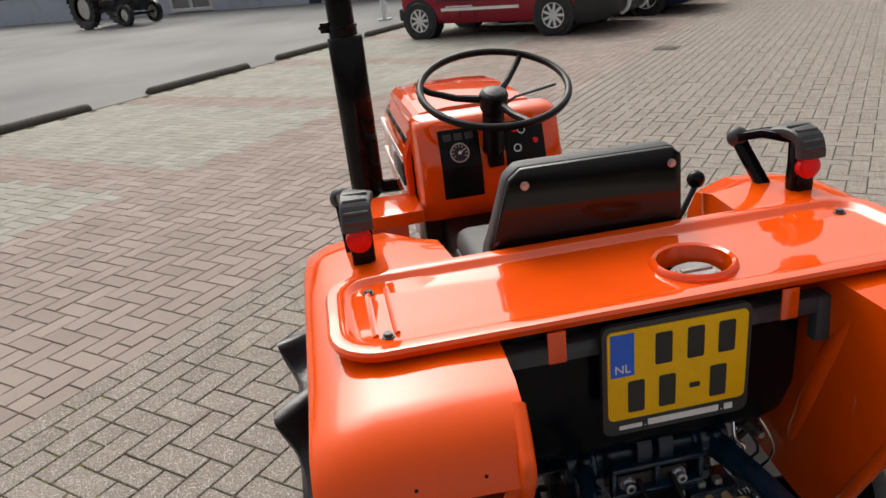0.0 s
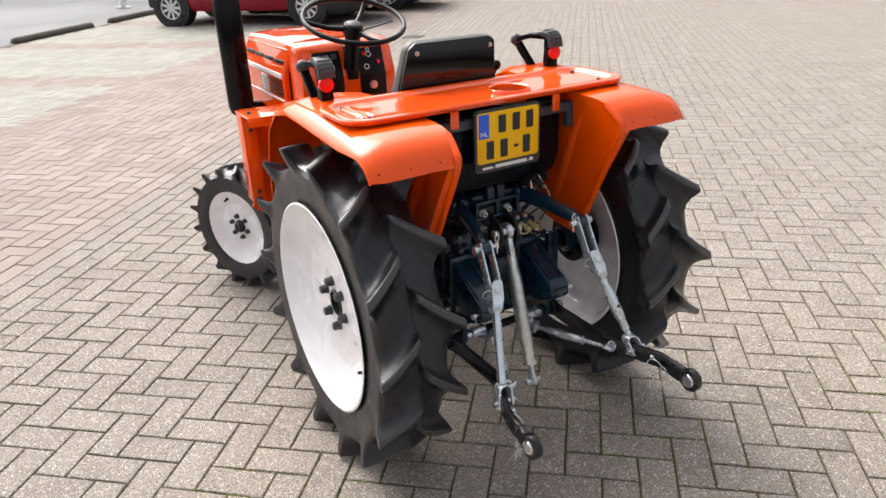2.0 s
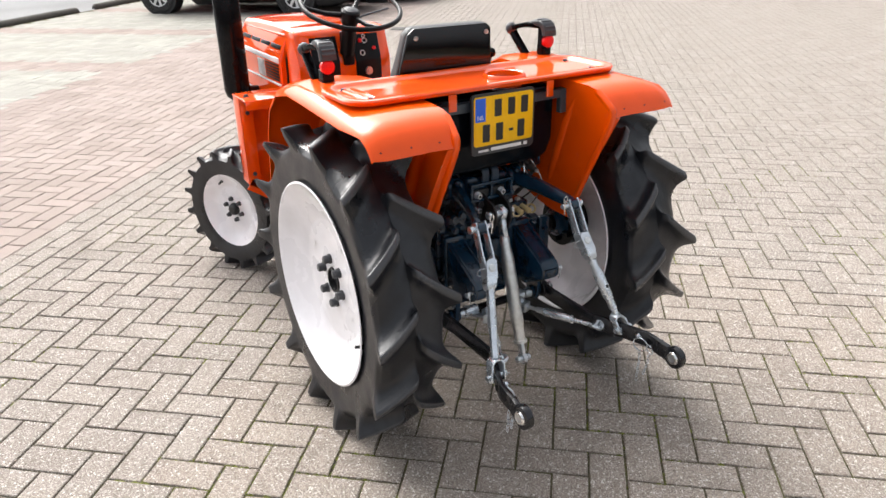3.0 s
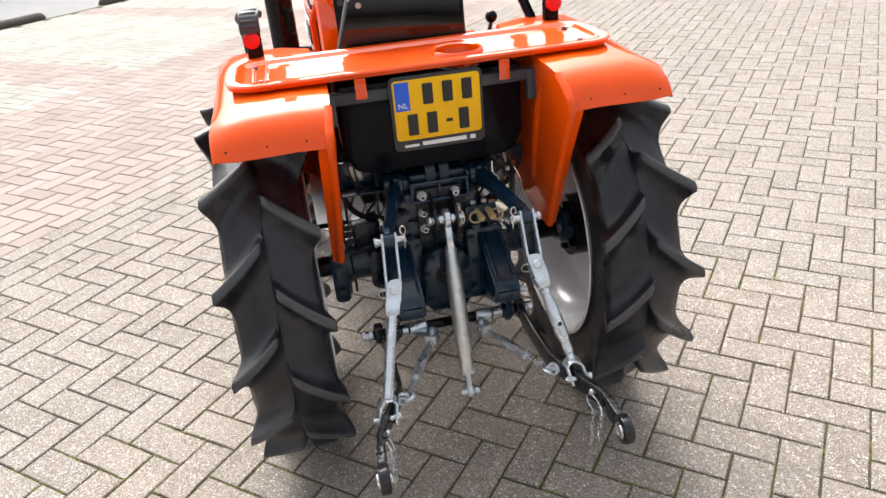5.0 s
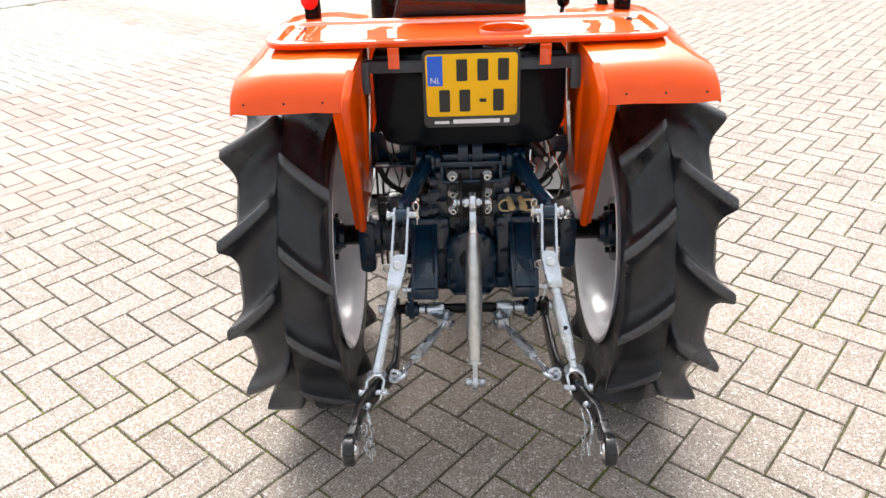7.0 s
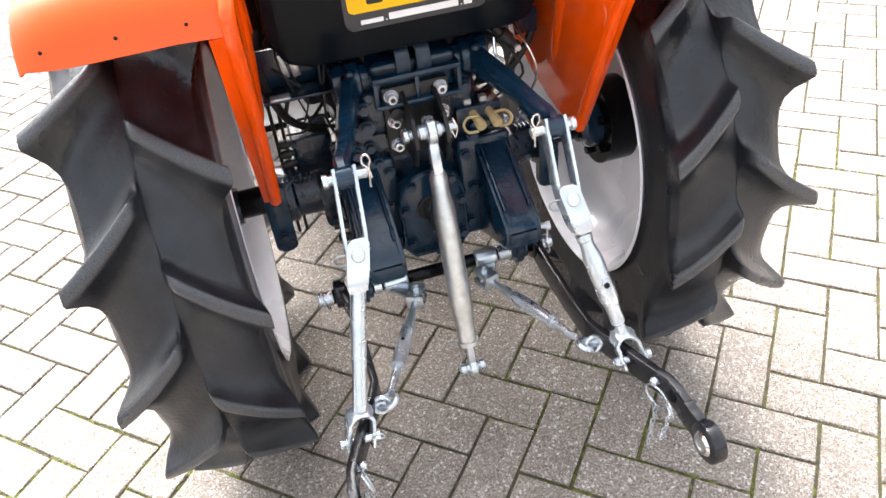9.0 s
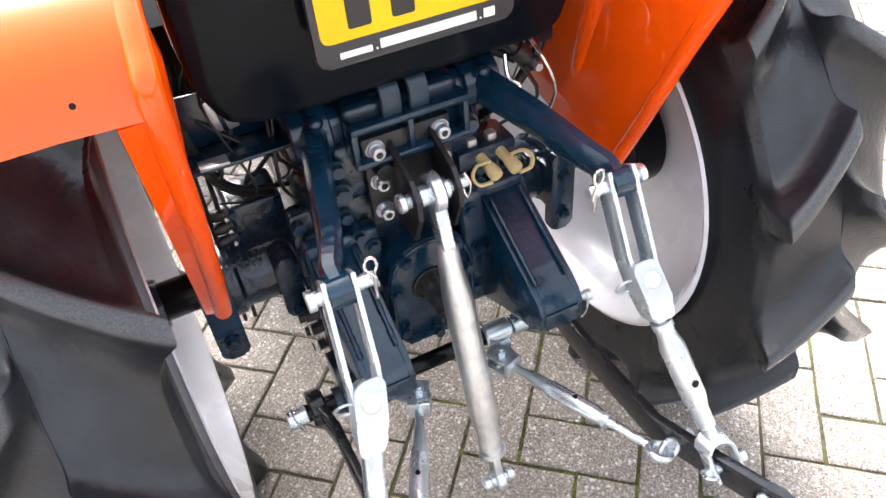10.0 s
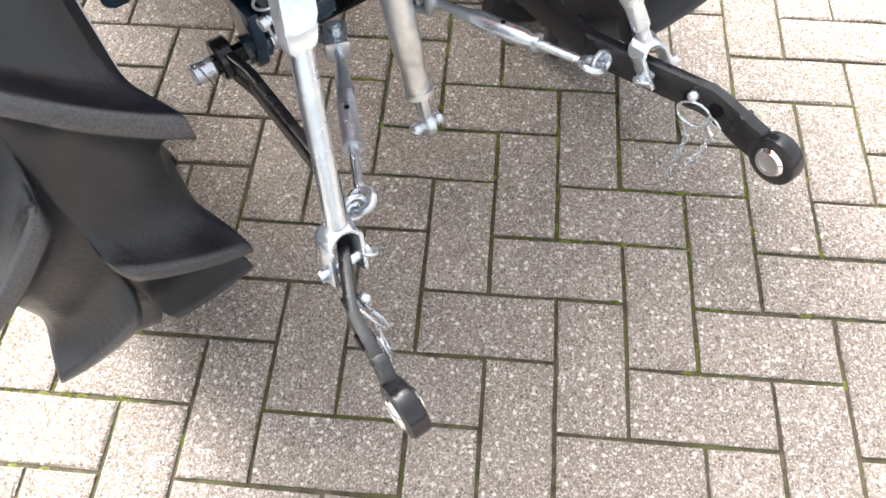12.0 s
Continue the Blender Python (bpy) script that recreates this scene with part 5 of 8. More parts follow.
for side in (-1, 1):
    bm = bmesh.new()
    box(bm, min(side * 0.06, side * 0.166), max(side * 0.06, side * 0.166), 0.055, 0.084, 0.372, 0.592, 0.008, 3)
    br = part("drawbar_bracket", bm, NAVY, tractor, "dark blue welded lower link bracket")
    prof = [(0.06, 0.58), (0.05, 0.578), (-0.08, 0.507), (-0.1, 0.494), (-0.109, 0.48), (-0.109, 0.452), (-0.094, 0.437), (0.0, 0.403), (0.06, 0.37)]
    for x in (0.098, 0.156):
        bm = bmesh.new()
        prism(bm, prof, side * x - 0.0045, side * x + 0.0045, "x", 0.002)
        part("side_plate", bm, NAVY, br)
    bm = bmesh.new()
    bar(bm, [(side * 0.127, 0.058, 0.574), (side * 0.127, 0.048, 0.572), (side * 0.127, -0.08, 0.5015), (side * 0.127, -0.098, 0.49), (side * 0.127, -0.1045, 0.478)], 0.052, 0.007, (0, 0, 1))
    part("sloping_web", bm, NAVY, br)
    bm = bmesh.new()
    box(bm, side * 0.127 - 0.027, side * 0.127 + 0.027, -0.1085, -0.1005, 0.446, 0.476, 0.002)
    part("end_plate", bm, NAVY, br)
    for x in (0.103, 0.151):
        bm = bmesh.new()
        rnd = random.Random(int(x * 1000) + side)
        tube(bm, [(side * x, 0.046 - 0.0062 * k, 0.5785 - 0.0034 * k) for k in range(21)], [rnd.uniform(0.0026, 0.0044) for k in range(21)], 7)
        part("weld_bead", bm, NAVY, br)
    bm = bmesh.new()
    cyl(bm, (side * 0.098 - 0.0052, -0.021, 0.477), (side * 0.098 + 0.0052, -0.021, 0.477), 0.0118, seg=24)
    part("bracket_hole", bm, PANELBLACK, br)
    # eye plate hanging from the bracket, through which the bar passes
    bm = bmesh.new()
    ex = -0.17 if side < 0 else 0.152
    prism(bm, [(0.045, 0.41), (-0.03, 0.425), (-0.024, 0.36), (-0.02, 0.332), (-0.008, 0.318), (0.012, 0.316), (0.028, 0.326), (0.034, 0.345)], ex - 0.008, ex + 0.008, "x", 0.003)
    part("bar_lug", bm, NAVY, br)
    bm = bmesh.new()
    cyl(bm, (ex - 0.017, CBY, CB), (ex + 0.017, CBY, CB), 0.021, seg=24)
    part("bar_eye", bm, NAVY, br)
    bm = bmesh.new()
    box(bm, min(side * 0.11, ex), max(side * 0.11, ex), 0.0, 0.05, 0.385, 0.4, 0.004)
    part("lug_web", bm, NAVY, br)
    for x, z in ((0.074, 0.41), (0.074, 0.565), (0.084, 0.49)):
        bm = bmesh.new()
        cyl(bm, (side * x, 0.056, z), (side * x, 0.051, z), 0.0115, seg=16)
        hexnut(bm, (side * x, 0.053, z), (side * x, 0.043, z), 0.009)
        part("bracket_nut", bm, NAVY, br)
    bm = bmesh.new()
    cyl(bm, (side * 0.15, -0.088, 0.466), (side * 0.182, -0.092, 0.466), 0.0062, seg=14)
    cyl(bm, (side * 0.176, -0.092, 0.466), (side * 0.183, -0.093, 0.466), 0.0085, seg=14)
    tube(bm, curve([(side * 0.172, -0.092, 0.474), (side * 0.176, -0.098, 0.462), (side * 0.173, -0.1, 0.442), (side * 0.168, -0.098, 0.432)], 4), 0.0015, 6)
    part("bracket_pin", bm, ZINC, br, "small bright pin with a wire clip")


def taper(bm, pts, ws, hs, up=(0, 0, 1), bevel=0.0):
    """A bar through the points whose width and height change on the way."""
    pts = [Vector(p) for p in pts]
    up = Vector(up)
    rings = []
    for i, (p, w, h) in enumerate(zip(pts, ws, hs)):
        d = (pts[min(i + 1, len(pts) - 1)] - pts[max(i - 1, 0)]).normalized()
        sd = d.cross(up).normalized()
        u = sd.cross(d).normalized()
        c = 0.24
        oct_ = [(-1, -1 + c * 2), (-1 + c * 2, -1), (1 - c * 2, -1), (1, -1 + c * 2), (1, 1 - c * 2), (1 - c * 2, 1), (-1 + c * 2, 1), (-1, 1 - c * 2)]
        rings.append([bm.verts.new(p + sd * a * w / 2 + u * b * h / 2) for a, b in oct_])
    for a, b in zip(rings, rings[1:]):
        for k in range(8):
            bm.faces.new((a[k], a[(k + 1) % 8], b[(k + 1) % 8], b[k]))
    bm.faces.new(rings[0][::-1])
    bm.faces.new(rings[-1])
    return bm


# lift shaft in its pocketed casing, and the two arms
bm = bmesh.new()
cyl(bm, (-0.138, 0.1, 0.738), (0.13, 0.1, 0.738), 0.026, seg=24)
shaft = part("lift_shaft", bm, NAVY, tractor, "dark blue hydraulic lift shaft")
for x in (-0.118, 0.112):
    bm = bmesh.new()
    stack(bm, (x - 0.026, 0.1, 0.738), (x + 0.026, 0.1, 0.738), [(0, 0.031), (0.06, 0.035), (0.44, 0.035), (0.47, 0.032), (0.53, 0.032), (0.56, 0.036), (0.94, 0.036), (1, 0.032)], 28)
    part("shaft_collar", bm, NAVY, shaft)
bm = bmesh.new()
box(bm, -0.08, 0.076, 0.062, 0.16, 0.7, 0.772, 0.012, 3)
housing = part("shaft_housing", bm, NAVY, shaft, "dark blue cast housing with two open pockets")
bm = bmesh.new()
for z0, z1 in ((0.698, 0.708), (0.748, 0.758)):
    box(bm, -0.08, 0.076, 0.036, 0.066, z0, z1, 0.003)
for x in (-0.076, -0.003, 0.072):
    box(bm, x - 0.004, x + 0.004, 0.037, 0.066, 0.706, 0.75, 0.002)
part("pocket_frame", bm, NAVY, housing)
for x in (-0.022, 0.014):
    bm = bmesh.new()
    bar(bm, curve([(x, 0.05, 0.752), (x, 0.046, 0.772), (x, 0.05, 0.79), (x, 0.066, 0.799), (x, 0.088, 0.798), (x, 0.1, 0.786)], 4), 0.025, 0.008, (0, -1, 0.3), 0.002)
    part("lift_tab", bm, NAVYTAB, tractor, "blue-grey curved steel tab")
for side in (-1, 1):
    ux = side * 0.17
    bm = bmesh.new()
    taper(bm, curve([(side * 0.112, 0.1, 0.738), (side * 0.12, 0.055, 0.737), (side * 0.139, -0.02, 0.729), (side * 0.157, -0.09, 0.716), (ux, -0.122, 0.708), (ux, -0.144, 0.701)], 4),
          [0.036 - 0.0008 * k for k in range(20)] + [0.021], [0.05 - 0.001 * k for k in range(20)] + [0.031])
    cyl(bm, (ux - 0.0125, -0.142, 0.701), (ux + 0.0125, -0.142, 0.701), 0.018, seg=24)
    arm = part("lift_arm", bm, NAVY, tractor, "dark blue forged lift arm", smooth=50)
    bm = bmesh.new()
    ball(bm, (side * 0.112, 0.068, 0.764), 0.011, 12, 8, (1, 1, 0.8))
    part("grease_nipple", bm, NAVY, arm)

# top link bracket with its bolts
bm = bmesh.new()
box(bm, -0.066, 0.054, 0.05, 0.062, 0.598, 0.732, 0.003)
tb = part("top_link_bracket", bm, DARK, tractor, "dark brown-black steel top link bracket")
for x in (-0.03, 0.026):
    bm = bmesh.new()
    prism(bm, [(0.055, 0.724), (0.03, 0.712), (-0.012, 0.698), (-0.028, 0.676), (-0.03, 0.648), (-0.02, 0.632), (-0.006, 0.6), (0.055, 0.6)], x - 0.0035, x + 0.0035, "x", 0.0015)
    part("bracket_cheek", bm, DARK, tb)
bm = bmesh.new()
cyl(bm, (-0.047, 0.05, 0.69), (-0.047, 0.03, 0.69), 0.011, seg=16)
cyl(bm, (-0.026, 0.05, 0.69), (-0.026, 0.034, 0.69), 0.01, seg=16)
part("bracket_stud", bm, DARK, tb)
for x in (-0.05, 0.038):
    for z in (0.716, 0.669, 0.622):
        bm = bmesh.new()
        cyl(bm, (x, 0.05, z), (x, 0.0468, z), 0.0128, seg=24)
        ring(bm, (x, 0.0455, z), (0, 1, 0), 0.0095, 0.0018, 22, 6)
        stack(bm, (x, 0.047, z), (x, 0.033, z), [(0, 0.0088), (0.9, 0.0088), (1, 0.0076)], 20)
        bo = part("bolt", bm, ZINC, tb, "bright zinc socket bolt and washer")
        bm = bmesh.new()
        hexnut(bm, (x, 0.0335, z), (x, 0.0326, z), 0.0048)
        part("socket", bm, DARK, bo)


def link_eye(bm, c, axis, R, w):
    """A thick ring with a ball in it."""
    c, axis = Vector(c), Vector(axis).normalized()
    stack(bm, c - axis * w / 2, c + axis * w / 2, [(0, R * 0.9), (0.15, R), (0.85, R), (1, R * 0.9)], 32)
    cyl(bm, c - axis * w * 0.72, c + axis * w * 0.72, R * 0.52, seg=20)


T0, T1 = Vector((-0.001, -0.006, 0.666)), Vector((-0.004, -0.15, 0.214))
bm = bmesh.new()
stack(bm, T0, T1, [(0.15, 0.0115), (0.165, 0.0145), (0.175, 0.016), (0.24, 0.0165), (0.3, 0.02), (0.34, 0.0208), (0.735, 0.0208), (0.765, 0.0185), (0.78, 0.0172), (0.868, 0.0172), (0.87, 0.021), (0.888, 0.021), (0.889, 0.012)], 32)
toplink = part("top_link", bm, CASTZINC, tractor, "dull galvanised turnbuckle top link hanging down")
bm = bmesh.new()
link_eye(bm, T0, (1, 0, 0), 0.0265, 0.018)
bar(bm, [T0 + (T1 - T0) * 0.03, T0.lerp(T1, 0.165)], 0.018, 0.029, (0, 1, 0), 0.004)
part("upper_eye", bm, ZINC, toplink, "bright plated link eye")
bm = bmesh.new()
link_eye(bm, T1, (1, 0, 0), 0.0195, 0.014)
bar(bm, [T0.lerp(T1, 0.88), T0.lerp(T1, 0.985)], 0.013, 0.024, (0, 1, 0), 0.003)
part("lower_eye", bm, ZINC, toplink, "bright plated link eye")
bm = bmesh.new()
stack(bm, T1 - Vector((0.026, 0, 0)), T1 + Vector((0.026, 0, 0)), [(0, 0.0075), (0.06, 0.0105), (0.22, 0.0105), (0.26, 0.0085), (0.74, 0.0085), (0.78, 0.0105), (0.94, 0.0105), (1, 0.0075)], 20)
part("lower_bush", bm, ZINC, toplink)
bm = bmesh.new()
stack(bm, T0 - Vector((0.05, 0, 0)), T0 + Vector((0.045, 0, 0)), [(0, 0.0095), (0.03, 0.0125), (0.1, 0.0125), (0.13, 0.009), (0.3, 0.009), (0.31, 0.0135), (0.4, 0.0135), (0.41, 0.009), (0.62, 0.009), (0.63, 0.0135), (0.72, 0.0135), (0.73, 0.009), (1, 0.009)], 20)
part("top_link_pin", bm, ZINC, toplink, "bright plated pin")
bm = bmesh.new()
tube(bm, curve([T0 + Vector((0.04, -0.006, 0.018)), T0 + Vector((0.046, -0.01, 0.002)), T0 + Vector((0.042, -0.008, -0.02)), T0 + Vector((0.037, -0.004, -0.002))], 4), 0.0016, 6)
part("pin_clip", bm, CHROME, toplink)
# lower cross bar with sleeves and collars
bm = bmesh.new()
stack(bm, (-0.256, CBY, CB), (0.222, CBY, CB), [(0, 0.009), (0.04, 0.0135), (0.96, 0.0135), (1, 0.009)], 24)
crossbar = part("cross_bar", bm, BLACK, tractor, "black lower cross bar")
for a, b, r, m in ((-0.13, -0.08, 0.0188, ZINC), (0.06, 0.106, 0.0188, ZINC), (-0.15, -0.133, 0.0165, ZINC), (0.109, 0.136, 0.0165, ZINC), (-0.26, -0.23, 0.0145, ZINC), (0.2, 0.226, 0.0145, ZINC)):
    bm = bmesh.new()
    stack(bm, (a, CBY, CB), (b, CBY, CB), [(0, r * 0.88), (0.06, r), (0.94, r), (1, r * 0.88)], 26)
    part("collar", bm, m, crossbar, "bright plated collar")
for x in (-0.246, 0.213):
    bm = bmesh.new()
    ring(bm, (x, CBY, CB - 0.006), (1, 0.1, 0.25), 0.0215, 0.0013, 28, 6)
    part("lynch_pin_ring", bm, ZINC, crossbar)

# stabiliser turnbuckles between the sleeves and the lower links
for side in (-1, 1):
    sx = -0.105 if side < 0 else 0.083
    a = Vector((-0.074, -0.046, 0.342)) if side < 0 else Vector((0.066, -0.04, 0.336))
    b = Vector((-0.187, -0.286, 0.348)) if side < 0 else Vector((0.17, -0.285, 0.343))
    w = (b - a).normalized()
    sd = w.cross(Vector((0, 0, 1))).normalized()
    bm = bmesh.new()
    L = (b - a).length
    stack(bm, a + w * 0.02, b - w * 0.014, [(0, 0.0062), (0.17, 0.0062), (0.17, 0.0092), (0.26, 0.0098), (0.33, 0.0128), (0.62, 0.0128), (0.68, 0.01), (0.7, 0.01), (0.7, 0.0138), (0.725, 0.0138), (0.725, 0.0068), (1, 0.0064)], 20)
    check = part("stabiliser", bm, ZINC, tractor, "bright plated stabiliser turnbuckle")
    bm = bmesh.new()
    q = a.lerp(b, 0.5)
    cyl(bm, q + Vector((0, 0, 0.0095)), q + Vector((0, 0, 0.0134)), 0.0036, seg=12)
    part("turnbuckle_hole", bm, PANELBLACK, check)
    # plate welded to the sleeve
    bm = bmesh.new()
    prism(bm, [(sx - 0.02, CBY - 0.012), (sx + 0.02, CBY - 0.012), (a.x + 0.012, a.y - 0.012), (a.x - 0.012, a.y - 0.012)], a.z - 0.004, a.z + 0.004, "z", 0.0015)
    part("sleeve_plate", bm, ZINC, check, "plated steel lug")
    # folded clevis: two leaves and a back
    for dz in (-0.013, 0.013):
        bm = bmesh.new()
        leaf = [(-0.016, -0.014), (-0.011, -0.019), (0.011, -0.019), (0.016, -0.014), (0.016, 0.024), (-0.016, 0.024)]
        prism(bm, [(a.x + sd.x * p + w.x * q2, a.y + sd.y * p + w.y * q2) for p, q2 in leaf], a.z + dz - 0.0025, a.z + dz + 0.0025, "z", 0.001)
        part("clevis_leaf", bm, ZINC, check, "bluish plated clevis leaf")
    bm = bmesh.new()
    bar(bm, [a + w * 0.018, a + w * 0.026], 0.033, 0.031, (0, 0, 1), 0.002)
    part("clevis_back", bm, ZINC, check)
    bm = bmesh.new()
    hexnut(bm, a + Vector((0, 0, 0.015)), a + Vector((0, 0, 0.025)), 0.0098)
    cyl(bm, a + Vector((0, 0, -0.03)), a + Vector((0, 0, 0.029)), 0.0058, seg=14)
    hexnut(bm, a + Vector((0, 0, -0.025)), a + Vector((0, 0, -0.016)), 0.0098)
    part("clevis_bolt", bm, ZINC, check)
    bm = bmesh.new()
    ring(bm, b, (side * 0.35, 0.1, 1), 0.0145, 0.0055, 28, 10)
    part("eye", bm, ZINC, check, "bright forged eye")
    bm = bmesh.new()
    c2 = b + Vector((side * 0.012, -0.004, 0.001))
    tube(bm, [c2 + Vector((side * 0.014 * math.cos(t), 0.005 * math.sin(t), 0.0125 * math.sin(t))) for t in [2 * math.pi * k / 20 for k in range(20)]], 0.0042, 8, closed=True)
    part("shackle", bm, ZINC, check, "bright shackle ring")

# lower links, lift rods, chains
LINKS = {-1: [(-0.214, CBY, 0.35), (-0.202, -0.05, 0.345), (-0.2, -0.15, 0.343), (-0.2, -0.25, 0.342), (-0.214, -0.285, 0.342), (-0.24, -0.335, 0.342), (-0.264, -0.385, 0.341), (-0.272, -0.404, 0.34), (-0.275, -0.43, 0.338), (-0.278, -0.478, 0.334)],
         1: [(0.19, CBY, 0.345), (0.187, -0.05, 0.343), (0.187, -0.15, 0.342), (0.19, -0.25, 0.341), (0.203, -0.285, 0.34), (0.226, -0.345, 0.34), (0.246, -0.392, 0.338), (0.256, -0.41, 0.336), (0.26, -0.43, 0.334), (0.262, -0.478, 0.329)]}
TIPS = {-1: Vector((-0.281, -0.514, 0.331)), 1: Vector((0.264, -0.522, 0.326))}
for side in (-1, 1):
    run = [Vector(p) for p in LINKS[side]]
    tip, inner = TIPS[side], run[0]
    bm = bmesh.new()
    bar(bm, run, 0.0135, 0.046, (0, 0, 1), 0.0012)
    link = part("lower_link", bm, LINKBLACK, tractor, "black flat steel lower link arm")
    # forged end piece welded on behind the bend
    bm = bmesh.new()
    bar(bm, [run[8] + Vector((0, -0.025, 0)), run[9] + Vector((0, 0.006, 0)), tip + Vector((0, 0.026, 0.001))], 0.0175, 0.047, (0, 0, 1), 0.003)
    end = part("link_end", bm, LINKBLACK, link, "black forged link end")
    bm = bmesh.new()
    for k in range(9):
        cyl(bm, run[9] + Vector((-0.0085 + 0.0021 * k, 0.011 + 0.0012 * (k % 2), 0.0235)), run[9] + Vector((-0.0085 + 0.0021 * k, 0.017, 0.0235)), 0.002, seg=7)
    part("weld_seam", bm, LINKBLACK, end)
    bm = bmesh.new()
    stack(bm, tip - Vector((0.0125, 0, 0)), tip + Vector((0.0125, 0, 0)), [(0, 0.0285), (0.1, 0.0325), (0.2, 0.0335), (0.8, 0.0335), (0.9, 0.0325), (1, 0.0285)], 36)
    part("link_eye", bm, LINKBLACK, link, "black forged link eye")
    bm = bmesh.new()
    stack(bm, inner - Vector((0.012, 0, 0)), inner + Vector((0.012, 0, 0)), [(0, 0.025), (0.12, 0.028), (0.88, 0.028), (1, 0.025)], 30)
    part("link_eye", bm, LINKBLACK, link, "black forged link eye")
    bm = bmesh.new()
    prof = [(-0.0165, 0.0115), (-0.0165, 0.0165), (-0.0125, 0.0205), (-0.006, 0.0232), (0, 0.024), (0.006, 0.0232), (0.0125, 0.0205), (0.0165, 0.0165), (0.0165, 0.0115)]
    lathe(bm, prof + [(-0.0165, 0.0115)], 28)
    bmesh.ops.translate(bm, verts=bm.verts, vec=tip)
    part("link_ball", bm, CHROME, link, "bright steel link ball with a bore")
    bm = bmesh.new()
    cyl(bm, tip - Vector((0.0155, 0, 0)), tip + Vector((0.0155, 0, 0)), 0.0117, seg=24)
    part("ball_bore", bm, SILVERISH, link)
    for p in (run[6] + Vector((0, 0.0, -0.004)), run[8]):
        bm = bmesh.new()
        cyl(bm, p - Vector((0.009, 0, 0)), p + Vector((0.009, 0, 0)), 0.0105, seg=20)
        part("link_hole", bm, PANELBLACK, link)
    bm = bmesh.new()
    c = run[4] + Vector((0, 0.002, 0.002))
    cyl(bm, c - Vector((0.022, 0, 0)), c + Vector((0.022, 0, 0)), 0.0068, seg=14)
    hexnut(bm, c + Vector((side * 0.008, 0, 0)), c + Vector((side * 0.019, 0, 0)), 0.0115)
    part("link_bolt", bm, ZINC, link, "bright bolt and nut")
    # lynch pin with a wire ring, and two short chains hanging from the link
    out = -side
    bm = bmesh.new()
    c = run[7] + Vector((out * 0.014, 0.012, 0.004))
    ring(bm, c + Vector((out * 0.006, -0.014, -0.019)), (1, 0.35, 0.1), 0.0225, 0.0019, 28, 6)
    cyl(bm, c + Vector((out * -0.008, 0.0, 0.0)), c + Vector((out * 0.006, -0.002, 0.004)), 0.0062, seg=12)
    ball(bm, c + Vector((out * 0.006, -0.003, 0.006)), 0.0078, 12, 8)
    pin = part("lynch_pin", bm, ZINC, link, "bright lynch pin with a ring")
    bm = bmesh.new()
    ring(bm, run[8] + Vector((out * 0.016, -0.012, -0.018)), (1, -0.2, 0.2), 0.0155, 0.0016, 24, 6)
    part("wire_ring", bm, ZINC, link)
    for n_links, p0, lean_y in ((9, c + Vector((out * 0.008, -0.016, -0.044)), 0.0), (7, run[8] + Vector((out * 0.018, -0.014, -0.036)), 0.0022)):
        for k in range(n_links):
            bm = bmesh.new()
            q = p0 + Vector((0.003 * math.sin(k * 1.3), 0.003 * math.cos(k) + lean_y * k, -0.0118 * k))
            tube(bm, [q + Vector(((0.004 if k % 2 else 0) * math.cos(t), (0 if k % 2 else 0.004) * math.cos(t), 0.0085 * math.sin(t))) for t in [2 * math.pi * j / 10 for j in range(10)]], 0.0011, 5, closed=True)
            part("chain_link", bm, ZINC, link)
    # lift rod
    up = Vector((side * 0.17, -0.142, 0.701))
    mid = Vector((-0.1785, -0.2, 0.606)) if side < 0 else Vector((0.168, -0.201, 0.607))
    low = Vector((-0.246, -0.343, 0.345)) if side < 0 else Vector((0.228, -0.342, 0.345))
    d = (low - mid).normalized()
    xa = Vector((1, 0, 0))
    ya = d.cross(xa).normalized()
    if ya.y > 0:
        ya = -ya
    bm = bmesh.new()
    if side < 0:
        stack(bm, mid.lerp(low, 0.16), mid.lerp(low, 0.84), [(0, 0.0128), (0.05, 0.0128), (0.95, 0.0118), (1, 0.0118)], 22)
    else:
        stack(bm, mid.lerp(low, 0.16), mid.lerp(low, 0.84), [(0, 0.0075), (0.1, 0.0075), (0.1, 0.0135), (0.15, 0.0135), (0.16, 0.012), (0.2, 0.012), (0.3, 0.0162), (0.66, 0.0162), (0.76, 0.0118), (0.9, 0.0118), (0.92, 0.0085), (1, 0.0085)], 22)
    rod = part("lift_rod", bm, ZINC, tractor, "plated adjustable lift rod" if side > 0 else "plain plated lift rod")
    cd = (mid - up).normalized()
    cu = xa.cross(cd).normalized()
    if cu.y > 0:
        cu = -cu
    for s in (-1, 1):
        bm = bmesh.new()
        bar(bm, [up - cd * 0.016 + xa * s * 0.0158, up.lerp(mid, 0.78) + xa * s * 0.0165, mid + xa * s * 0.0145 + d * 0.004, mid + xa * s * 0.0145 + d * 0.03], 0.0055, 0.03, cu, 0.001)
        part("clevis_cheek", bm, ZINC, rod, "bright plated clevis plate")
    # folded block, drawn in towards the rod
    bm = bmesh.new()
    prev = None
    for sh, hw, hd in ((0.0, 0.0168, 0.0165), (0.044, 0.0168, 0.0165), (0.058, 0.0158, 0.0152), (0.066, 0.0128, 0.0128)):
        cur = [bm.verts.new(mid + d * sh + xa * sx2 * hw + ya * sy * hd) for sx2, sy in ((-1, -1), (1, -1), (1, 1), (-1, 1))]
        if prev:
            for k in range(4):
                bm.faces.new((prev[k], prev[(k + 1) % 4], cur[(k + 1) % 4], cur[k]))
        else:
            bm.faces.new(cur)
        prev = cur
    bm.faces.new(prev)
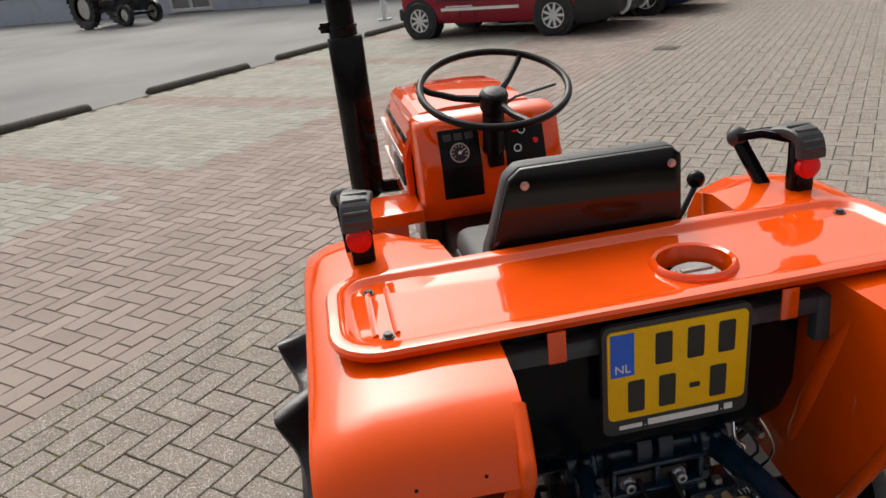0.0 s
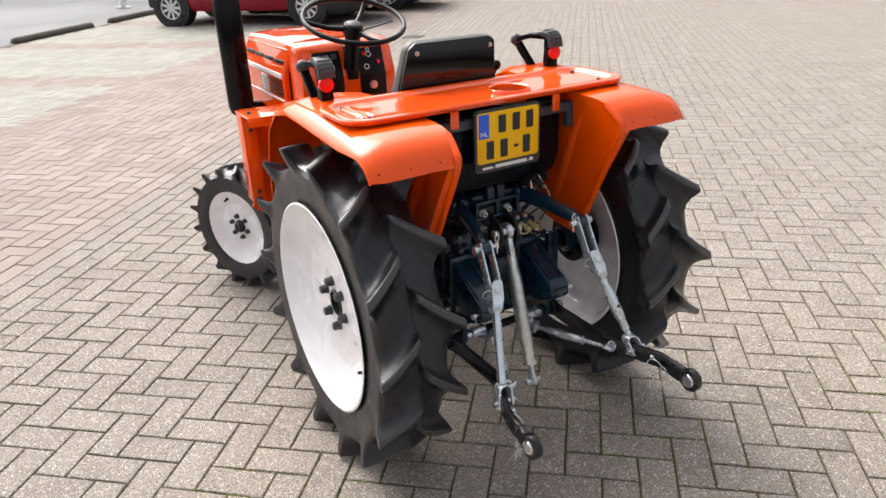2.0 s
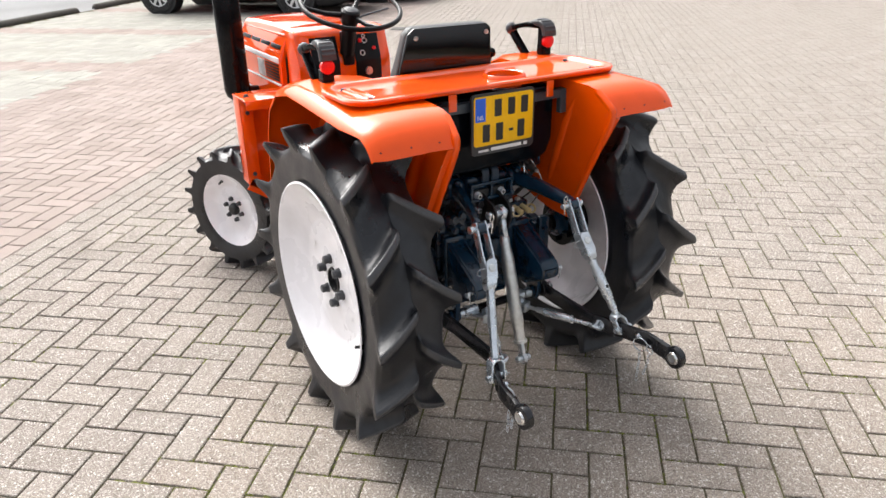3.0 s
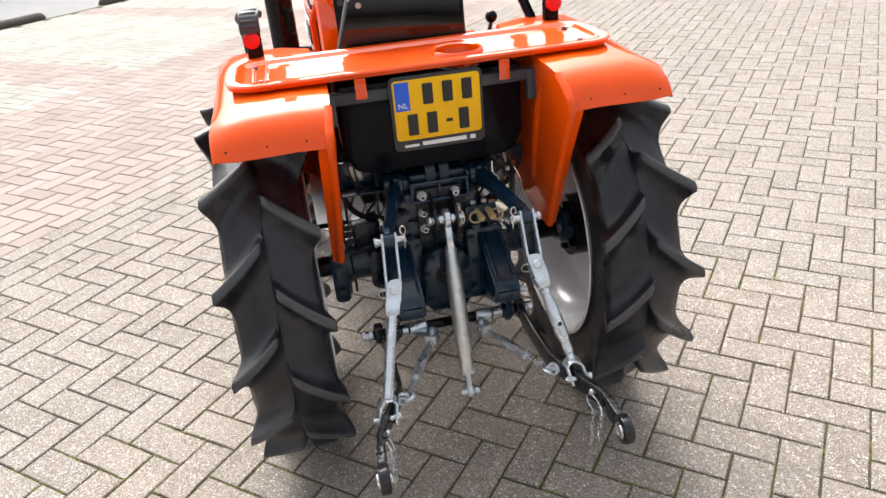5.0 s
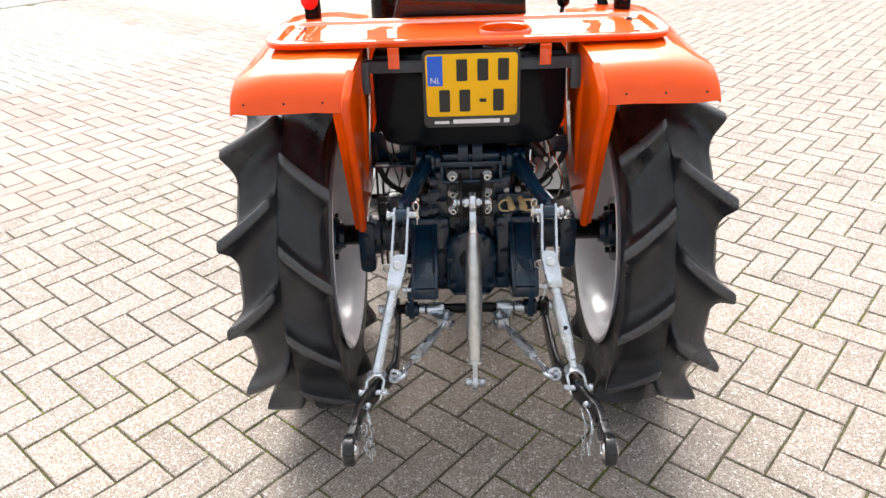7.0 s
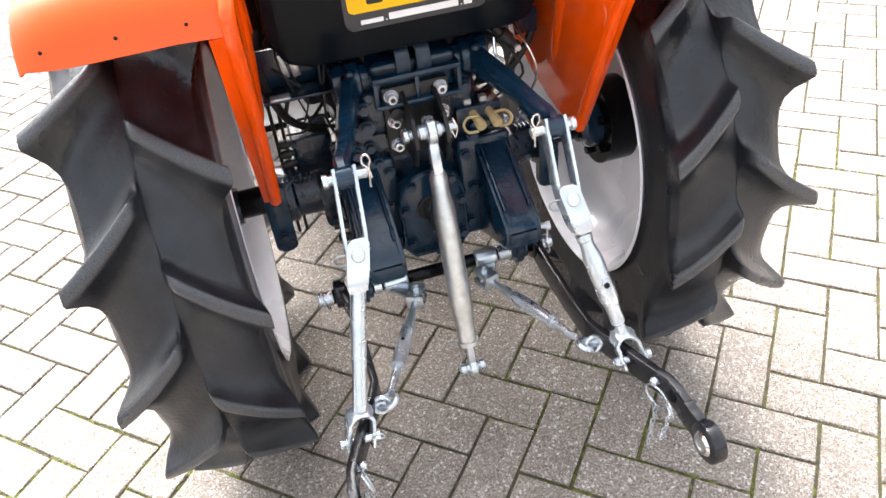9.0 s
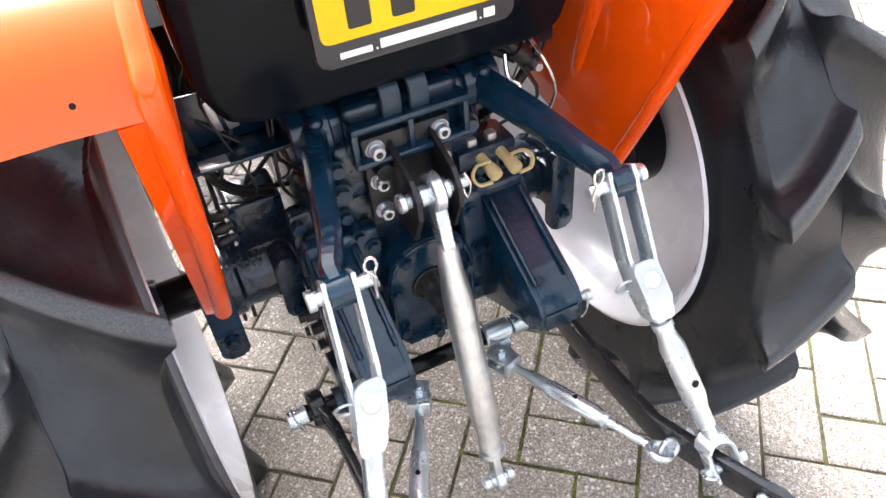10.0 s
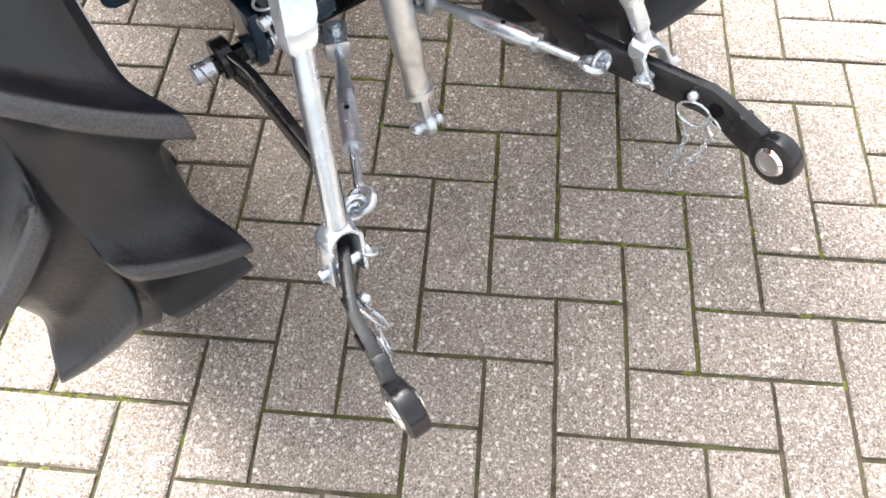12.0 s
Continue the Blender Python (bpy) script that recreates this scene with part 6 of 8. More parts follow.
    bmesh.ops.bevel(bm, geom=list(bm.edges), offset=0.0018, segments=2, affect="EDGES")
    part("clevis_block", bm, ZINC, rod, "bright plated clevis block")
    # rounded face plate with its pivot head
    bm = bmesh.new()
    face = rounded(-0.0175, 0.0175, -0.016, 0.05, 0.013, 6)
    lo_ = [bm.verts.new(mid + xa * p + d * (q2 - 0.004) + ya * 0.0155) for p, q2 in face]
    hi_ = [bm.verts.new(mid + xa * p + d * (q2 - 0.004) + ya * 0.0195) for p, q2 in face]
    bm.faces.new(lo_)
    bm.faces.new(hi_)
    for k in range(len(face)):
        bm.faces.new((lo_[k], lo_[(k + 1) % len(face)], hi_[(k + 1) % len(face)], hi_[k]))
    part("face_plate", bm, ZINC, rod)
    bm = bmesh.new()
    stack(bm, mid + ya * 0.019 + d * 0.006, mid + ya * 0.0232 + d * 0.006, [(0, 0.0112), (0.6, 0.0108), (1, 0.0088)], 26)
    part("pivot_head", bm, CASTZINC, rod)
    bm = bmesh.new()
    cyl(bm, mid - ya * 0.016 + d * 0.004, mid - ya * 0.021 + d * 0.004, 0.0125, 0.0115, 24)
    part("pivot_head", bm, ZINC, rod)
    inn = -side
    bm = bmesh.new()
    stack(bm, up - xa * 0.034 * inn, up + xa * 0.04 * inn, [(0, 0.0115), (0.1, 0.0115), (0.12, 0.0082), (0.96, 0.0082), (1, 0.0065)], 18)
    part("clevis_pin", bm, ZINC, rod, "plated pin")
    bm = bmesh.new()
    e = up + xa * inn * 0.034
    tube(bm, curve([e + Vector((inn * 0.002, -0.008, -0.022)), e + Vector((inn * 0.003, -0.0095, 0.012)), e + Vector((inn * 0.007, -0.01, 0.024)), e + Vector((inn * 0.004, -0.01, 0.035)), e + Vector((inn * -0.004, -0.01, 0.034)),
                    e + Vector((inn * -0.005, -0.0095, 0.022)), e + Vector((inn * 0.003, -0.0095, 0.01)), e + Vector((inn * 0.006, -0.009, -0.006))], 4), 0.0018, 7)
    part("spring_clip", bm, CHROME, rod, "bright hairpin spring clip")
    bm = bmesh.new()
    ring(bm, mid + xa * (-0.021) + d * 0.012 - ya * 0.004, (0.15, 1, 0.3), 0.0135, 0.0015, 22, 6)
    part("clip_ring", bm, ZINC, rod)
    # fork that straddles the link
    bm = bmesh.new()
    u_run = [low + d * 0.015 - xa * 0.0195, low - d * 0.03 - xa * 0.0195]
    u_run += [low - d * (0.03 + 0.018 * math.sin(q)) - xa * 0.0195 * math.cos(q) for q in [math.pi * k / 8 for k in range(1, 8)]]
    u_run += [low - d * 0.03 + xa * 0.0195, low + d * 0.015 + xa * 0.0195]
    bar(bm, u_run, 0.0058, 0.026, (0, 1, 0.2), 0.001)
    part("lower_fork", bm, ZINC, rod, "bright plated fork")
    bm = bmesh.new()
    stack(bm, low - xa * 0.032, low + xa * 0.032, [(0, 0.0082), (0.12, 0.0082), (0.14, 0.0068), (0.86, 0.0068), (0.88, 0.0088), (1, 0.0088)], 16)
    part("fork_pin", bm, ZINC, rod)
    bm = bmesh.new()
    ring(bm, low + xa * inn * 0.029 + Vector((0, -0.006, 0.004)), (0.5, 0.5, 1), 0.0095, 0.0016, 20, 6)
    part("fork_clip", bm, ZINC, rod)
    if side > 0:
        bm = bmesh.new()
        q = mid.lerp(low, 0.53)
        cyl(bm, q + ya * 0.014, q + ya * 0.0167, 0.005, seg=14)
        part("rod_hole", bm, PANELBLACK, rod)

# hydraulic couplers with rubber caps and small pipes
bm = bmesh.new()
box(bm, 0.062, 0.15, 0.05, 0.11, 0.632, 0.662, 0.006)
coupler = part("coupler_block", bm, NAVYCAST, tractor, "dark coupler block beside the top link")
for k, x in enumerate((0.098, 0.128)):
    bm = bmesh.new()
    stack(bm, (x - 0.004, 0.052, 0.648), (x + 0.002, 0.014, 0.637), [(0, 0.0075), (0.5, 0.0075), (0.52, 0.0085), (0.9, 0.0098), (1, 0.0085)], 18)
    cap = part("coupler_cap", bm, TAN, tractor, "yellowed rubber coupler cap")
    bm = bmesh.new()
    o = 1 if k else -1
    tube(bm, curve([(x, 0.03, 0.652), (x + 0.02 * o, 0.03, 0.652), (x + 0.03 * o, 0.024, 0.642), (x + 0.024 * o, 0.017, 0.631), (x + 0.006 * o, 0.015, 0.63)], 5), 0.0026, 7, flat=1.5)
    part("cap_strap", bm, TAN, cap)
    bm = bmesh.new()
    box(bm, x - 0.016, x - 0.002, 0.06, 0.075, 0.656, 0.672, 0.003)
    part("coupler_body", bm, SILVERISH, coupler)
for k in range(20):
    rnd = random.Random(k + 40)
    bm = bmesh.new()
    x, y = rnd.uniform(-0.22, 0.19), rnd.uniform(0.1, 0.2)
    pts = [(x, y + 0.08, 0.82), (x + rnd.uniform(-0.04, 0.04), y, rnd.uniform(0.75, 0.8)), (x + rnd.uniform(-0.06, 0.06), y - 0.02, rnd.uniform(0.66, 0.72)), (x + rnd.uniform(-0.05, 0.05), y + 0.05, rnd.uniform(0.56, 0.63))]
    tube(bm, curve(pts, 5), rnd.choice((0.0018, 0.0026, 0.0036)), 6)
    part("wire" if k % 4 else "control_rod", bm, DARK if k % 4 else CHROME, tractor, "thin black wire" if k % 4 else "thin bright control rod")
for x, y, z, r in ((-0.1, 0.062, 0.66, 0.012), (-0.125, 0.066, 0.61, 0.009), (-0.09, 0.056, 0.59, 0.008), (0.085, 0.064, 0.7, 0.01), (-0.15, 0.13, 0.575, 0.014), (0.16, 0.13, 0.575, 0.013), (-0.152, 0.122, 0.535, 0.011), (-0.1, 0.06, 0.7, 0.009), (0.092, 0.06, 0.6, 0.009)):
    bm = bmesh.new()
    cyl(bm, (x, y + 0.03, z), (x, y - 0.004, z), r * 1.3, seg=16)
    hexnut(bm, (x, y, z), (x, y - 0.014, z), r)
    part("fitting", bm, NAVY, tractor, "dark blue screwed fitting")
for k in range(9):
    rnd = random.Random(k + 3)
    bm = bmesh.new()
    x = -0.23 + 0.055 * k + rnd.uniform(-0.02, 0.02)
    pts = [(x, 0.2, 0.81 + rnd.uniform(-0.02, 0.03)), (x + rnd.uniform(-0.05, 0.05), 0.15, 0.75), (x + rnd.uniform(-0.06, 0.06), 0.16, 0.66), (x * 0.7, 0.2, 0.6)]
    tube(bm, curve(pts, 5), rnd.choice((0.004, 0.006, 0.008)), 8)
    part("hose", bm, DARK, tractor, "thin black hose")
# slotted member under the tank; pale plates stand in for slots showing bright paving
bm = bmesh.new()
box(bm, -0.262, -0.13, 0.1, 0.16, 0.722, 0.728, 0.002)
box(bm, -0.262, -0.13, 0.152, 0.158, 0.728, 0.8, 0.002)
part("rear_cross_member", bm, NAVY, tractor, "dark blue slotted cross member")
bm = bmesh.new()
box(bm, 0.13, 0.25, 0.12, 0.13, 0.745, 0.79, 0.003)
part("rear_cross_member", bm, NAVY, tractor, "dark blue slotted cross member")
for x, w in ((-0.212, 0.006), (-0.193, 0.007), (0.185, 0.004), (0.2, 0.004)):
    bm = bmesh.new()
    y = 0.1475 if x < 0 else 0.1175
    bar(bm, [(x, y, 0.745), (x - 0.006, y, 0.788)], 2 * w, 0.004, (0, 1, 0), 0.0008)
    part("pale_slot", bm, SILVERISH, tractor, "narrow pale plate standing in for a slot with bright paving behind")
bm = bmesh.new()
box(bm, -0.25, -0.215, 0.1, 0.12, 0.7265, 0.7305, 0.001)
part("pale_slot", bm, SILVERISH, tractor)
# hydraulic control valve with its spools
bm = bmesh.new()
box(bm, -0.235, -0.155, 0.19, 0.27, 0.512, 0.598, 0.008, 3)
valve = part("control_valve", bm, NAVYCAST, tractor, "dark hydraulic control valve")
for k in range(4):
    bm = bmesh.new()
    stack(bm, (-0.26, 0.185 + 0.004 * k, 0.528 + 0.021 * k), (-0.232, 0.196, 0.528 + 0.021 * k), [(0, 0.007), (0.3, 0.0095), (0.7, 0.0095), (0.72, 0.0075), (1, 0.0075)], 12)
    part("valve_spool", bm, DARK, valve)
for x, z in ((-0.228, 0.59), (-0.163, 0.59), (-0.163, 0.52)):
    bm = bmesh.new()
    hexnut(bm, (x, 0.192, z), (x, 0.184, z), 0.006)
    part("bolt", bm, NAVY, valve)
for k, x in enumerate((-0.262, -0.246)):
    bm = bmesh.new()
    cyl(bm, (x, 0.2, 0.38), (x + 0.004, 0.2, 0.72), 0.0035, seg=8)
    part("valve_rod", bm, DARK, valve)
# control linkage at the side of the tank
bm = bmesh.new()
tube(bm, [(0.13, 0.12, 0.772), (0.145, 0.1, 0.768), (0.168, 0.082, 0.756)], 0.006, 10)
stack(bm, (0.15, 0.075, 0.79), (0.186, 0.07, 0.752), [(0, 0.009), (0.3, 0.009), (0.32, 0.013), (0.7, 0.013), (0.72, 0.008), (1, 0.008)], 14)
ball(bm, (0.186, 0.068, 0.752), 0.0105, 14, 8)
linkage = part("linkage_joint", bm, DARK, tractor, "black control linkage joint")
bm = bmesh.new()
tube(bm, curve([(0.152, 0.082, 0.768), (0.15, 0.07, 0.742), (0.163, 0.064, 0.728), (0.158, 0.06, 0.705), (0.176, 0.02, 0.69), (0.2, -0.01, 0.672)], 5), 0.0034, 8)
part("cranked_rod", bm, CHROME, linkage, "thin bright cranked rod")
bm = bmesh.new()
hexnut(bm, (0.186, 0.06, 0.752), (0.186, 0.052, 0.752), 0.006)
part("joint_nut", bm, SILVERISH, linkage)


# ---- things of the yard ----
CLAD = mat("dark_blue_grey_cladding", (0.03, 0.044, 0.072), 0.45, scale=12, vary=0.08, bump=0.05, stain=(0.04, 0.056, 0.082), stain_scale=0.6, stain_amount=0.5)
PLINTH = mat("light_grey_render", (0.46, 0.51, 0.6), 0.85, scale=60, vary=0.08, bump=0.3, stain=(0.3, 0.32, 0.34), stain_scale=1.2, stain_amount=0.6)
FRAMEWHITE = mat("white_window_frame", (0.72, 0.74, 0.76), 0.4, vary=0.04)
GLASSDARK = glass("dark_window_glass", (0.02, 0.022, 0.025))
CARGLASS = glass("tinted_car_glass", (0.09, 0.105, 0.11))
CARGLASS.node_tree.nodes["Principled BSDF"].inputs["Coat Weight"].default_value = 1.0
CARGLASS.node_tree.nodes["Principled BSDF"].inputs["Coat IOR"].default_value = 2.0
SHUTTER = mat("grey_sectional_door", (0.22, 0.235, 0.25), 0.5, vary=0.06, bump=0.05)
CARRED = mat("dark_red_car_paint", (0.29, 0.01, 0.026), 0.3, vary=0.04, coat=0.35, spec=0.2)
CARNAVY = mat("navy_car_paint", (0.006, 0.012, 0.045), 0.2, vary=0.05, coat=0.6, spec=0.3)
CARWHITE = mat("white_car_paint", (0.84, 0.86, 0.88), 0.25, vary=0.03, coat=0.6)
CARBRIGHT = mat("bright_red_car_paint", (0.42, 0.006, 0.016), 0.25, vary=0.03, coat=0.4, spec=0.2)
BURGUNDY = mat("burgundy_paint", (0.11, 0.008, 0.016), 0.3, vary=0.05, coat=0.3, spec=0.2)
SILVER = mat("silver_trim", (0.7, 0.71, 0.72), 0.4, metal=0.3, vary=0.05)
BUMPER = mat("black_bumper_plastic", (0.018, 0.019, 0.021), 0.55, vary=0.1)
LAMP = mat("clear_headlight", (0.32, 0.34, 0.36), 0.12, scale=18, vary=0.6, coat=0.8)
OLDRED = mat("faded_red_paint", (0.12, 0.018, 0.026), 0.5, vary=0.2, stain=(0.1, 0.05, 0.04), stain_scale=5, stain_amount=0.5)
OLDGREEN = mat("faded_green_paint", (0.022, 0.095, 0.038), 0.5, vary=0.2)
OLDBLUE = mat("faded_blue_paint", (0.022, 0.1, 0.29), 0.5, vary=0.15)
OLDWHITE = mat("dirty_white_paint", (0.6, 0.59, 0.55), 0.5, vary=0.1, stain=(0.35, 0.33, 0.28), stain_scale=4, stain_amount=0.5)
AMBER = mat("yellow_frame_paint", (0.55, 0.25, 0.02), 0.5, vary=0.15)
IMPLRED = mat("orange_red_implement_paint", (0.55, 0.06, 0.02), 0.5, vary=0.15)
FENCE = mat("dark_green_fence", (0.02, 0.03, 0.024), 0.5, vary=0.1)
GRASS = mat("grass", (0.2, 0.29, 0.06), 0.9, scale=20, vary=0.3, bump=0.6, bump_scale=40)
BARK = mat("bark", (0.09, 0.07, 0.05), 0.9, scale=20, vary=0.3, bump=0.6)
LEAF = mat("green_leaves", (0.12, 0.16, 0.05), 0.7, scale=3, vary=0.4, spread=0.45, island=True)
LEAFGOLD = mat("yellowing_leaves", (0.24, 0.19, 0.05), 0.7, scale=3, vary=0.4, spread=0.4, island=True)
POSTWHITE = mat("white_post_paint", (0.8, 0.81, 0.8), 0.6, vary=0.06, stain=(0.2, 0.23, 0.12), stain_scale=3, stain_amount=0.7)
IRON = mat("cast_iron", (0.06, 0.055, 0.05), 0.7, vary=0.2, bump=0.4)
POSTER = mat("window_poster", (0.3, 0.36, 0.42), 0.4, scale=14, vary=0.6, stain=(0.55, 0.5, 0.5), stain_scale=9, stain_amount=0.8)


def yard_thing(name, label, category, u, v, group="", turn=0.0):
    return thing(name, label, category, group, tuple(yard(u, v)), YARD + radians(turn))


# rounded kerb stops at the head of the bays
for v0, v1 in ((2.95, 5.11), (6.03, 8.14), (8.8, 10.98), (11.5, 13.6)):
    bm = bmesh.new()
    n = 12
    rows = []
    for f in (0.0, 0.008, 0.025, 0.06, 0.2, 0.35, 0.5, 0.65, 0.8, 0.94, 0.975, 0.992, 1.0):
        r = 0.075 * min(1.0, (min(f, 1 - f) / 0.03 + 0.05) ** 0.5) + 0.004
        rows.append([bm.verts.new((r * math.cos(t) + 0.006 * math.sin(9 * f), (f - 0.5) * (v1 - v0), max(-0.01, r * math.sin(t) * 1.15))) for t in [math.pi * k / n for k in range(n + 1)]])
    for a, b in zip(rows, rows[1:]):
        for k in range(n):
            bm.faces.new((a[k], a[k + 1], b[k + 1], b[k]))
    ob = part("parking_kerb", bm, KERBMAT, None, smooth=60, loc=yard(-8.98, (v0 + v1) / 2, 0.0))
    ob.rotation_euler = (0, 0, YARD)
    tagged(ob, "low dark weathered rounded kerb at a parking bay", "kerb", "parking bay kerbs")

# drain in the gutter row
bm = bmesh.new()
box(bm, -0.16, 0.16, -0.16, 0.16, -0.01, 0.006, 0.004)
for k in range(5):
    box(bm, -0.12 + 0.055 * k, -0.10 + 0.055 * k, -0.12, 0.12, 0.006, 0.012, 0.001)
ob = part("drain_cover", bm, IRON, loc=yard(-2.29, 9.02, 0.0))
ob.rotation_euler = (0, 0, YARD)
tagged(ob, "cast iron drain cover in the paving", "drain")

# white post
post = yard_thing("white_post", "slim white painted post with mossy foot", "post", -10.57, 14.55)
bm = bmesh.new()
cyl(bm, (0, 0, -0.01), (0.0, 0, 4.2), 0.07, 0.07, 16)
part("shaft", bm, POSTWHITE, post)
bm = bmesh.new()
box(bm, -0.13, 0.13, -0.13, 0.13, -0.012, 0.03, 0.006)
part("foot_plate", bm, POSTWHITE, post, "mossy white foot plate")


# workshop along the yard: cladding over a rendered plinth
def ribbed(bm, x0, x1, y, z0, z1, pitch=0.25):
    n = max(1, int((x1 - x0) / pitch))
    for k in range(n):
        a = x0 + (x1 - x0) * k / n
        box(bm, a, a + (x1 - x0) / n - 0.02, y - 0.012, y, z0, z1)


shop = yard_thing("workshop_building", "dark blue-grey clad workshop on a light grey plinth", "building", 0, WV)
openings = [(-27.2, -24.6, 0.0, 2.95), (-24.1, -21.42, 1.48, 3.0), (-18.75, -13.5, 0.0, 3.6), (-30.0, -27.35, 1.52, 3.0)]
TOP, PLT = 4.4, 1.26
cuts = sorted({-46.0, -5.6} | {x for o in openings for x in o[:2]})
for a, b in zip(cuts, cuts[1:]):
    op = [o for o in openings if o[0] <= a + 0.01 and o[1] >= b - 0.01]
    if not op:
        spans = [(0.0, TOP)]
    else:
        o = op[0]
        spans = [(0.0, o[2]), (o[3], TOP)] if o[2] > 0 else [(o[3], TOP)]
    for z0, z1 in spans:
        if z0 < PLT:
            bm = bmesh.new()
            box(bm, a, b, -0.03, 0.25, z0 - 0.02, min(z1, PLT))
            part("plinth", bm, PLINTH, shop, "light grey rendered plinth", smooth=0)
        if z1 > PLT:
            bm = bmesh.new()
            box(bm, a, b, 0.0, 0.25, max(z0, PLT), z1)
            part("wall_cladding", bm, CLAD, shop, "smooth dark blue-grey cladding panel", smooth=0)
bm = bmesh.new()
box(bm, -46, -5.6, 0.25, 12, TOP - 0.1, TOP + 0.15)
part("roof", bm, CLAD, shop, smooth=0)
bm = bmesh.new()
box(bm, -5.85, -5.6, 0.25, 12, 0, TOP - 0.1)
box(bm, -46, -45.7, 0.25, 12, 0, TOP - 0.1)
box(bm, -45.7, -5.85, 11.7, 12, 0, TOP - 0.1)
part("outer_wall", bm, CLAD, shop, smooth=0)


def glazed(name, x0, x1, z0, z1, cols, rows, frame=0.07, kind_label=""):
    bm = bmesh.new()
    box(bm, x0, x1, -0.05, 0.03, z0, z0 + frame, 0.004)
    box(bm, x0, x1, -0.05, 0.03, z1 - frame, z1, 0.004)
    box(bm, x0, x0 + frame, -0.05, 0.03, z0 + frame, z1 - frame, 0.004)
    box(bm, x1 - frame, x1, -0.05, 0.03, z0 + frame, z1 - frame, 0.004)
    for k in range(1, cols):
        x = x0 + (x1 - x0) * k / cols
        box(bm, x - frame * 0.6, x + frame * 0.6, -0.045, 0.03, z0 + frame, z1 - frame, 0.004)
    w = part(name, bm, FRAMEWHITE, shop, kind_label)
    for k in range(cols):
        a, b = x0 + (x1 - x0) * k / cols + frame * 0.5, x0 + (x1 - x0) * (k + 1) / cols - frame * 0.5
        for r in range(rows):
            c, d = z0 + frame + (z1 - z0 - 2 * frame) * r / rows, z0 + frame + (z1 - z0 - 2 * frame) * (r + 1) / rows - (0.03 if rows > 1 else 0)
            bm = bmesh.new()
            box(bm, a, b, -0.01, 0.002, c, d)
            part("pane", bm, GLASSDARK, w, smooth=0)
    return w


glazed("door", -27.2, -24.6, 0.03, 2.95, 2, 1, 0.16, "white framed glazed double door")
glazed("window", -24.1, -21.42, 1.48, 3.0, 2, 1, 0.12, "white framed window")
glazed("window", -30.0, -27.35, 1.52, 3.0, 2, 1, 0.12, "white framed window")
for x in (-19.28, -13.5):
    bm = bmesh.new()
    box(bm, x, x + 0.53, -0.1, 0.0, 0, 3.7, 0.01)
    part("door_jamb", bm, CLAD, shop)
SX0, SX1 = -18.75, -13.5
for z0, z1 in ((0.06, 0.56), (0.57, 1.06), (1.07, 1.54), (1.55, 2.18), (2.19, 2.82), (2.83, 3.6)):
    bm = bmesh.new()
    if 1.5 < z0 < 2.5:
        for z in (z0, z1 - 0.1):
            box(bm, SX0, SX1, 0.0, 0.07, z, z + 0.1, 0.004)
        for q in range(5):
            x = SX0 + (SX1 - SX0) * q / 4
            box(bm, max(SX0, x - 0.05), min(SX1, x + 0.05), 0.003, 0.067, z0 + 0.1, z1 - 0.1)
        p = part("door_section", bm, FRAMEWHITE, shop, "glazed section of the grey sectional door")
        for q in range(4):
            bm = bmesh.new()
            x = SX0 + (SX1 - SX0) * q / 4
            box(bm, x + 0.05, x + (SX1 - SX0) / 4 - 0.05, 0.03, 0.04, z0 + 0.1, z1 - 0.1)
            part("pane", bm, GLASSDARK, p, smooth=0)
    else:
        box(bm, SX0, SX1, 0.02, 0.07, z0, z1, 0.006)
        part("door_section", bm, SHUTTER, shop, "grey sectional door panel")
bm = bmesh.new()
box(bm, SX0, SX1, 0.0, 0.075, 0.0, 0.055, 0.004)
part("door_seal", bm, FRAMEWHITE, shop, "pale bottom rail of the sectional door")
for x in (-12.9, -6.81):
    bm = bmesh.new()
    cyl(bm, (x, -0.09, 0.02), (x, -0.09, TOP - 0.05), 0.07, seg=14)
    p = part("downpipe", bm, FRAMEWHITE, shop, "white plastic downpipe")
    for z in (0.9, 2.3, 3.6):
        bm = bmesh.new()
        stack(bm, (x, -0.09, z), (x, -0.09, z + 0.06), [(0, 0.078), (1, 0.078)], 14)
        box(bm, x - 0.02, x + 0.02, -0.09, 0.0, z + 0.01, z + 0.05)
        part("pipe_clip", bm, FRAMEWHITE, p)

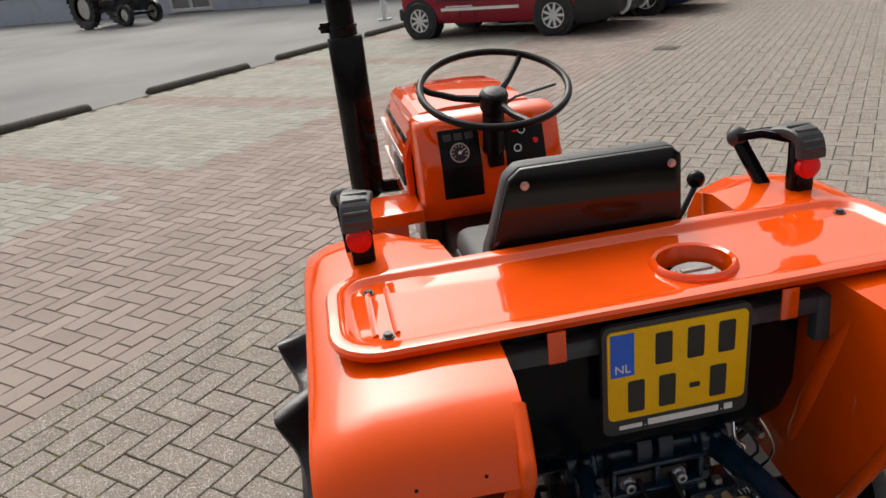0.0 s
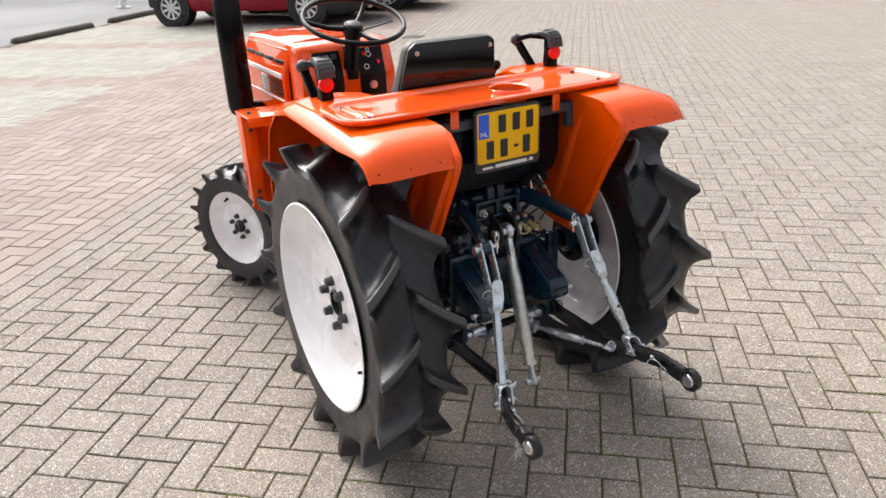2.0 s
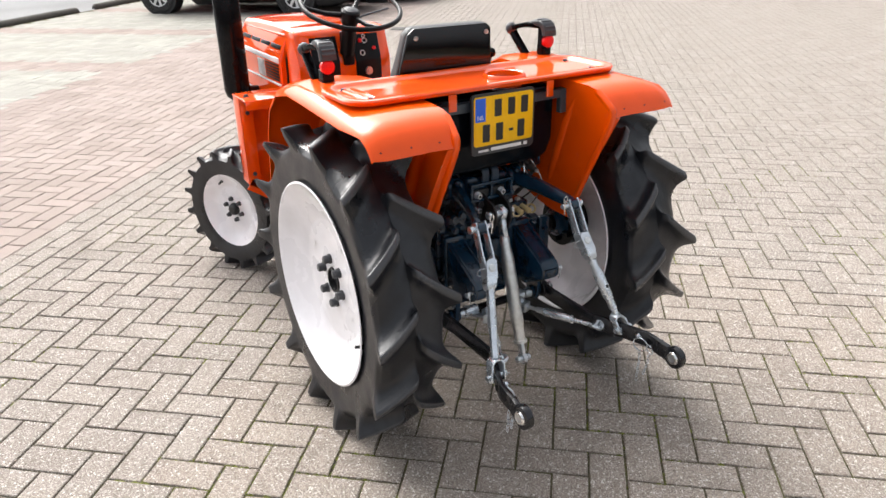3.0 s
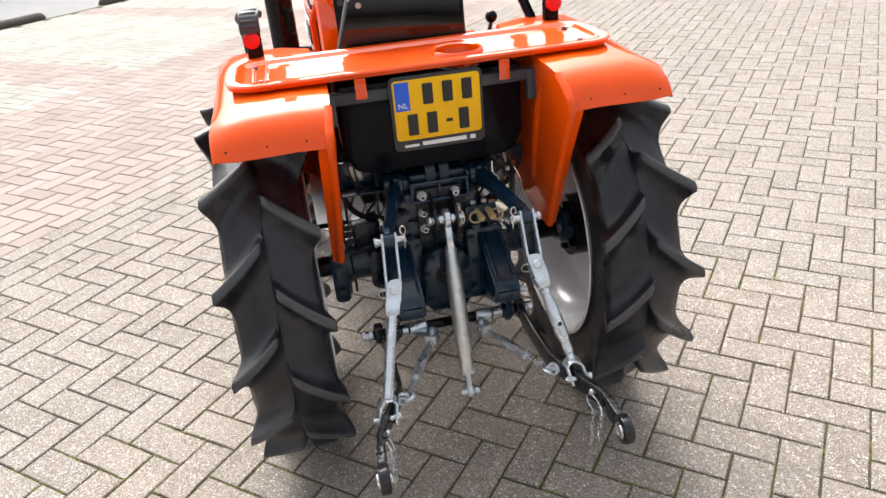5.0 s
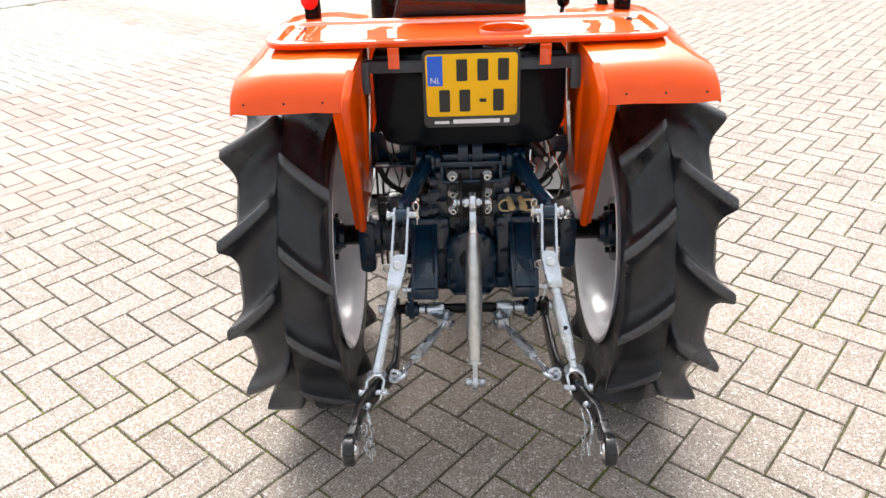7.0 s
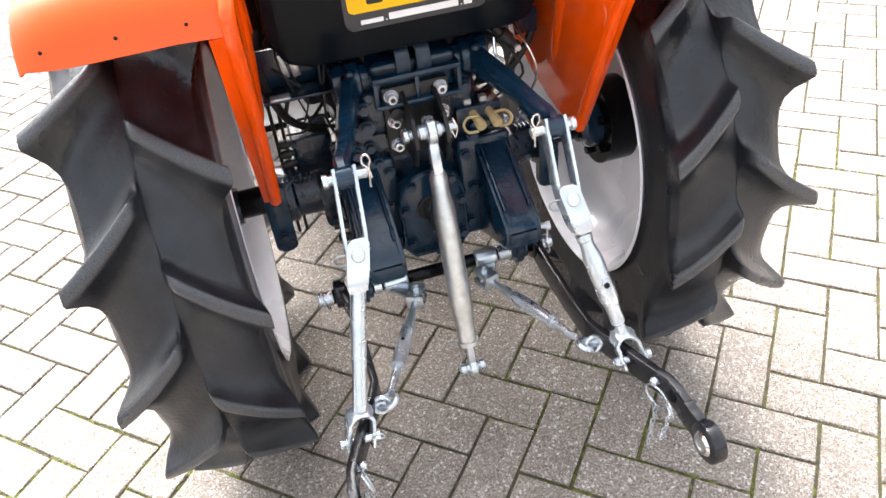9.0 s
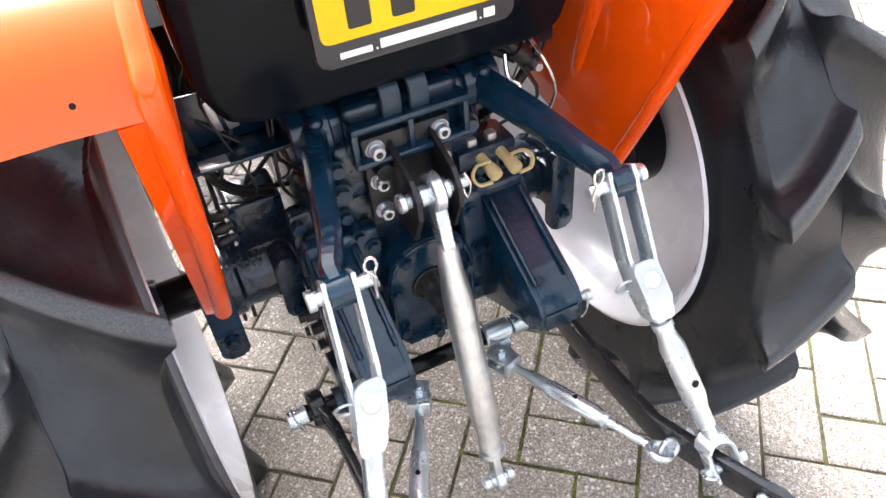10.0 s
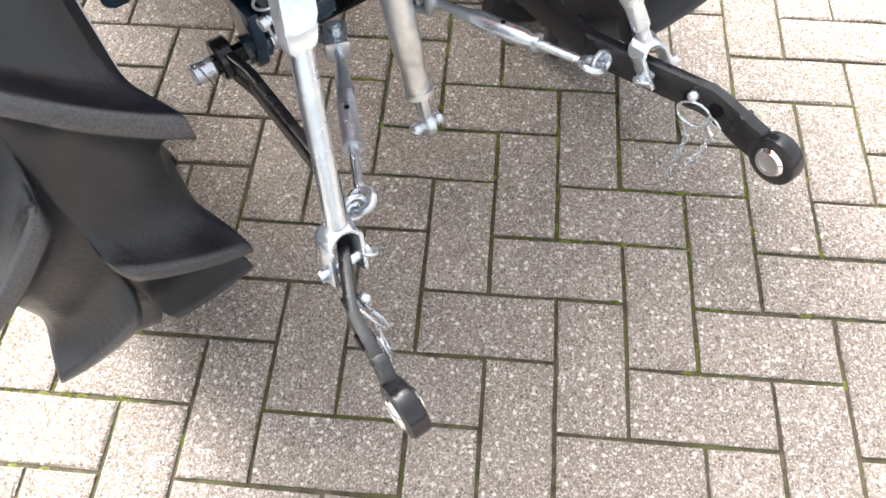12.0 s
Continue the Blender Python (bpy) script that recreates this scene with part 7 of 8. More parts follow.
# ---- vehicles ----
def vehicle_wheel(parent, x, y, r, w, side, spokes=9, rim_material=None):
    rim_material = rim_material or SILVER
    bm = bmesh.new()
    hw = w / 2
    lathe(bm, [(-hw, r * 0.62), (-hw, r * 0.92), (-hw * 0.75, r), (hw * 0.75, r), (hw, r * 0.92), (hw, r * 0.62), (-hw, r * 0.62)], 36)
    bmesh.ops.rotate(bm, cent=(0, 0, 0), matrix=Matrix.Rotation(radians(90), 3, "Z"), verts=bm.verts)
    wh = part("wheel", bm, RUBBER, parent, "black tyre on an alloy wheel", loc=(x, y, r))
    bm = bmesh.new()
    yo = side * hw * 0.8
    ring(bm, (0, yo, 0), (0, 1, 0), r * 0.62, 0.02, 28, 6)
    for k in range(spokes):
        t = 2 * math.pi * k / spokes
        bar(bm, [(0.04 * math.cos(t), yo, 0.04 * math.sin(t)), (r * 0.62 * math.cos(t), yo, r * 0.62 * math.sin(t))], 0.045, 0.02, (0, 1, 0))
    cyl(bm, (0, yo - 0.02, 0), (0, yo + 0.02, 0), 0.06, seg=16)
    part("rim", bm, rim_material, wh, "bright alloy rim")
    bm = bmesh.new()
    cyl(bm, (0, yo - side * 0.05, 0), (0, yo - side * 0.04, 0), r * 0.6, seg=24)
    part("brake_disc", bm, DARK, wh)
    return wh


def at_station(st, x):
    for a, b in zip(st, st[1:]):
        if a[0] <= x <= b[0]:
            f = (x - a[0]) / (b[0] - a[0])
            return [p + (q - p) * f for p, q in zip(a, b)]
    return list(st[-1] if x > st[-1][0] else st[0])


def finer(st, n=4):
    """Smooths the stations of a body."""
    out = []
    for i in range(len(st) - 1):
        a, b, c, d = st[max(i - 1, 0)], st[i], st[i + 1], st[min(i + 2, len(st) - 1)]
        for k in range(n):
            t = k / n
            row = [0.5 * (2 * q + (r - p) * t + (2 * p - 5 * q + 4 * r - w) * t * t + (3 * q - p - 3 * r + w) * t ** 3) for p, q, r, w in zip(a, b, c, d)]
            row[0] = b[0] + (c[0] - b[0]) * t
            out.append(row)
    return out + [list(st[-1])]


def body_half(s):
    """Half a cross-section from sill to the middle of the roof: (y, z)."""
    x, zs, zb, zt, wb, wt = s
    wm = wb * 0.35 + wt * 0.65 + 0.02
    return [(wb - 0.07, zs), (wb - 0.015, zs + 0.06), (wb + 0.008, zs + (zb - zs) * 0.35), (wb + 0.014, zs + (zb - zs) * 0.68), (wb + 0.004, zb - 0.03), (wb - 0.008, zb), (wm, zb + (zt - zb) * 0.62),
            (wt + 0.01, zt - 0.05), (wt - 0.03, zt - 0.014), (wt - 0.1, zt + 0.002), (wt * 0.45, zt + 0.016), (0.0, zt + 0.02)]


def side_at(s, f):
    """The body's side between belt (0) and roof edge (1)."""
    h = body_half(s)[5:8]
    if f < 0.62:
        g = f / 0.62
        return h[0][0] + (h[1][0] - h[0][0]) * g, h[0][1] + (h[1][1] - h[0][1]) * g
    g = (f - 0.62) / 0.38
    return h[1][0] + (h[2][0] - h[1][0]) * g, h[1][1] + (h[2][1] - h[1][1]) * g


def sheet(bm, grid, move):
    """A thin curved pane over a grid of points."""
    rows = [[bm.verts.new(p) for p in r] for r in grid]
    low = [[bm.verts.new(p - move) for p in r] for r in grid]
    for g in (rows, low):
        for a, b in zip(g, g[1:]):
            for k in range(len(a) - 1):
                bm.faces.new((a[k], a[k + 1], b[k + 1], b[k]))
    for k in range(len(rows) - 1):
        bm.faces.new((rows[k][0], rows[k + 1][0], low[k + 1][0], low[k][0]))
        bm.faces.new((rows[k][-1], rows[k + 1][-1], low[k + 1][-1], low[k][-1]))
    for k in range(len(rows[0]) - 1):
        bm.faces.new((rows[0][k], rows[0][k + 1], low[0][k + 1], low[0][k]))
        bm.faces.new((rows[-1][k], rows[-1][k + 1], low[-1][k + 1], low[-1][k]))


def vehicle(name, label, category, u, v, turn, stations, paint, wheels, wheel_r, side_windows, screens, group="", spokes=9):
    """A car from stations (x, sill, belt, top, half width at belt, half width at top), nose along +x."""
    car = yard_thing(name, label, category, u, v, group, turn)
    st = finer(stations)
    bm = bmesh.new()
    rows = []
    for s in st:
        half = body_half(s)
        ringp = [(-y, z) for y, z in half] + [(y, z) for y, z in reversed(half[:-1])]
        rows.append([bm.verts.new((s[0], y, z)) for y, z in ringp])
    for a, b in zip(rows, rows[1:]):
        for k in range(len(a)):
            bm.faces.new((a[k], a[(k + 1) % len(a)], b[(k + 1) % len(a)], b[k]))
    bm.faces.new(rows[0])
    bm.faces.new(rows[-1][::-1])
    body = part("body", bm, paint, car, smooth=40)
    for x in wheels:
        for side in (-1, 1):
            s = at_station(st, x)
            bm = bmesh.new()
            cyl(bm, (x, side * (s[4] - 0.25), wheel_r * 1.02), (x, side * (s[4] + 0.02), wheel_r * 1.02), wheel_r * 1.13, seg=36)
            part("wheel_arch", bm, BUMPER, body)
            vehicle_wheel(car, x, side * (s[4] - 0.068), wheel_r, 0.2, side, spokes)
    for win in side_windows:
        for side in (-1, 1):
            bm = bmesh.new()
            grid = []
            for (xa, la, ha), (xb, lb, hb) in zip(win, win[1:]):
                for k in range(4):
                    t = k / 4
                    grid.append((xa + (xb - xa) * t, la + (lb - la) * t, ha + (hb - ha) * t))
            grid.append(win[-1])
            pts = []
            for x, lo, hi in grid:
                s = at_station(st, x)
                col = []
                for q in range(6):
                    y, z = side_at(s, lo + (hi - lo) * q / 5)
                    col.append(Vector((x, side * (y + 0.014), z)))
                pts.append(col)
            sheet(bm, pts, Vector((0, side * 0.02, 0)))
            part("side_window", bm, CARGLASS, car, "dark tinted side window", smooth=30)
    for x0, x1 in screens:
        bm = bmesh.new()
        pts = []
        for k in range(9):
            x = x0 + (x1 - x0) * k / 8
            s = at_station(st, x)
            top = body_half(s)[8:]
            prof = [(-y, z) for y, z in top] + [(y, z) for y, z in reversed(top[:-1])]
            pts.append([Vector((x + 0.008, y * 0.97, z + 0.014)) for y, z in prof])
        sheet(bm, pts, Vector((0.0, 0, 0.03)))
        part("windscreen", bm, CARGLASS, car, "sloping windscreen", smooth=30)
    nose = st[-1][0]
    for side in (-1, 1):
        # headlight wrapped round the corner
        bm = bmesh.new()
        pts = []
        for k in range(7):
            x = nose - 0.3 + 0.28 * k / 6
            s = at_station(st, x)
            col = []
            for q in range(5):
                g = q / 4
                z = s[2] + 0.02 - (0.05 + 0.11 * k / 6) * g
                col.append(Vector((x + 0.012, side * (s[4] + 0.03 - 0.015 * abs(g - 0.4)), z)))
            pts.append(col)
        sheet(bm, pts, Vector((0, side * 0.03, 0)))
        part("headlight", bm, LAMP, car, "clear glass headlight", smooth=30)
        bm = bmesh.new()
        sm = at_station(st, screens[0][1] - 0.35)
        box(bm, screens[0][1] - 0.52, screens[0][1] - 0.36, side * (sm[4] + 0.08) - 0.1, side * (sm[4] + 0.08) + 0.1, sm[2] + 0.02, sm[2] + 0.22, 0.05, 3)
        part("door_mirror", bm, BUMPER if paint != CARNAVY else CARNAVY, car, "door mirror")
        for xx in (wheels[0] + 1.0, wheels[0] + 1.3):
            q = at_station(st, xx)
            bm = bmesh.new()
            box(bm, xx - 0.08, xx + 0.08, side * (q[4] + 0.02) - 0.015, side * (q[4] + 0.02) + 0.015, q[2] - 0.16, q[2] - 0.125, 0.008)
            part("door_handle", bm, BUMPER if paint == CARRED else paint, car)
            bm = bmesh.new()
            box(bm, xx - 0.125, xx - 0.117, side * (q[4] + 0.008) - 0.011, side * (q[4] + 0.008) + 0.011, q[1] + 0.1, q[2] - 0.02)
            part("door_seam", bm, BUMPER, car)
    # bumper: the lower nose in its own skin
    bm = bmesh.new()
    x0 = wheels[1] + wheel_r * 1.12
    black = paint in (CARRED, BURGUNDY)
    share = 0.62 if black else 0.3
    rows = []
    for k in range(9):
        x = x0 + (nose - x0) * k / 8
        s = at_station(st, x)
        h = s[1] + (s[2] - s[1]) * share
        w = s[4] + 0.028
        prof = [(w - 0.08, s[1] - 0.1), (w - 0.01, s[1]), (w, (s[1] + h) / 2), (w - 0.005, h), (w - 0.05, h + 0.012)]
        ringp = [(-y, z) for y, z in prof] + [(y, z) for y, z in reversed(prof)]
        rows.append([bm.verts.new((x + (0.03 if k == 8 else 0), y, z)) for y, z in ringp])
    last = [bm.verts.new((nose + 0.07, v.co.y * 0.8, v.co.z)) for v in rows[-1]]
    rows.append(last)
    for a, b in zip(rows, rows[1:]):
        for k in range(len(a)):
            bm.faces.new((a[k], a[(k + 1) % len(a)], b[(k + 1) % len(a)], b[k]))
    bm.faces.new(rows[0])
    bm.faces.new(rows[-1][::-1])
    part("front_bumper", bm, BUMPER if black else paint, car, "front bumper", smooth=40)
    bm = bmesh.new()
    s = at_station(st, nose)
    box(bm, nose - 0.02, nose + 0.03, -s[4] * 0.55, s[4] * 0.55, s[2] - 0.11, s[2] - 0.0, 0.012)
    part("grille", bm, BUMPER, car, "black grille")
    bm = bmesh.new()
    box(bm, -0.06, 0.2, -st[5][4] + 0.02, st[5][4] - 0.02, 0.32, 0.55, 0.05, 3)
    part("rear_bumper", bm, BUMPER, car)
    return car


VAN = [(0.0, 0.5, 1.0, 1.5, 0.80, 0.66), (0.07, 0.35, 1.05, 1.66, 0.86, 0.70), (0.4, 0.27, 1.06, 1.73, 0.885, 0.73), (1.3, 0.25, 1.06, 1.76, 0.89, 0.74), (2.0, 0.25, 1.06, 1.73, 0.89, 0.73),
       (2.3, 0.25, 1.05, 1.66, 0.89, 0.71), (2.62, 0.25, 1.04, 1.42, 0.89, 0.69), (2.98, 0.25, 1.02, 1.14, 0.885, 0.66), (3.4, 0.26, 0.98, 1.08, 0.88, 0.68), (3.75, 0.28, 0.93, 1.02, 0.865, 0.67), (3.95, 0.32, 0.87, 0.95, 0.83, 0.64), (4.04, 0.36, 0.76, 0.86, 0.76, 0.58), (4.07, 0.4, 0.7, 0.78, 0.72, 0.54)]
van = vehicle("red_delivery_van", "dark red small delivery van with bull bar parked in a bay", "van", -7.55, 11.69, -4, VAN, CARRED, (0.45, 3.12), 0.325,
              [[(1.76, 0.06, 0.86), (2.3, 0.06, 0.88), (2.52, 0.06, 0.78), (2.68, 0.06, 0.62)], [(2.74, 0.1, 0.6), (2.92, 0.1, 0.22)]], [(2.3, 2.96)])
bm = bmesh.new()
box(bm, 0.95, 1.32, -0.915, -0.88, 1.12, 1.50, 0.004)
part("window_poster", bm, POSTER, van, "pale printed poster on the van side")
bm = bmesh.new()
box(bm, 0.85, 2.75, -0.922, -0.88, 0.62, 0.70, 0.01)
part("side_moulding", bm, BURGUNDY, van, "darker red side moulding")
for x0, x1, z in ((0.95, 2.5, 0.47), (1.05, 1.6, 0.53), (2.05, 2.4, 0.9), (2.1, 2.35, 0.86)):
    bm = bmesh.new()
    box(bm, x0, x1, -0.918, -0.88, z, z + (0.05 if z < 0.5 else 0.022), 0.002)
    part("lettering_bar", bm, WHITE, van)
bm = bmesh.new()
for y in (-0.42, 0.42):
    tube(bm, curve([(4.08, y, 0.26), (4.2, y, 0.36), (4.24, y, 0.66), (4.14, y, 0.8)], 4), 0.03, 10)
tube(bm, [(4.235, -0.44, 0.68), (4.235, 0.44, 0.68)], 0.03, 10)
tube(bm, [(4.215, -0.44, 0.46), (4.215, 0.44, 0.46)], 0.025, 10)
part("bull_bar", bm, FRAMEWHITE, van, "bright polished tubular bull bar")
bm = bmesh.new()
box(bm, 0.0, 0.05, -0.84, -0.74, 0.85, 1.15, 0.02)
part("tail_light", bm, REDLENS, van, "red tail light")

ESTATE = [(0.0, 0.5, 0.9, 1.0, 0.78, 0.55), (0.15, 0.35, 0.95, 1.3, 0.86, 0.58), (0.6, 0.25, 0.98, 1.44, 0.9, 0.62), (1.6, 0.22, 0.98, 1.48, 0.91, 0.64), (2.4, 0.22, 0.97, 1.42, 0.91, 0.63),
          (2.75, 0.22, 0.95, 1.26, 0.91, 0.62), (3.2, 0.22, 0.93, 1.0, 0.9, 0.6), (3.8, 0.24, 0.88, 0.95, 0.88, 0.62), (4.15, 0.28, 0.8, 0.87, 0.84, 0.6), (4.3, 0.32, 0.7, 0.78, 0.74, 0.54), (4.35, 0.36, 0.62, 0.7, 0.66, 0.48)]
vehicle("navy_estate_car", "glossy navy blue estate car parked beside the van", "car", -7.1, 13.62, 0, ESTATE, CARNAVY, (0.75, 3.5), 0.325,
        [[(0.5, 0.1, 0.3), (0.8, 0.08, 0.85), (1.25, 0.08, 0.87)], [(1.3, 0.08, 0.87), (2.1, 0.06, 0.88)], [(2.15, 0.06, 0.88), (2.5, 0.06, 0.86), (2.95, 0.06, 0.3)]], [(2.42, 3.18)], spokes=5)
BIGVAN = [(x * 1.12, zs * 1.08, zb * 1.08, zt * 1.09, wb * 1.08, wt * 1.12) for x, zs, zb, zt, wb, wt in VAN]
wv = vehicle("white_panel_van", "white panel van with faint blue lettering", "van", -8.0, 15.9, 0, BIGVAN, CARWHITE, (0.6, 3.6), 0.33,
             [[(1.98, 0.06, 0.86), (2.6, 0.06, 0.86), (2.8, 0.06, 0.72), (3.15, 0.08, 0.25)]], [(2.6, 3.3)])
for k in range(4):
    bm = bmesh.new()
    box(bm, 0.75 + 0.22 * k, 0.92 + 0.22 * k, -0.99, -0.95, 1.42, 1.5, 0.002)
    part("lettering_bar", bm, STEELGREY, wv)

# cars across the lane, noses towards it
HATCH = [(0.0, 0.5, 0.85, 1.0, 0.74, 0.55), (0.15, 0.35, 0.92, 1.32, 0.82, 0.58), (0.8, 0.22, 0.94, 1.47, 0.86, 0.62), (1.7, 0.22, 0.94, 1.46, 0.86, 0.62), (2.2, 0.22, 0.93, 1.3, 0.86, 0.6), (2.8, 0.22, 0.9, 0.98, 0.85, 0.58),
         (3.3, 0.24, 0.84, 0.9, 0.83, 0.58), (3.65, 0.28, 0.74, 0.81, 0.78, 0.54), (3.82, 0.32, 0.64, 0.72, 0.68, 0.46), (3.86, 0.36, 0.57, 0.65, 0.6, 0.4)]
rc = vehicle("red_hatchback", "bright red hatchback with yellow front plate", "car", 6.95, 16.05, 180, HATCH, CARBRIGHT, (0.6, 3.05), 0.31,
             [[(0.4, 0.1, 0.5), (0.7, 0.08, 0.84), (1.2, 0.08, 0.87)], [(1.25, 0.08, 0.87), (1.9, 0.08, 0.86), (2.5, 0.08, 0.3)]], [(1.75, 2.75)], spokes=7)
bm = bmesh.new()
box(bm, 3.88, 3.93, -0.26, 0.26, 0.42, 0.54, 0.004)
part("front_plate", bm, YELLOW, rc, "yellow front plate")
JEEP = [(0.0, 0.6, 1.0, 1.6, 0.8, 0.66), (0.1, 0.45, 1.02, 1.68, 0.84, 0.7), (1.8, 0.4, 1.02, 1.7, 0.85, 0.7), (2.2, 0.4, 1.0, 1.62, 0.85, 0.68), (2.5, 0.4, 0.98, 1.05, 0.85, 0.66), (3.6, 0.42, 0.92, 0.99, 0.8, 0.62), (3.95, 0.5, 0.8, 0.9, 0.76, 0.58), (4.0, 0.55, 0.75, 0.85, 0.7, 0.5)]
jp = vehicle("burgundy_offroad_car", "burgundy four-wheel drive car with silver arches and bull bar", "car", 6.35, 18.75, 180, JEEP, BURGUNDY, (0.75, 3.2), 0.39,
             [[(0.3, 0.06, 0.86), (1.2, 0.06, 0.88)], [(1.3, 0.06, 0.88), (2.15, 0.06, 0.86), (2.35, 0.06, 0.5)]], [(2.22, 2.5)])
for side in (-1, 1):
    for x in (0.75, 3.2):
        bm = bmesh.new()
        tube(bm, [(x + 0.5 * math.cos(t), side * 0.86, 0.4 + 0.5 * math.sin(t)) for t in [math.pi * k / 10 for k in range(11)]], 0.055, 8)
        part("wheel_arch_flare", bm, SILVER, jp, "silver wheel arch flare")
bm = bmesh.new()
for y in (-0.35, 0.35):
    tube(bm, curve([(4.0, y, 0.45), (4.18, y, 0.5), (4.2, y, 0.9), (4.1, y, 1.02)], 4), 0.035, 10)
tube(bm, [(4.2, -0.4, 0.9), (4.2, 0.4, 0.9)], 0.035, 10)
box(bm, 3.95, 4.15, -0.8, 0.8, 0.45, 0.62, 0.04)
part("bull_bar", bm, FRAMEWHITE, jp, "pale silver tubular bull bar")


def old_tractor(label, u, v, turn, paint, nose, rims, cab=None, size=1.0, stack_pipe=True, axle=2.2, lift=0.0):
    t = yard_thing("vintage_tractor", label, "tractor", u, v, "parked tractors", turn)
    k = size
    bm = bmesh.new()
    rows = []
    for x, w, zt, zb in ((0.9, 0.22, 1.25, 1.0), (1.6, 0.22, 1.22, 0.99), (2.35, 0.2, 1.14, 0.95), (2.5, 0.16, 1.08, 0.93)):
        c = [(-w, zb), (-w - 0.01, zt - 0.12), (-w * 0.75, zt - 0.02), (0, zt), (w * 0.75, zt - 0.02), (w + 0.01, zt - 0.12), (w, zb)]
        rows.append([bm.verts.new((x * k, y * k, z * k)) for y, z in c])
    for a, b in zip(rows, rows[1:]):
        for j in range(len(a)):
            bm.faces.new((a[j], a[(j + 1) % len(a)], b[(j + 1) % len(a)], b[j]))
    bm.faces.new(rows[0])
    bm.faces.new(rows[-1][::-1])
    part("bonnet", bm, paint, t, smooth=45)
    bm = bmesh.new()
    box(bm, 2.45 * k, 2.62 * k, -0.2 * k, 0.2 * k, 0.62 * k, 1.1 * k, 0.04, 3)
    for j in range(5):
        box(bm, 2.6 * k, 2.64 * k, -0.16 * k, 0.16 * k, (0.68 + 0.075 * j) * k, (0.71 + 0.075 * j) * k)
    part("grille", bm, nose, t, "painted grille cowl")
    bm = bmesh.new()
    box(bm, 0.1 * k, 2.5 * k, -0.16 * k, 0.16 * k, 0.45 * k, 0.85 * k, 0.04, 3)
    box(bm, 1.2 * k, 1.9 * k, -0.24 * k, 0.24 * k, 0.55 * k, 0.8 * k, 0.03)
    cyl(bm, (0.35 * k, -0.6 * k, 0.62 * k), (0.35 * k, 0.6 * k, 0.62 * k), 0.1 * k)
    cyl(bm, (axle * k, -0.55 * k, 0.36 * k), (axle * k, 0.55 * k, 0.36 * k), 0.05 * k)
    part("chassis", bm, DARK, t, "dark engine and gearbox")
    for sx, px, pr, ph in ((-1, 1.35, 0.09, 0.92), (-1, 1.75, 0.07, 0.95), (1, 1.5, 0.08, 0.9), (-1, 2.05, 0.1, 0.9)):
        bm = bmesh.new()
        stack(bm, (px * k, sx * 0.19 * k, 0.72 * k), (px * k, sx * 0.19 * k, ph * k), [(0, pr * k), (0.6, pr * k), (0.65, pr * 0.7 * k), (1, pr * 0.6 * k)], 14)
        part("engine_fitting", bm, paint, t)
    for side in (-1, 1):
        for x, r, w, yy in ((0.35, 0.66, 0.3, 0.66), (axle, 0.36, 0.17, 0.58)):
            bm = bmesh.new()
            hw = w / 2
            lathe(bm, [(-hw * 0.8 * k, r * 0.58 * k), (-hw * k, r * 0.8 * k), (-hw * 0.8 * k, r * 0.96 * k), (hw * 0.8 * k, r * 0.96 * k), (hw * k, r * 0.8 * k), (hw * 0.8 * k, r * 0.58 * k)], 40)
            if r > 0.5:
                for j in range(20):
                    a = 2 * math.pi * j / 20
                    for s in (-1, 1):
                        a2 = a + (0.16 if s > 0 else 0)
                        bar(bm, [(0, -r * 0.97 * k * math.cos(a2), r * 0.97 * k * math.sin(a2)), (s * hw * k, -r * 0.95 * k * math.cos(a2 - 0.2), r * 0.95 * k * math.sin(a2 - 0.2))], 0.04 * k, 0.05 * k, (0, -math.cos(a2), math.sin(a2)))
            bmesh.ops.rotate(bm, cent=(0, 0, 0), matrix=Matrix.Rotation(radians(90), 3, "Z"), verts=bm.verts)
            w_ob = part("wheel", bm, RUBBER, t, "black tractor tyre", loc=(x * k, side * yy * k, r * k))
            bm = bmesh.new()
            lathe(bm, [(-hw * 0.7 * k, r * 0.6 * k), (hw * 0.2 * k, r * 0.5 * k), (hw * 0.3 * k, r * 0.2 * k), (hw * 0.5 * k, 0.001)], 28)
            bmesh.ops.rotate(bm, cent=(0, 0, 0), matrix=Matrix.Rotation(radians(90 * side), 3, "Z"), verts=bm.verts)
            part("rim", bm, rims, w_ob, "painted rim")
        bm = bmesh.new()
        run = [(0.35 + 0.75 * math.cos(a), 0, 0.66 + 0.75 * math.sin(a)) for a in [radians(q) for q in range(15, 166, 15)]]
        bar(bm, [(x * k, side * 0.62 * k, z * k) for x, y, z in run], 0.34 * k, 0.02, (0, 0, 1))
        part("mudguard", bm, paint, t)
    bm = bmesh.new()
    box(bm, 0.35 * k, 0.7 * k, -0.22 * k, 0.22 * k, 1.0 * k, 1.08 * k, 0.03)
    box(bm, 0.32 * k, 0.4 * k, -0.22 * k, 0.22 * k, 1.05 * k, 1.35 * k, 0.03)
    part("seat", bm, VINYL, t)
    bm = bmesh.new()
    ring(bm, (0.98 * k, 0, 1.4 * k), (-0.5, 0, 0.9), 0.2 * k, 0.015, 28)
    cyl(bm, (1.15 * k, 0, 1.15 * k), (0.98 * k, 0, 1.39 * k), 0.02)
    part("steering_wheel", bm, BLACK, t)
    if stack_pipe:
        bm = bmesh.new()
        cyl(bm, (1.75 * k, 0.12 * k, 1.15 * k), (1.75 * k, 0.12 * k, 1.95 * k), 0.035 * k)
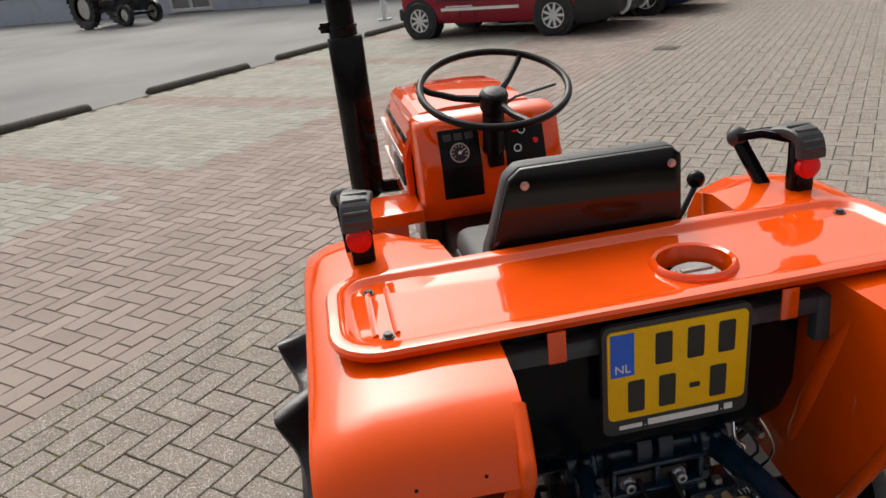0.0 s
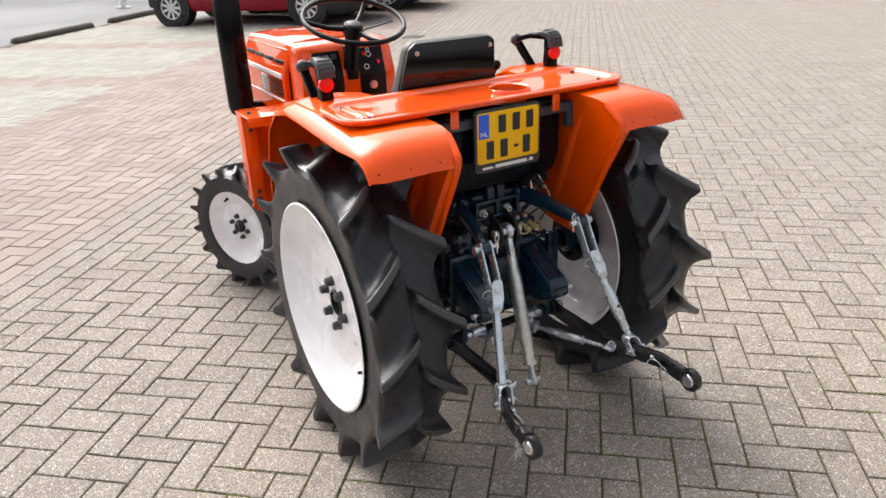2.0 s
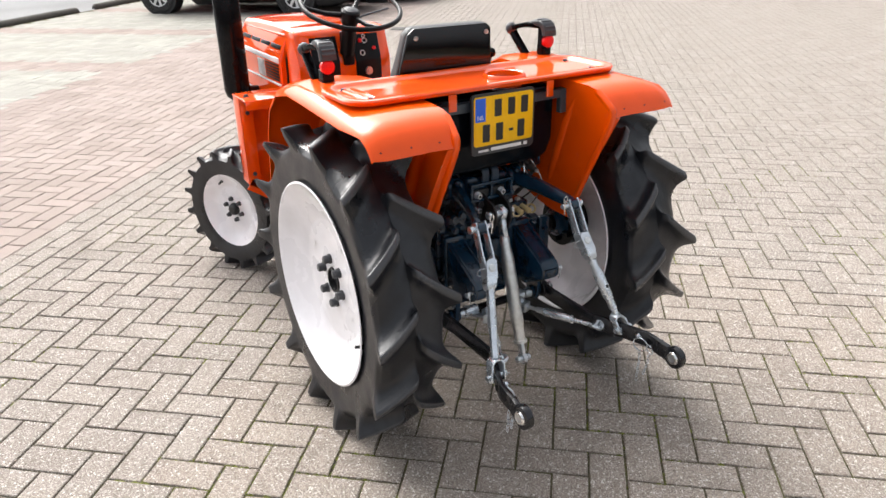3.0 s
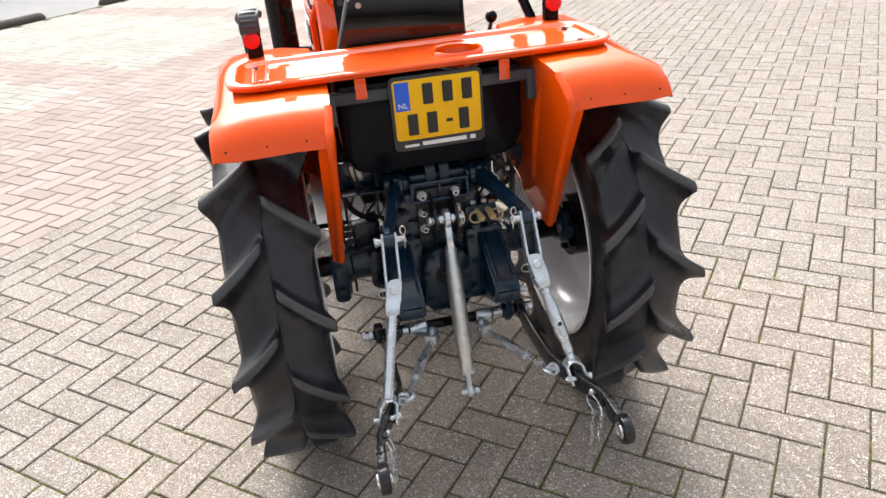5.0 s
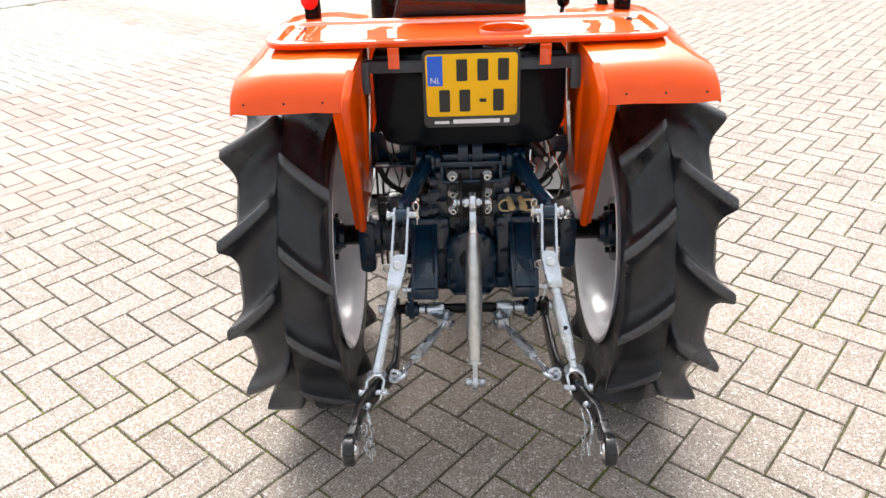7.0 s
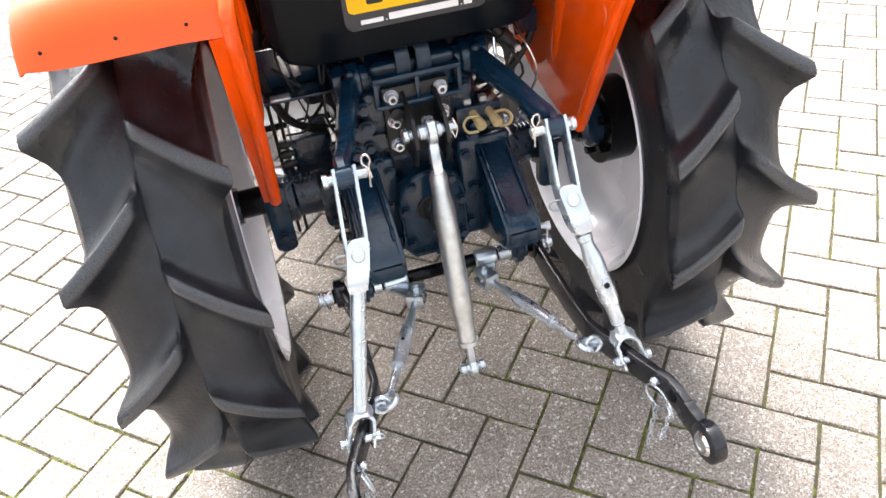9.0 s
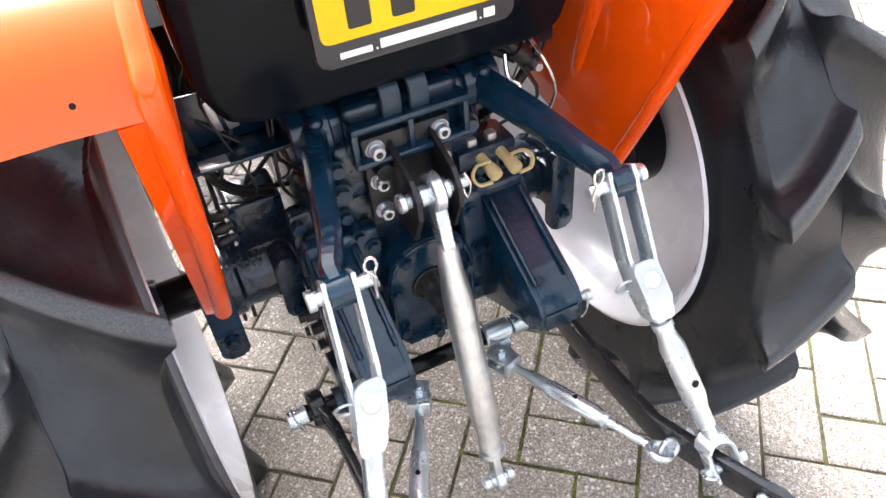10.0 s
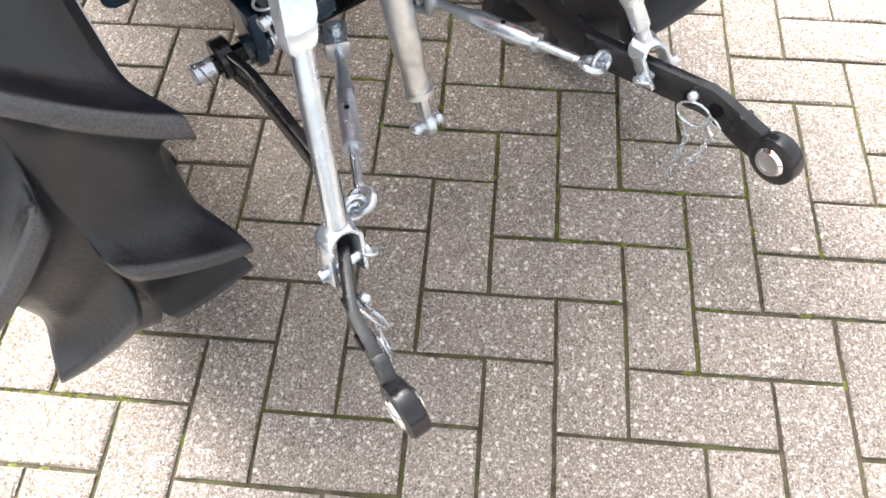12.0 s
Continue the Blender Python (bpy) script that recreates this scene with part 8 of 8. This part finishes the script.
        cyl(bm, (1.75 * k, 0.12 * k, 1.3 * k), (1.75 * k, 0.12 * k, 1.65 * k), 0.06 * k)
        part("exhaust", bm, DARK, t)
    if cab:
        bm = bmesh.new()
        for x in (-0.05, 1.0):
            for y in (-0.55, 0.55):
                bar(bm, [(x * k, y * k, 0.85 * k), (x * k * 0.9 + 0.05, y * k * 0.9, 2.15 * k)], 0.07, 0.07, (1, 0, 0))
        box(bm, -0.12 * k, 1.08 * k, -0.56 * k, 0.56 * k, 2.12 * k, 2.22 * k, 0.03)
        part("cab_frame", bm, cab, t, "cab frame with roof")
    return t


rt = old_tractor("faded red vintage tractor with a tall red safety frame", -4.6, 17.6, 0, OLDRED, OLDRED, OLDWHITE, axle=1.55)
for y in (-0.3, 0.3):
    bm = bmesh.new()
    bar(bm, [(1.2 + y * 0.2, y, 0.8), (1.2 + y * 0.2, y, 2.6)], 0.07, 0.07, (1, 0, 0), 0.006)
    part("safety_post", bm, OLDRED, rt)
bm = bmesh.new()
box(bm, 1.14, 1.26, -0.33, 0.33, 2.55, 2.62, 0.006)
part("safety_rail", bm, OLDRED, rt)
bm = bmesh.new()
cyl(bm, (1.95, -0.27, 0.98), (1.95, -0.21, 0.98), 0.09, seg=20)
part("side_lamp", bm, LAMP, rt, "round pale lamp")
old_tractor("faded blue vintage tractor standing between others", -4.72, 19.3, 0, OLDBLUE, OLDBLUE, OLDWHITE, stack_pipe=False, axle=2.5)
old_tractor("faded green vintage tractor with a dark cab", -4.62, 21.2, 0, OLDGREEN, OLDGREEN, AMBER, cab=DARK, size=1.15)
old_tractor("small faded red tractor beyond the green one", -4.4, 22.95, 0, OLDRED, IMPLRED, OLDWHITE, size=1.05)
ct = old_tractor("compact tractor with a black cab and raised red bonnet", -26.15, 17.75, 0, DARK, DARK, OLDWHITE, cab=DARK, size=1.12, stack_pipe=False)
bm = bmesh.new()
prism(bm, [(1.12, 1.12), (2.1, 1.07), (2.4, 2.58), (1.51, 2.8)], -0.33, 0.33, "y", 0.05)
part("raised_bonnet", bm, CARBRIGHT, ct, "red bonnet tilted up")
wt_ = old_tractor("white tractor with a wide worn bonnet across the lane", 5.3, 22.3, 180, OLDWHITE, DARK, OLDWHITE, size=1.05, stack_pipe=False)
bm = bmesh.new()
box(bm, 1.3, 3.3, -0.48, 0.48, 0.72, 1.34, 0.07, 3)
hb = part("bonnet_casing", bm, OLDWHITE, wt_, "dirty white louvred bonnet casing")
for k in range(3):
    bm = bmesh.new()
    box(bm, 1.6, 2.8, 0.478, 0.49, 1.14 + 0.05 * k, 1.165 + 0.05 * k)
    part("louvre", bm, STEELGREY, hb)
bm = bmesh.new()
cyl(bm, (3.28, 0.3, 0.9), (3.31, 0.3, 0.9), 0.07, seg=20)
part("lamp_hole", bm, PANELBLACK, hb)

# end of the lane
fence = yard_thing("bar_fence", "dark green steel bar fence along the grass", "fence", 0, 32.4)
for k in range(44):
    x = -3.5 + 0.12 * k
    bm = bmesh.new()
    box(bm, x - 0.008, x + 0.008, -0.008, 0.008, 0.0, 1.2, 0.002)
    part("upright", bm, FENCE, fence, smooth=0)
for z in (0.12, 1.12):
    bm = bmesh.new()
    box(bm, -3.6, 1.75, -0.02, 0.02, z, z + 0.04, 0.004)
    part("rail", bm, FENCE, fence, smooth=0)
flat("lawn", [(-5.6, 32.45), (2.0, 32.45), (2.0, 90), (-60, 90), (-60, 36), (-5.6, 36)], 0.0, GRASS, "green lawn behind the fence", category="grass")

frame_y = yard_thing("yellow_pallet_frame", "upright yellow steel implement frame", "implement", 0.42, 31.9)
for x in (-0.24, 0.24):
    bm = bmesh.new()
    bar(bm, [(x * 1.3, 0, 0), (x * 1.3, 0.05, 1.56)], 0.08, 0.06, (0, 1, 0), 0.006)
    part("upright", bm, AMBER, frame_y)
for z in (0.1, 0.6, 1.05, 1.48):
    bm = bmesh.new()
    box(bm, -0.34, 0.34, 0.0, 0.06, z, z + 0.06, 0.006)
    part("cross_piece", bm, AMBER, frame_y)
for x in (-0.2, 0.1):
    bm = bmesh.new()
    box(bm, x, x + 0.1, -0.5, 0.05, 0.0, 0.07, 0.01)
    part("fork", bm, AMBER, frame_y)
impl = yard_thing("orange_implement", "low orange-red field implement on the ground", "implement", -1.83, 31.7)
bm = bmesh.new()
prism(bm, [(-0.3, 0.0), (0.3, 0.0), (0.26, 0.2), (0.0, 0.3), (-0.26, 0.2)], -0.6, 0.6, "x", 0.02)
part("housing", bm, IMPLRED, impl)
bm = bmesh.new()
prism(bm, [(-0.3, 0.25), (0.3, 0.22), (0.12, 0.36), (0.02, 0.52), (-0.1, 0.4)], -0.2, 0.0, "y", 0.01)
part("hitch", bm, DARK, impl)
bike = yard_thing("parked_bicycle", "dark bicycle leaning at the fence", "bicycle", -0.72, 31.6)
for x in (-0.5, 0.5):
    bm = bmesh.new()
    ring(bm, (x * 0.4, x, 0.34), (1, 0.4, 0), 0.33, 0.018, 28, 6)
    part("wheel", bm, RUBBER, bike)
bm = bmesh.new()
for a, b in (((-0.2, -0.5, 0.34), (-0.08, -0.2, 0.85)), ((-0.08, -0.2, 0.85), (0.14, 0.35, 0.8)), ((0.14, 0.35, 0.8), (0.2, 0.5, 0.34)), ((0.0, 0.0, 0.3), (0.14, 0.35, 0.8)), ((0.0, 0.0, 0.3), (-0.08, -0.2, 0.9)), ((0.0, 0.0, 0.3), (-0.2, -0.5, 0.34))):
    cyl(bm, a, b, 0.018, seg=8)
tube(bm, curve([(-0.15, 0.45, 0.98), (0.12, 0.36, 1.02), (0.4, 0.3, 0.98)], 4), 0.014, 8)
cyl(bm, (0.12, 0.36, 0.8), (0.12, 0.36, 1.02), 0.015, seg=8)
part("frame", bm, STEELGREY, bike)
bm = bmesh.new()
ball(bm, (-0.08, -0.22, 0.95), 0.1, 12, 8, (0.7, 1.2, 0.4))
part("saddle", bm, VINYL, bike)

shed = yard_thing("end_shed", "dark blue clad shed with light grey plinth and drainpipe", "building", 0.5, 32.3)
bm = bmesh.new()
box(bm, 1.45, 3.3, -0.04, 0.2, -0.02, 0.8)
part("plinth", bm, PLINTH, shed, "light grey plinth", smooth=0)
bm = bmesh.new()
box(bm, 1.45, 3.3, 0.0, 0.2, 0.8, 5.0)
ribbed(bm, 1.45, 3.3, 0.0, 0.8, 5.0)
part("wall_cladding", bm, CLAD, shed, "dark blue ribbed cladding", smooth=0)
bm = bmesh.new()
box(bm, 1.45, 1.65, 0.2, 14, -0.02, 5.0)
box(bm, 1.65, 18, 13.8, 14, -0.02, 5.0)
box(bm, 17.8, 18, -0.0, 13.8, -0.02, 5.0)
part("side_wall", bm, CLAD, shed, smooth=0)
# dark ribbed sheet stands in for the shaded depth of the open shed
bm = bmesh.new()
box(bm, 3.3, 17.8, 0.3, 0.36, -0.02, 5.0)
shade_sheet = part("shed_shade", bm, BUMPER, shed, "dark sheet standing in for the shaded open shed", smooth=0)
for k in range(29):
    bm = bmesh.new()
    box(bm, 3.32 + 0.5 * k, 3.78 + 0.5 * k, 0.285, 0.3, 0.0, 4.98)
    part("sheet_rib", bm, BUMPER, shade_sheet, smooth=0)
bm = bmesh.new()
box(bm, 1.2, 18.2, -0.3, 14.2, 5.0, 5.25)
part("roof", bm, CLAD, shed, smooth=0)
bm = bmesh.new()
tube(bm, curve([(0.45, -0.12, 0.15), (0.95, -0.12, 0.15), (1.17, -0.12, 0.2), (1.24, -0.12, 0.4), (1.24, -0.12, 1.3), (1.33, -0.12, 1.6), (1.42, -0.12, 1.85), (1.42, -0.12, 4.9)], 5), 0.1, 12)
part("drainpipe", bm, FRAMEWHITE, shed, "white plastic drainpipe")
screen = yard_thing("dark_screen", "dark netting windbreak on the lawn", "screen", 0, 33.4)
bm = bmesh.new()
box(bm, -1.42, 0.92, 0, 0.12, 0.42, 1.62, 0.02)
part("netting", bm, mat("dark_netting", (0.012, 0.012, 0.012), 0.8, vary=0.2), screen, "black netting")
for x in (-1.36, 0.86):
    bm = bmesh.new()
    box(bm, x - 0.03, x + 0.03, 0.02, 0.08, 0.0, 1.66)
    part("stake", bm, BARK, screen)


def tree(u, v, height, spread_r, seed, leaf):
    rnd = random.Random(seed)
    t = yard_thing("tree", "broadleaf tree behind the yard in early autumn colour", "tree", u, v, "trees behind the fence")
    bm = bmesh.new()
    stack(bm, (0, 0, -0.05), (0.1, 0, height * 0.55), [(0, 0.22), (0.1, 0.17), (0.6, 0.13), (1, 0.07)], 12)
    tips = []
    for k in range(9):
        a, h = rnd.uniform(0, 6.28), height * rnd.uniform(0.22, 0.5)
        r = spread_r * rnd.uniform(0.5, 0.9)
        p1 = Vector((math.cos(a) * r * 0.5, math.sin(a) * r * 0.5, h + height * 0.12))
        p2 = Vector((math.cos(a) * r, math.sin(a) * r, h + height * rnd.uniform(0.15, 0.4)))
        tube(bm, [(0.05, 0, h), p1, p2], [0.07, 0.05, 0.02], 7)
        tips += [p1, p2]
    part("trunk", bm, BARK, t, "rough brown trunk and limbs")
    tips += [Vector((0, 0, height * q)) for q in (0.5, 0.6, 0.7, 0.8)]
    n = 2600
    gen = np.random.default_rng(seed)
    centres = np.array([tuple(p) for p in tips])
    pick = centres[gen.integers(0, len(centres), n)]
    pos = pick + gen.normal(0, 1, (n, 3)) * np.array([spread_r * 0.24, spread_r * 0.24, height * 0.085])
    pos[:, 2] = np.maximum(pos[:, 2], height * 0.12)
    d1 = gen.normal(0, 1, (n, 3))
    d1 /= np.linalg.norm(d1, axis=1)[:, None]
    d2 = np.cross(d1, gen.normal(0, 1, (n, 3)))
    d2 /= np.linalg.norm(d2, axis=1)[:, None]
    s = gen.uniform(0.07, 0.15, n)[:, None]
    verts = np.stack([pos - d1 * s, pos + d2 * s * 0.6, pos + d1 * s, pos - d2 * s * 0.6], 1).reshape(-1, 3)
    me = bpy.data.meshes.new("crown")
    me.from_pydata(verts.tolist(), [], np.arange(n * 4).reshape(-1, 4).tolist())
    me.materials.append(leaf)
    c = new("crown", me)
    c.parent = t
    tagged(c, "loose crown of small leaves")


for k, (u, v, h, r) in enumerate(((-7.4, 40, 6.5, 2.6), (-4.0, 43.5, 7.5, 2.8), (-0.7, 49, 8.5, 3.2), (1.6, 53, 9.5, 3.4), (-11.5, 44, 8.5, 3.2), (-3.2, 49, 10, 3.5), (-7.2, 51, 11, 3.7), (-15.5, 54, 11, 3.8), (5, 60, 11, 3.8))):
    tree(u, v, h, r, 20 + k, LEAFGOLD if k in (1, 4) else LEAF)
# dense hedge closing the lawn
gen = np.random.default_rng(9)
n = 9000
pos = np.stack([gen.uniform(-34, 9, n), gen.normal(57, 0.8, n), np.abs(gen.normal(0, 2.2, n)) * gen.uniform(0.5, 1.3, n)], 1)
d1 = gen.normal(0, 1, (n, 3))
d1 /= np.linalg.norm(d1, axis=1)[:, None]
d2 = np.cross(d1, gen.normal(0, 1, (n, 3)))
d2 /= np.linalg.norm(d2, axis=1)[:, None]
s = gen.uniform(0.15, 0.4, n)[:, None]
verts = np.stack([pos - d1 * s, pos + d2 * s * 0.6, pos + d1 * s, pos - d2 * s * 0.6], 1).reshape(-1, 3)
me = bpy.data.meshes.new("far_hedge")
me.from_pydata(verts.tolist(), [], np.arange(n * 4).reshape(-1, 4).tolist())
me.materials.append(LEAF)
hedge = new("far_hedge", me)
hedge.rotation_euler = (0, 0, YARD)
tagged(hedge, "tall dark green hedge closing off the lawn", "hedge", kind="stuff")
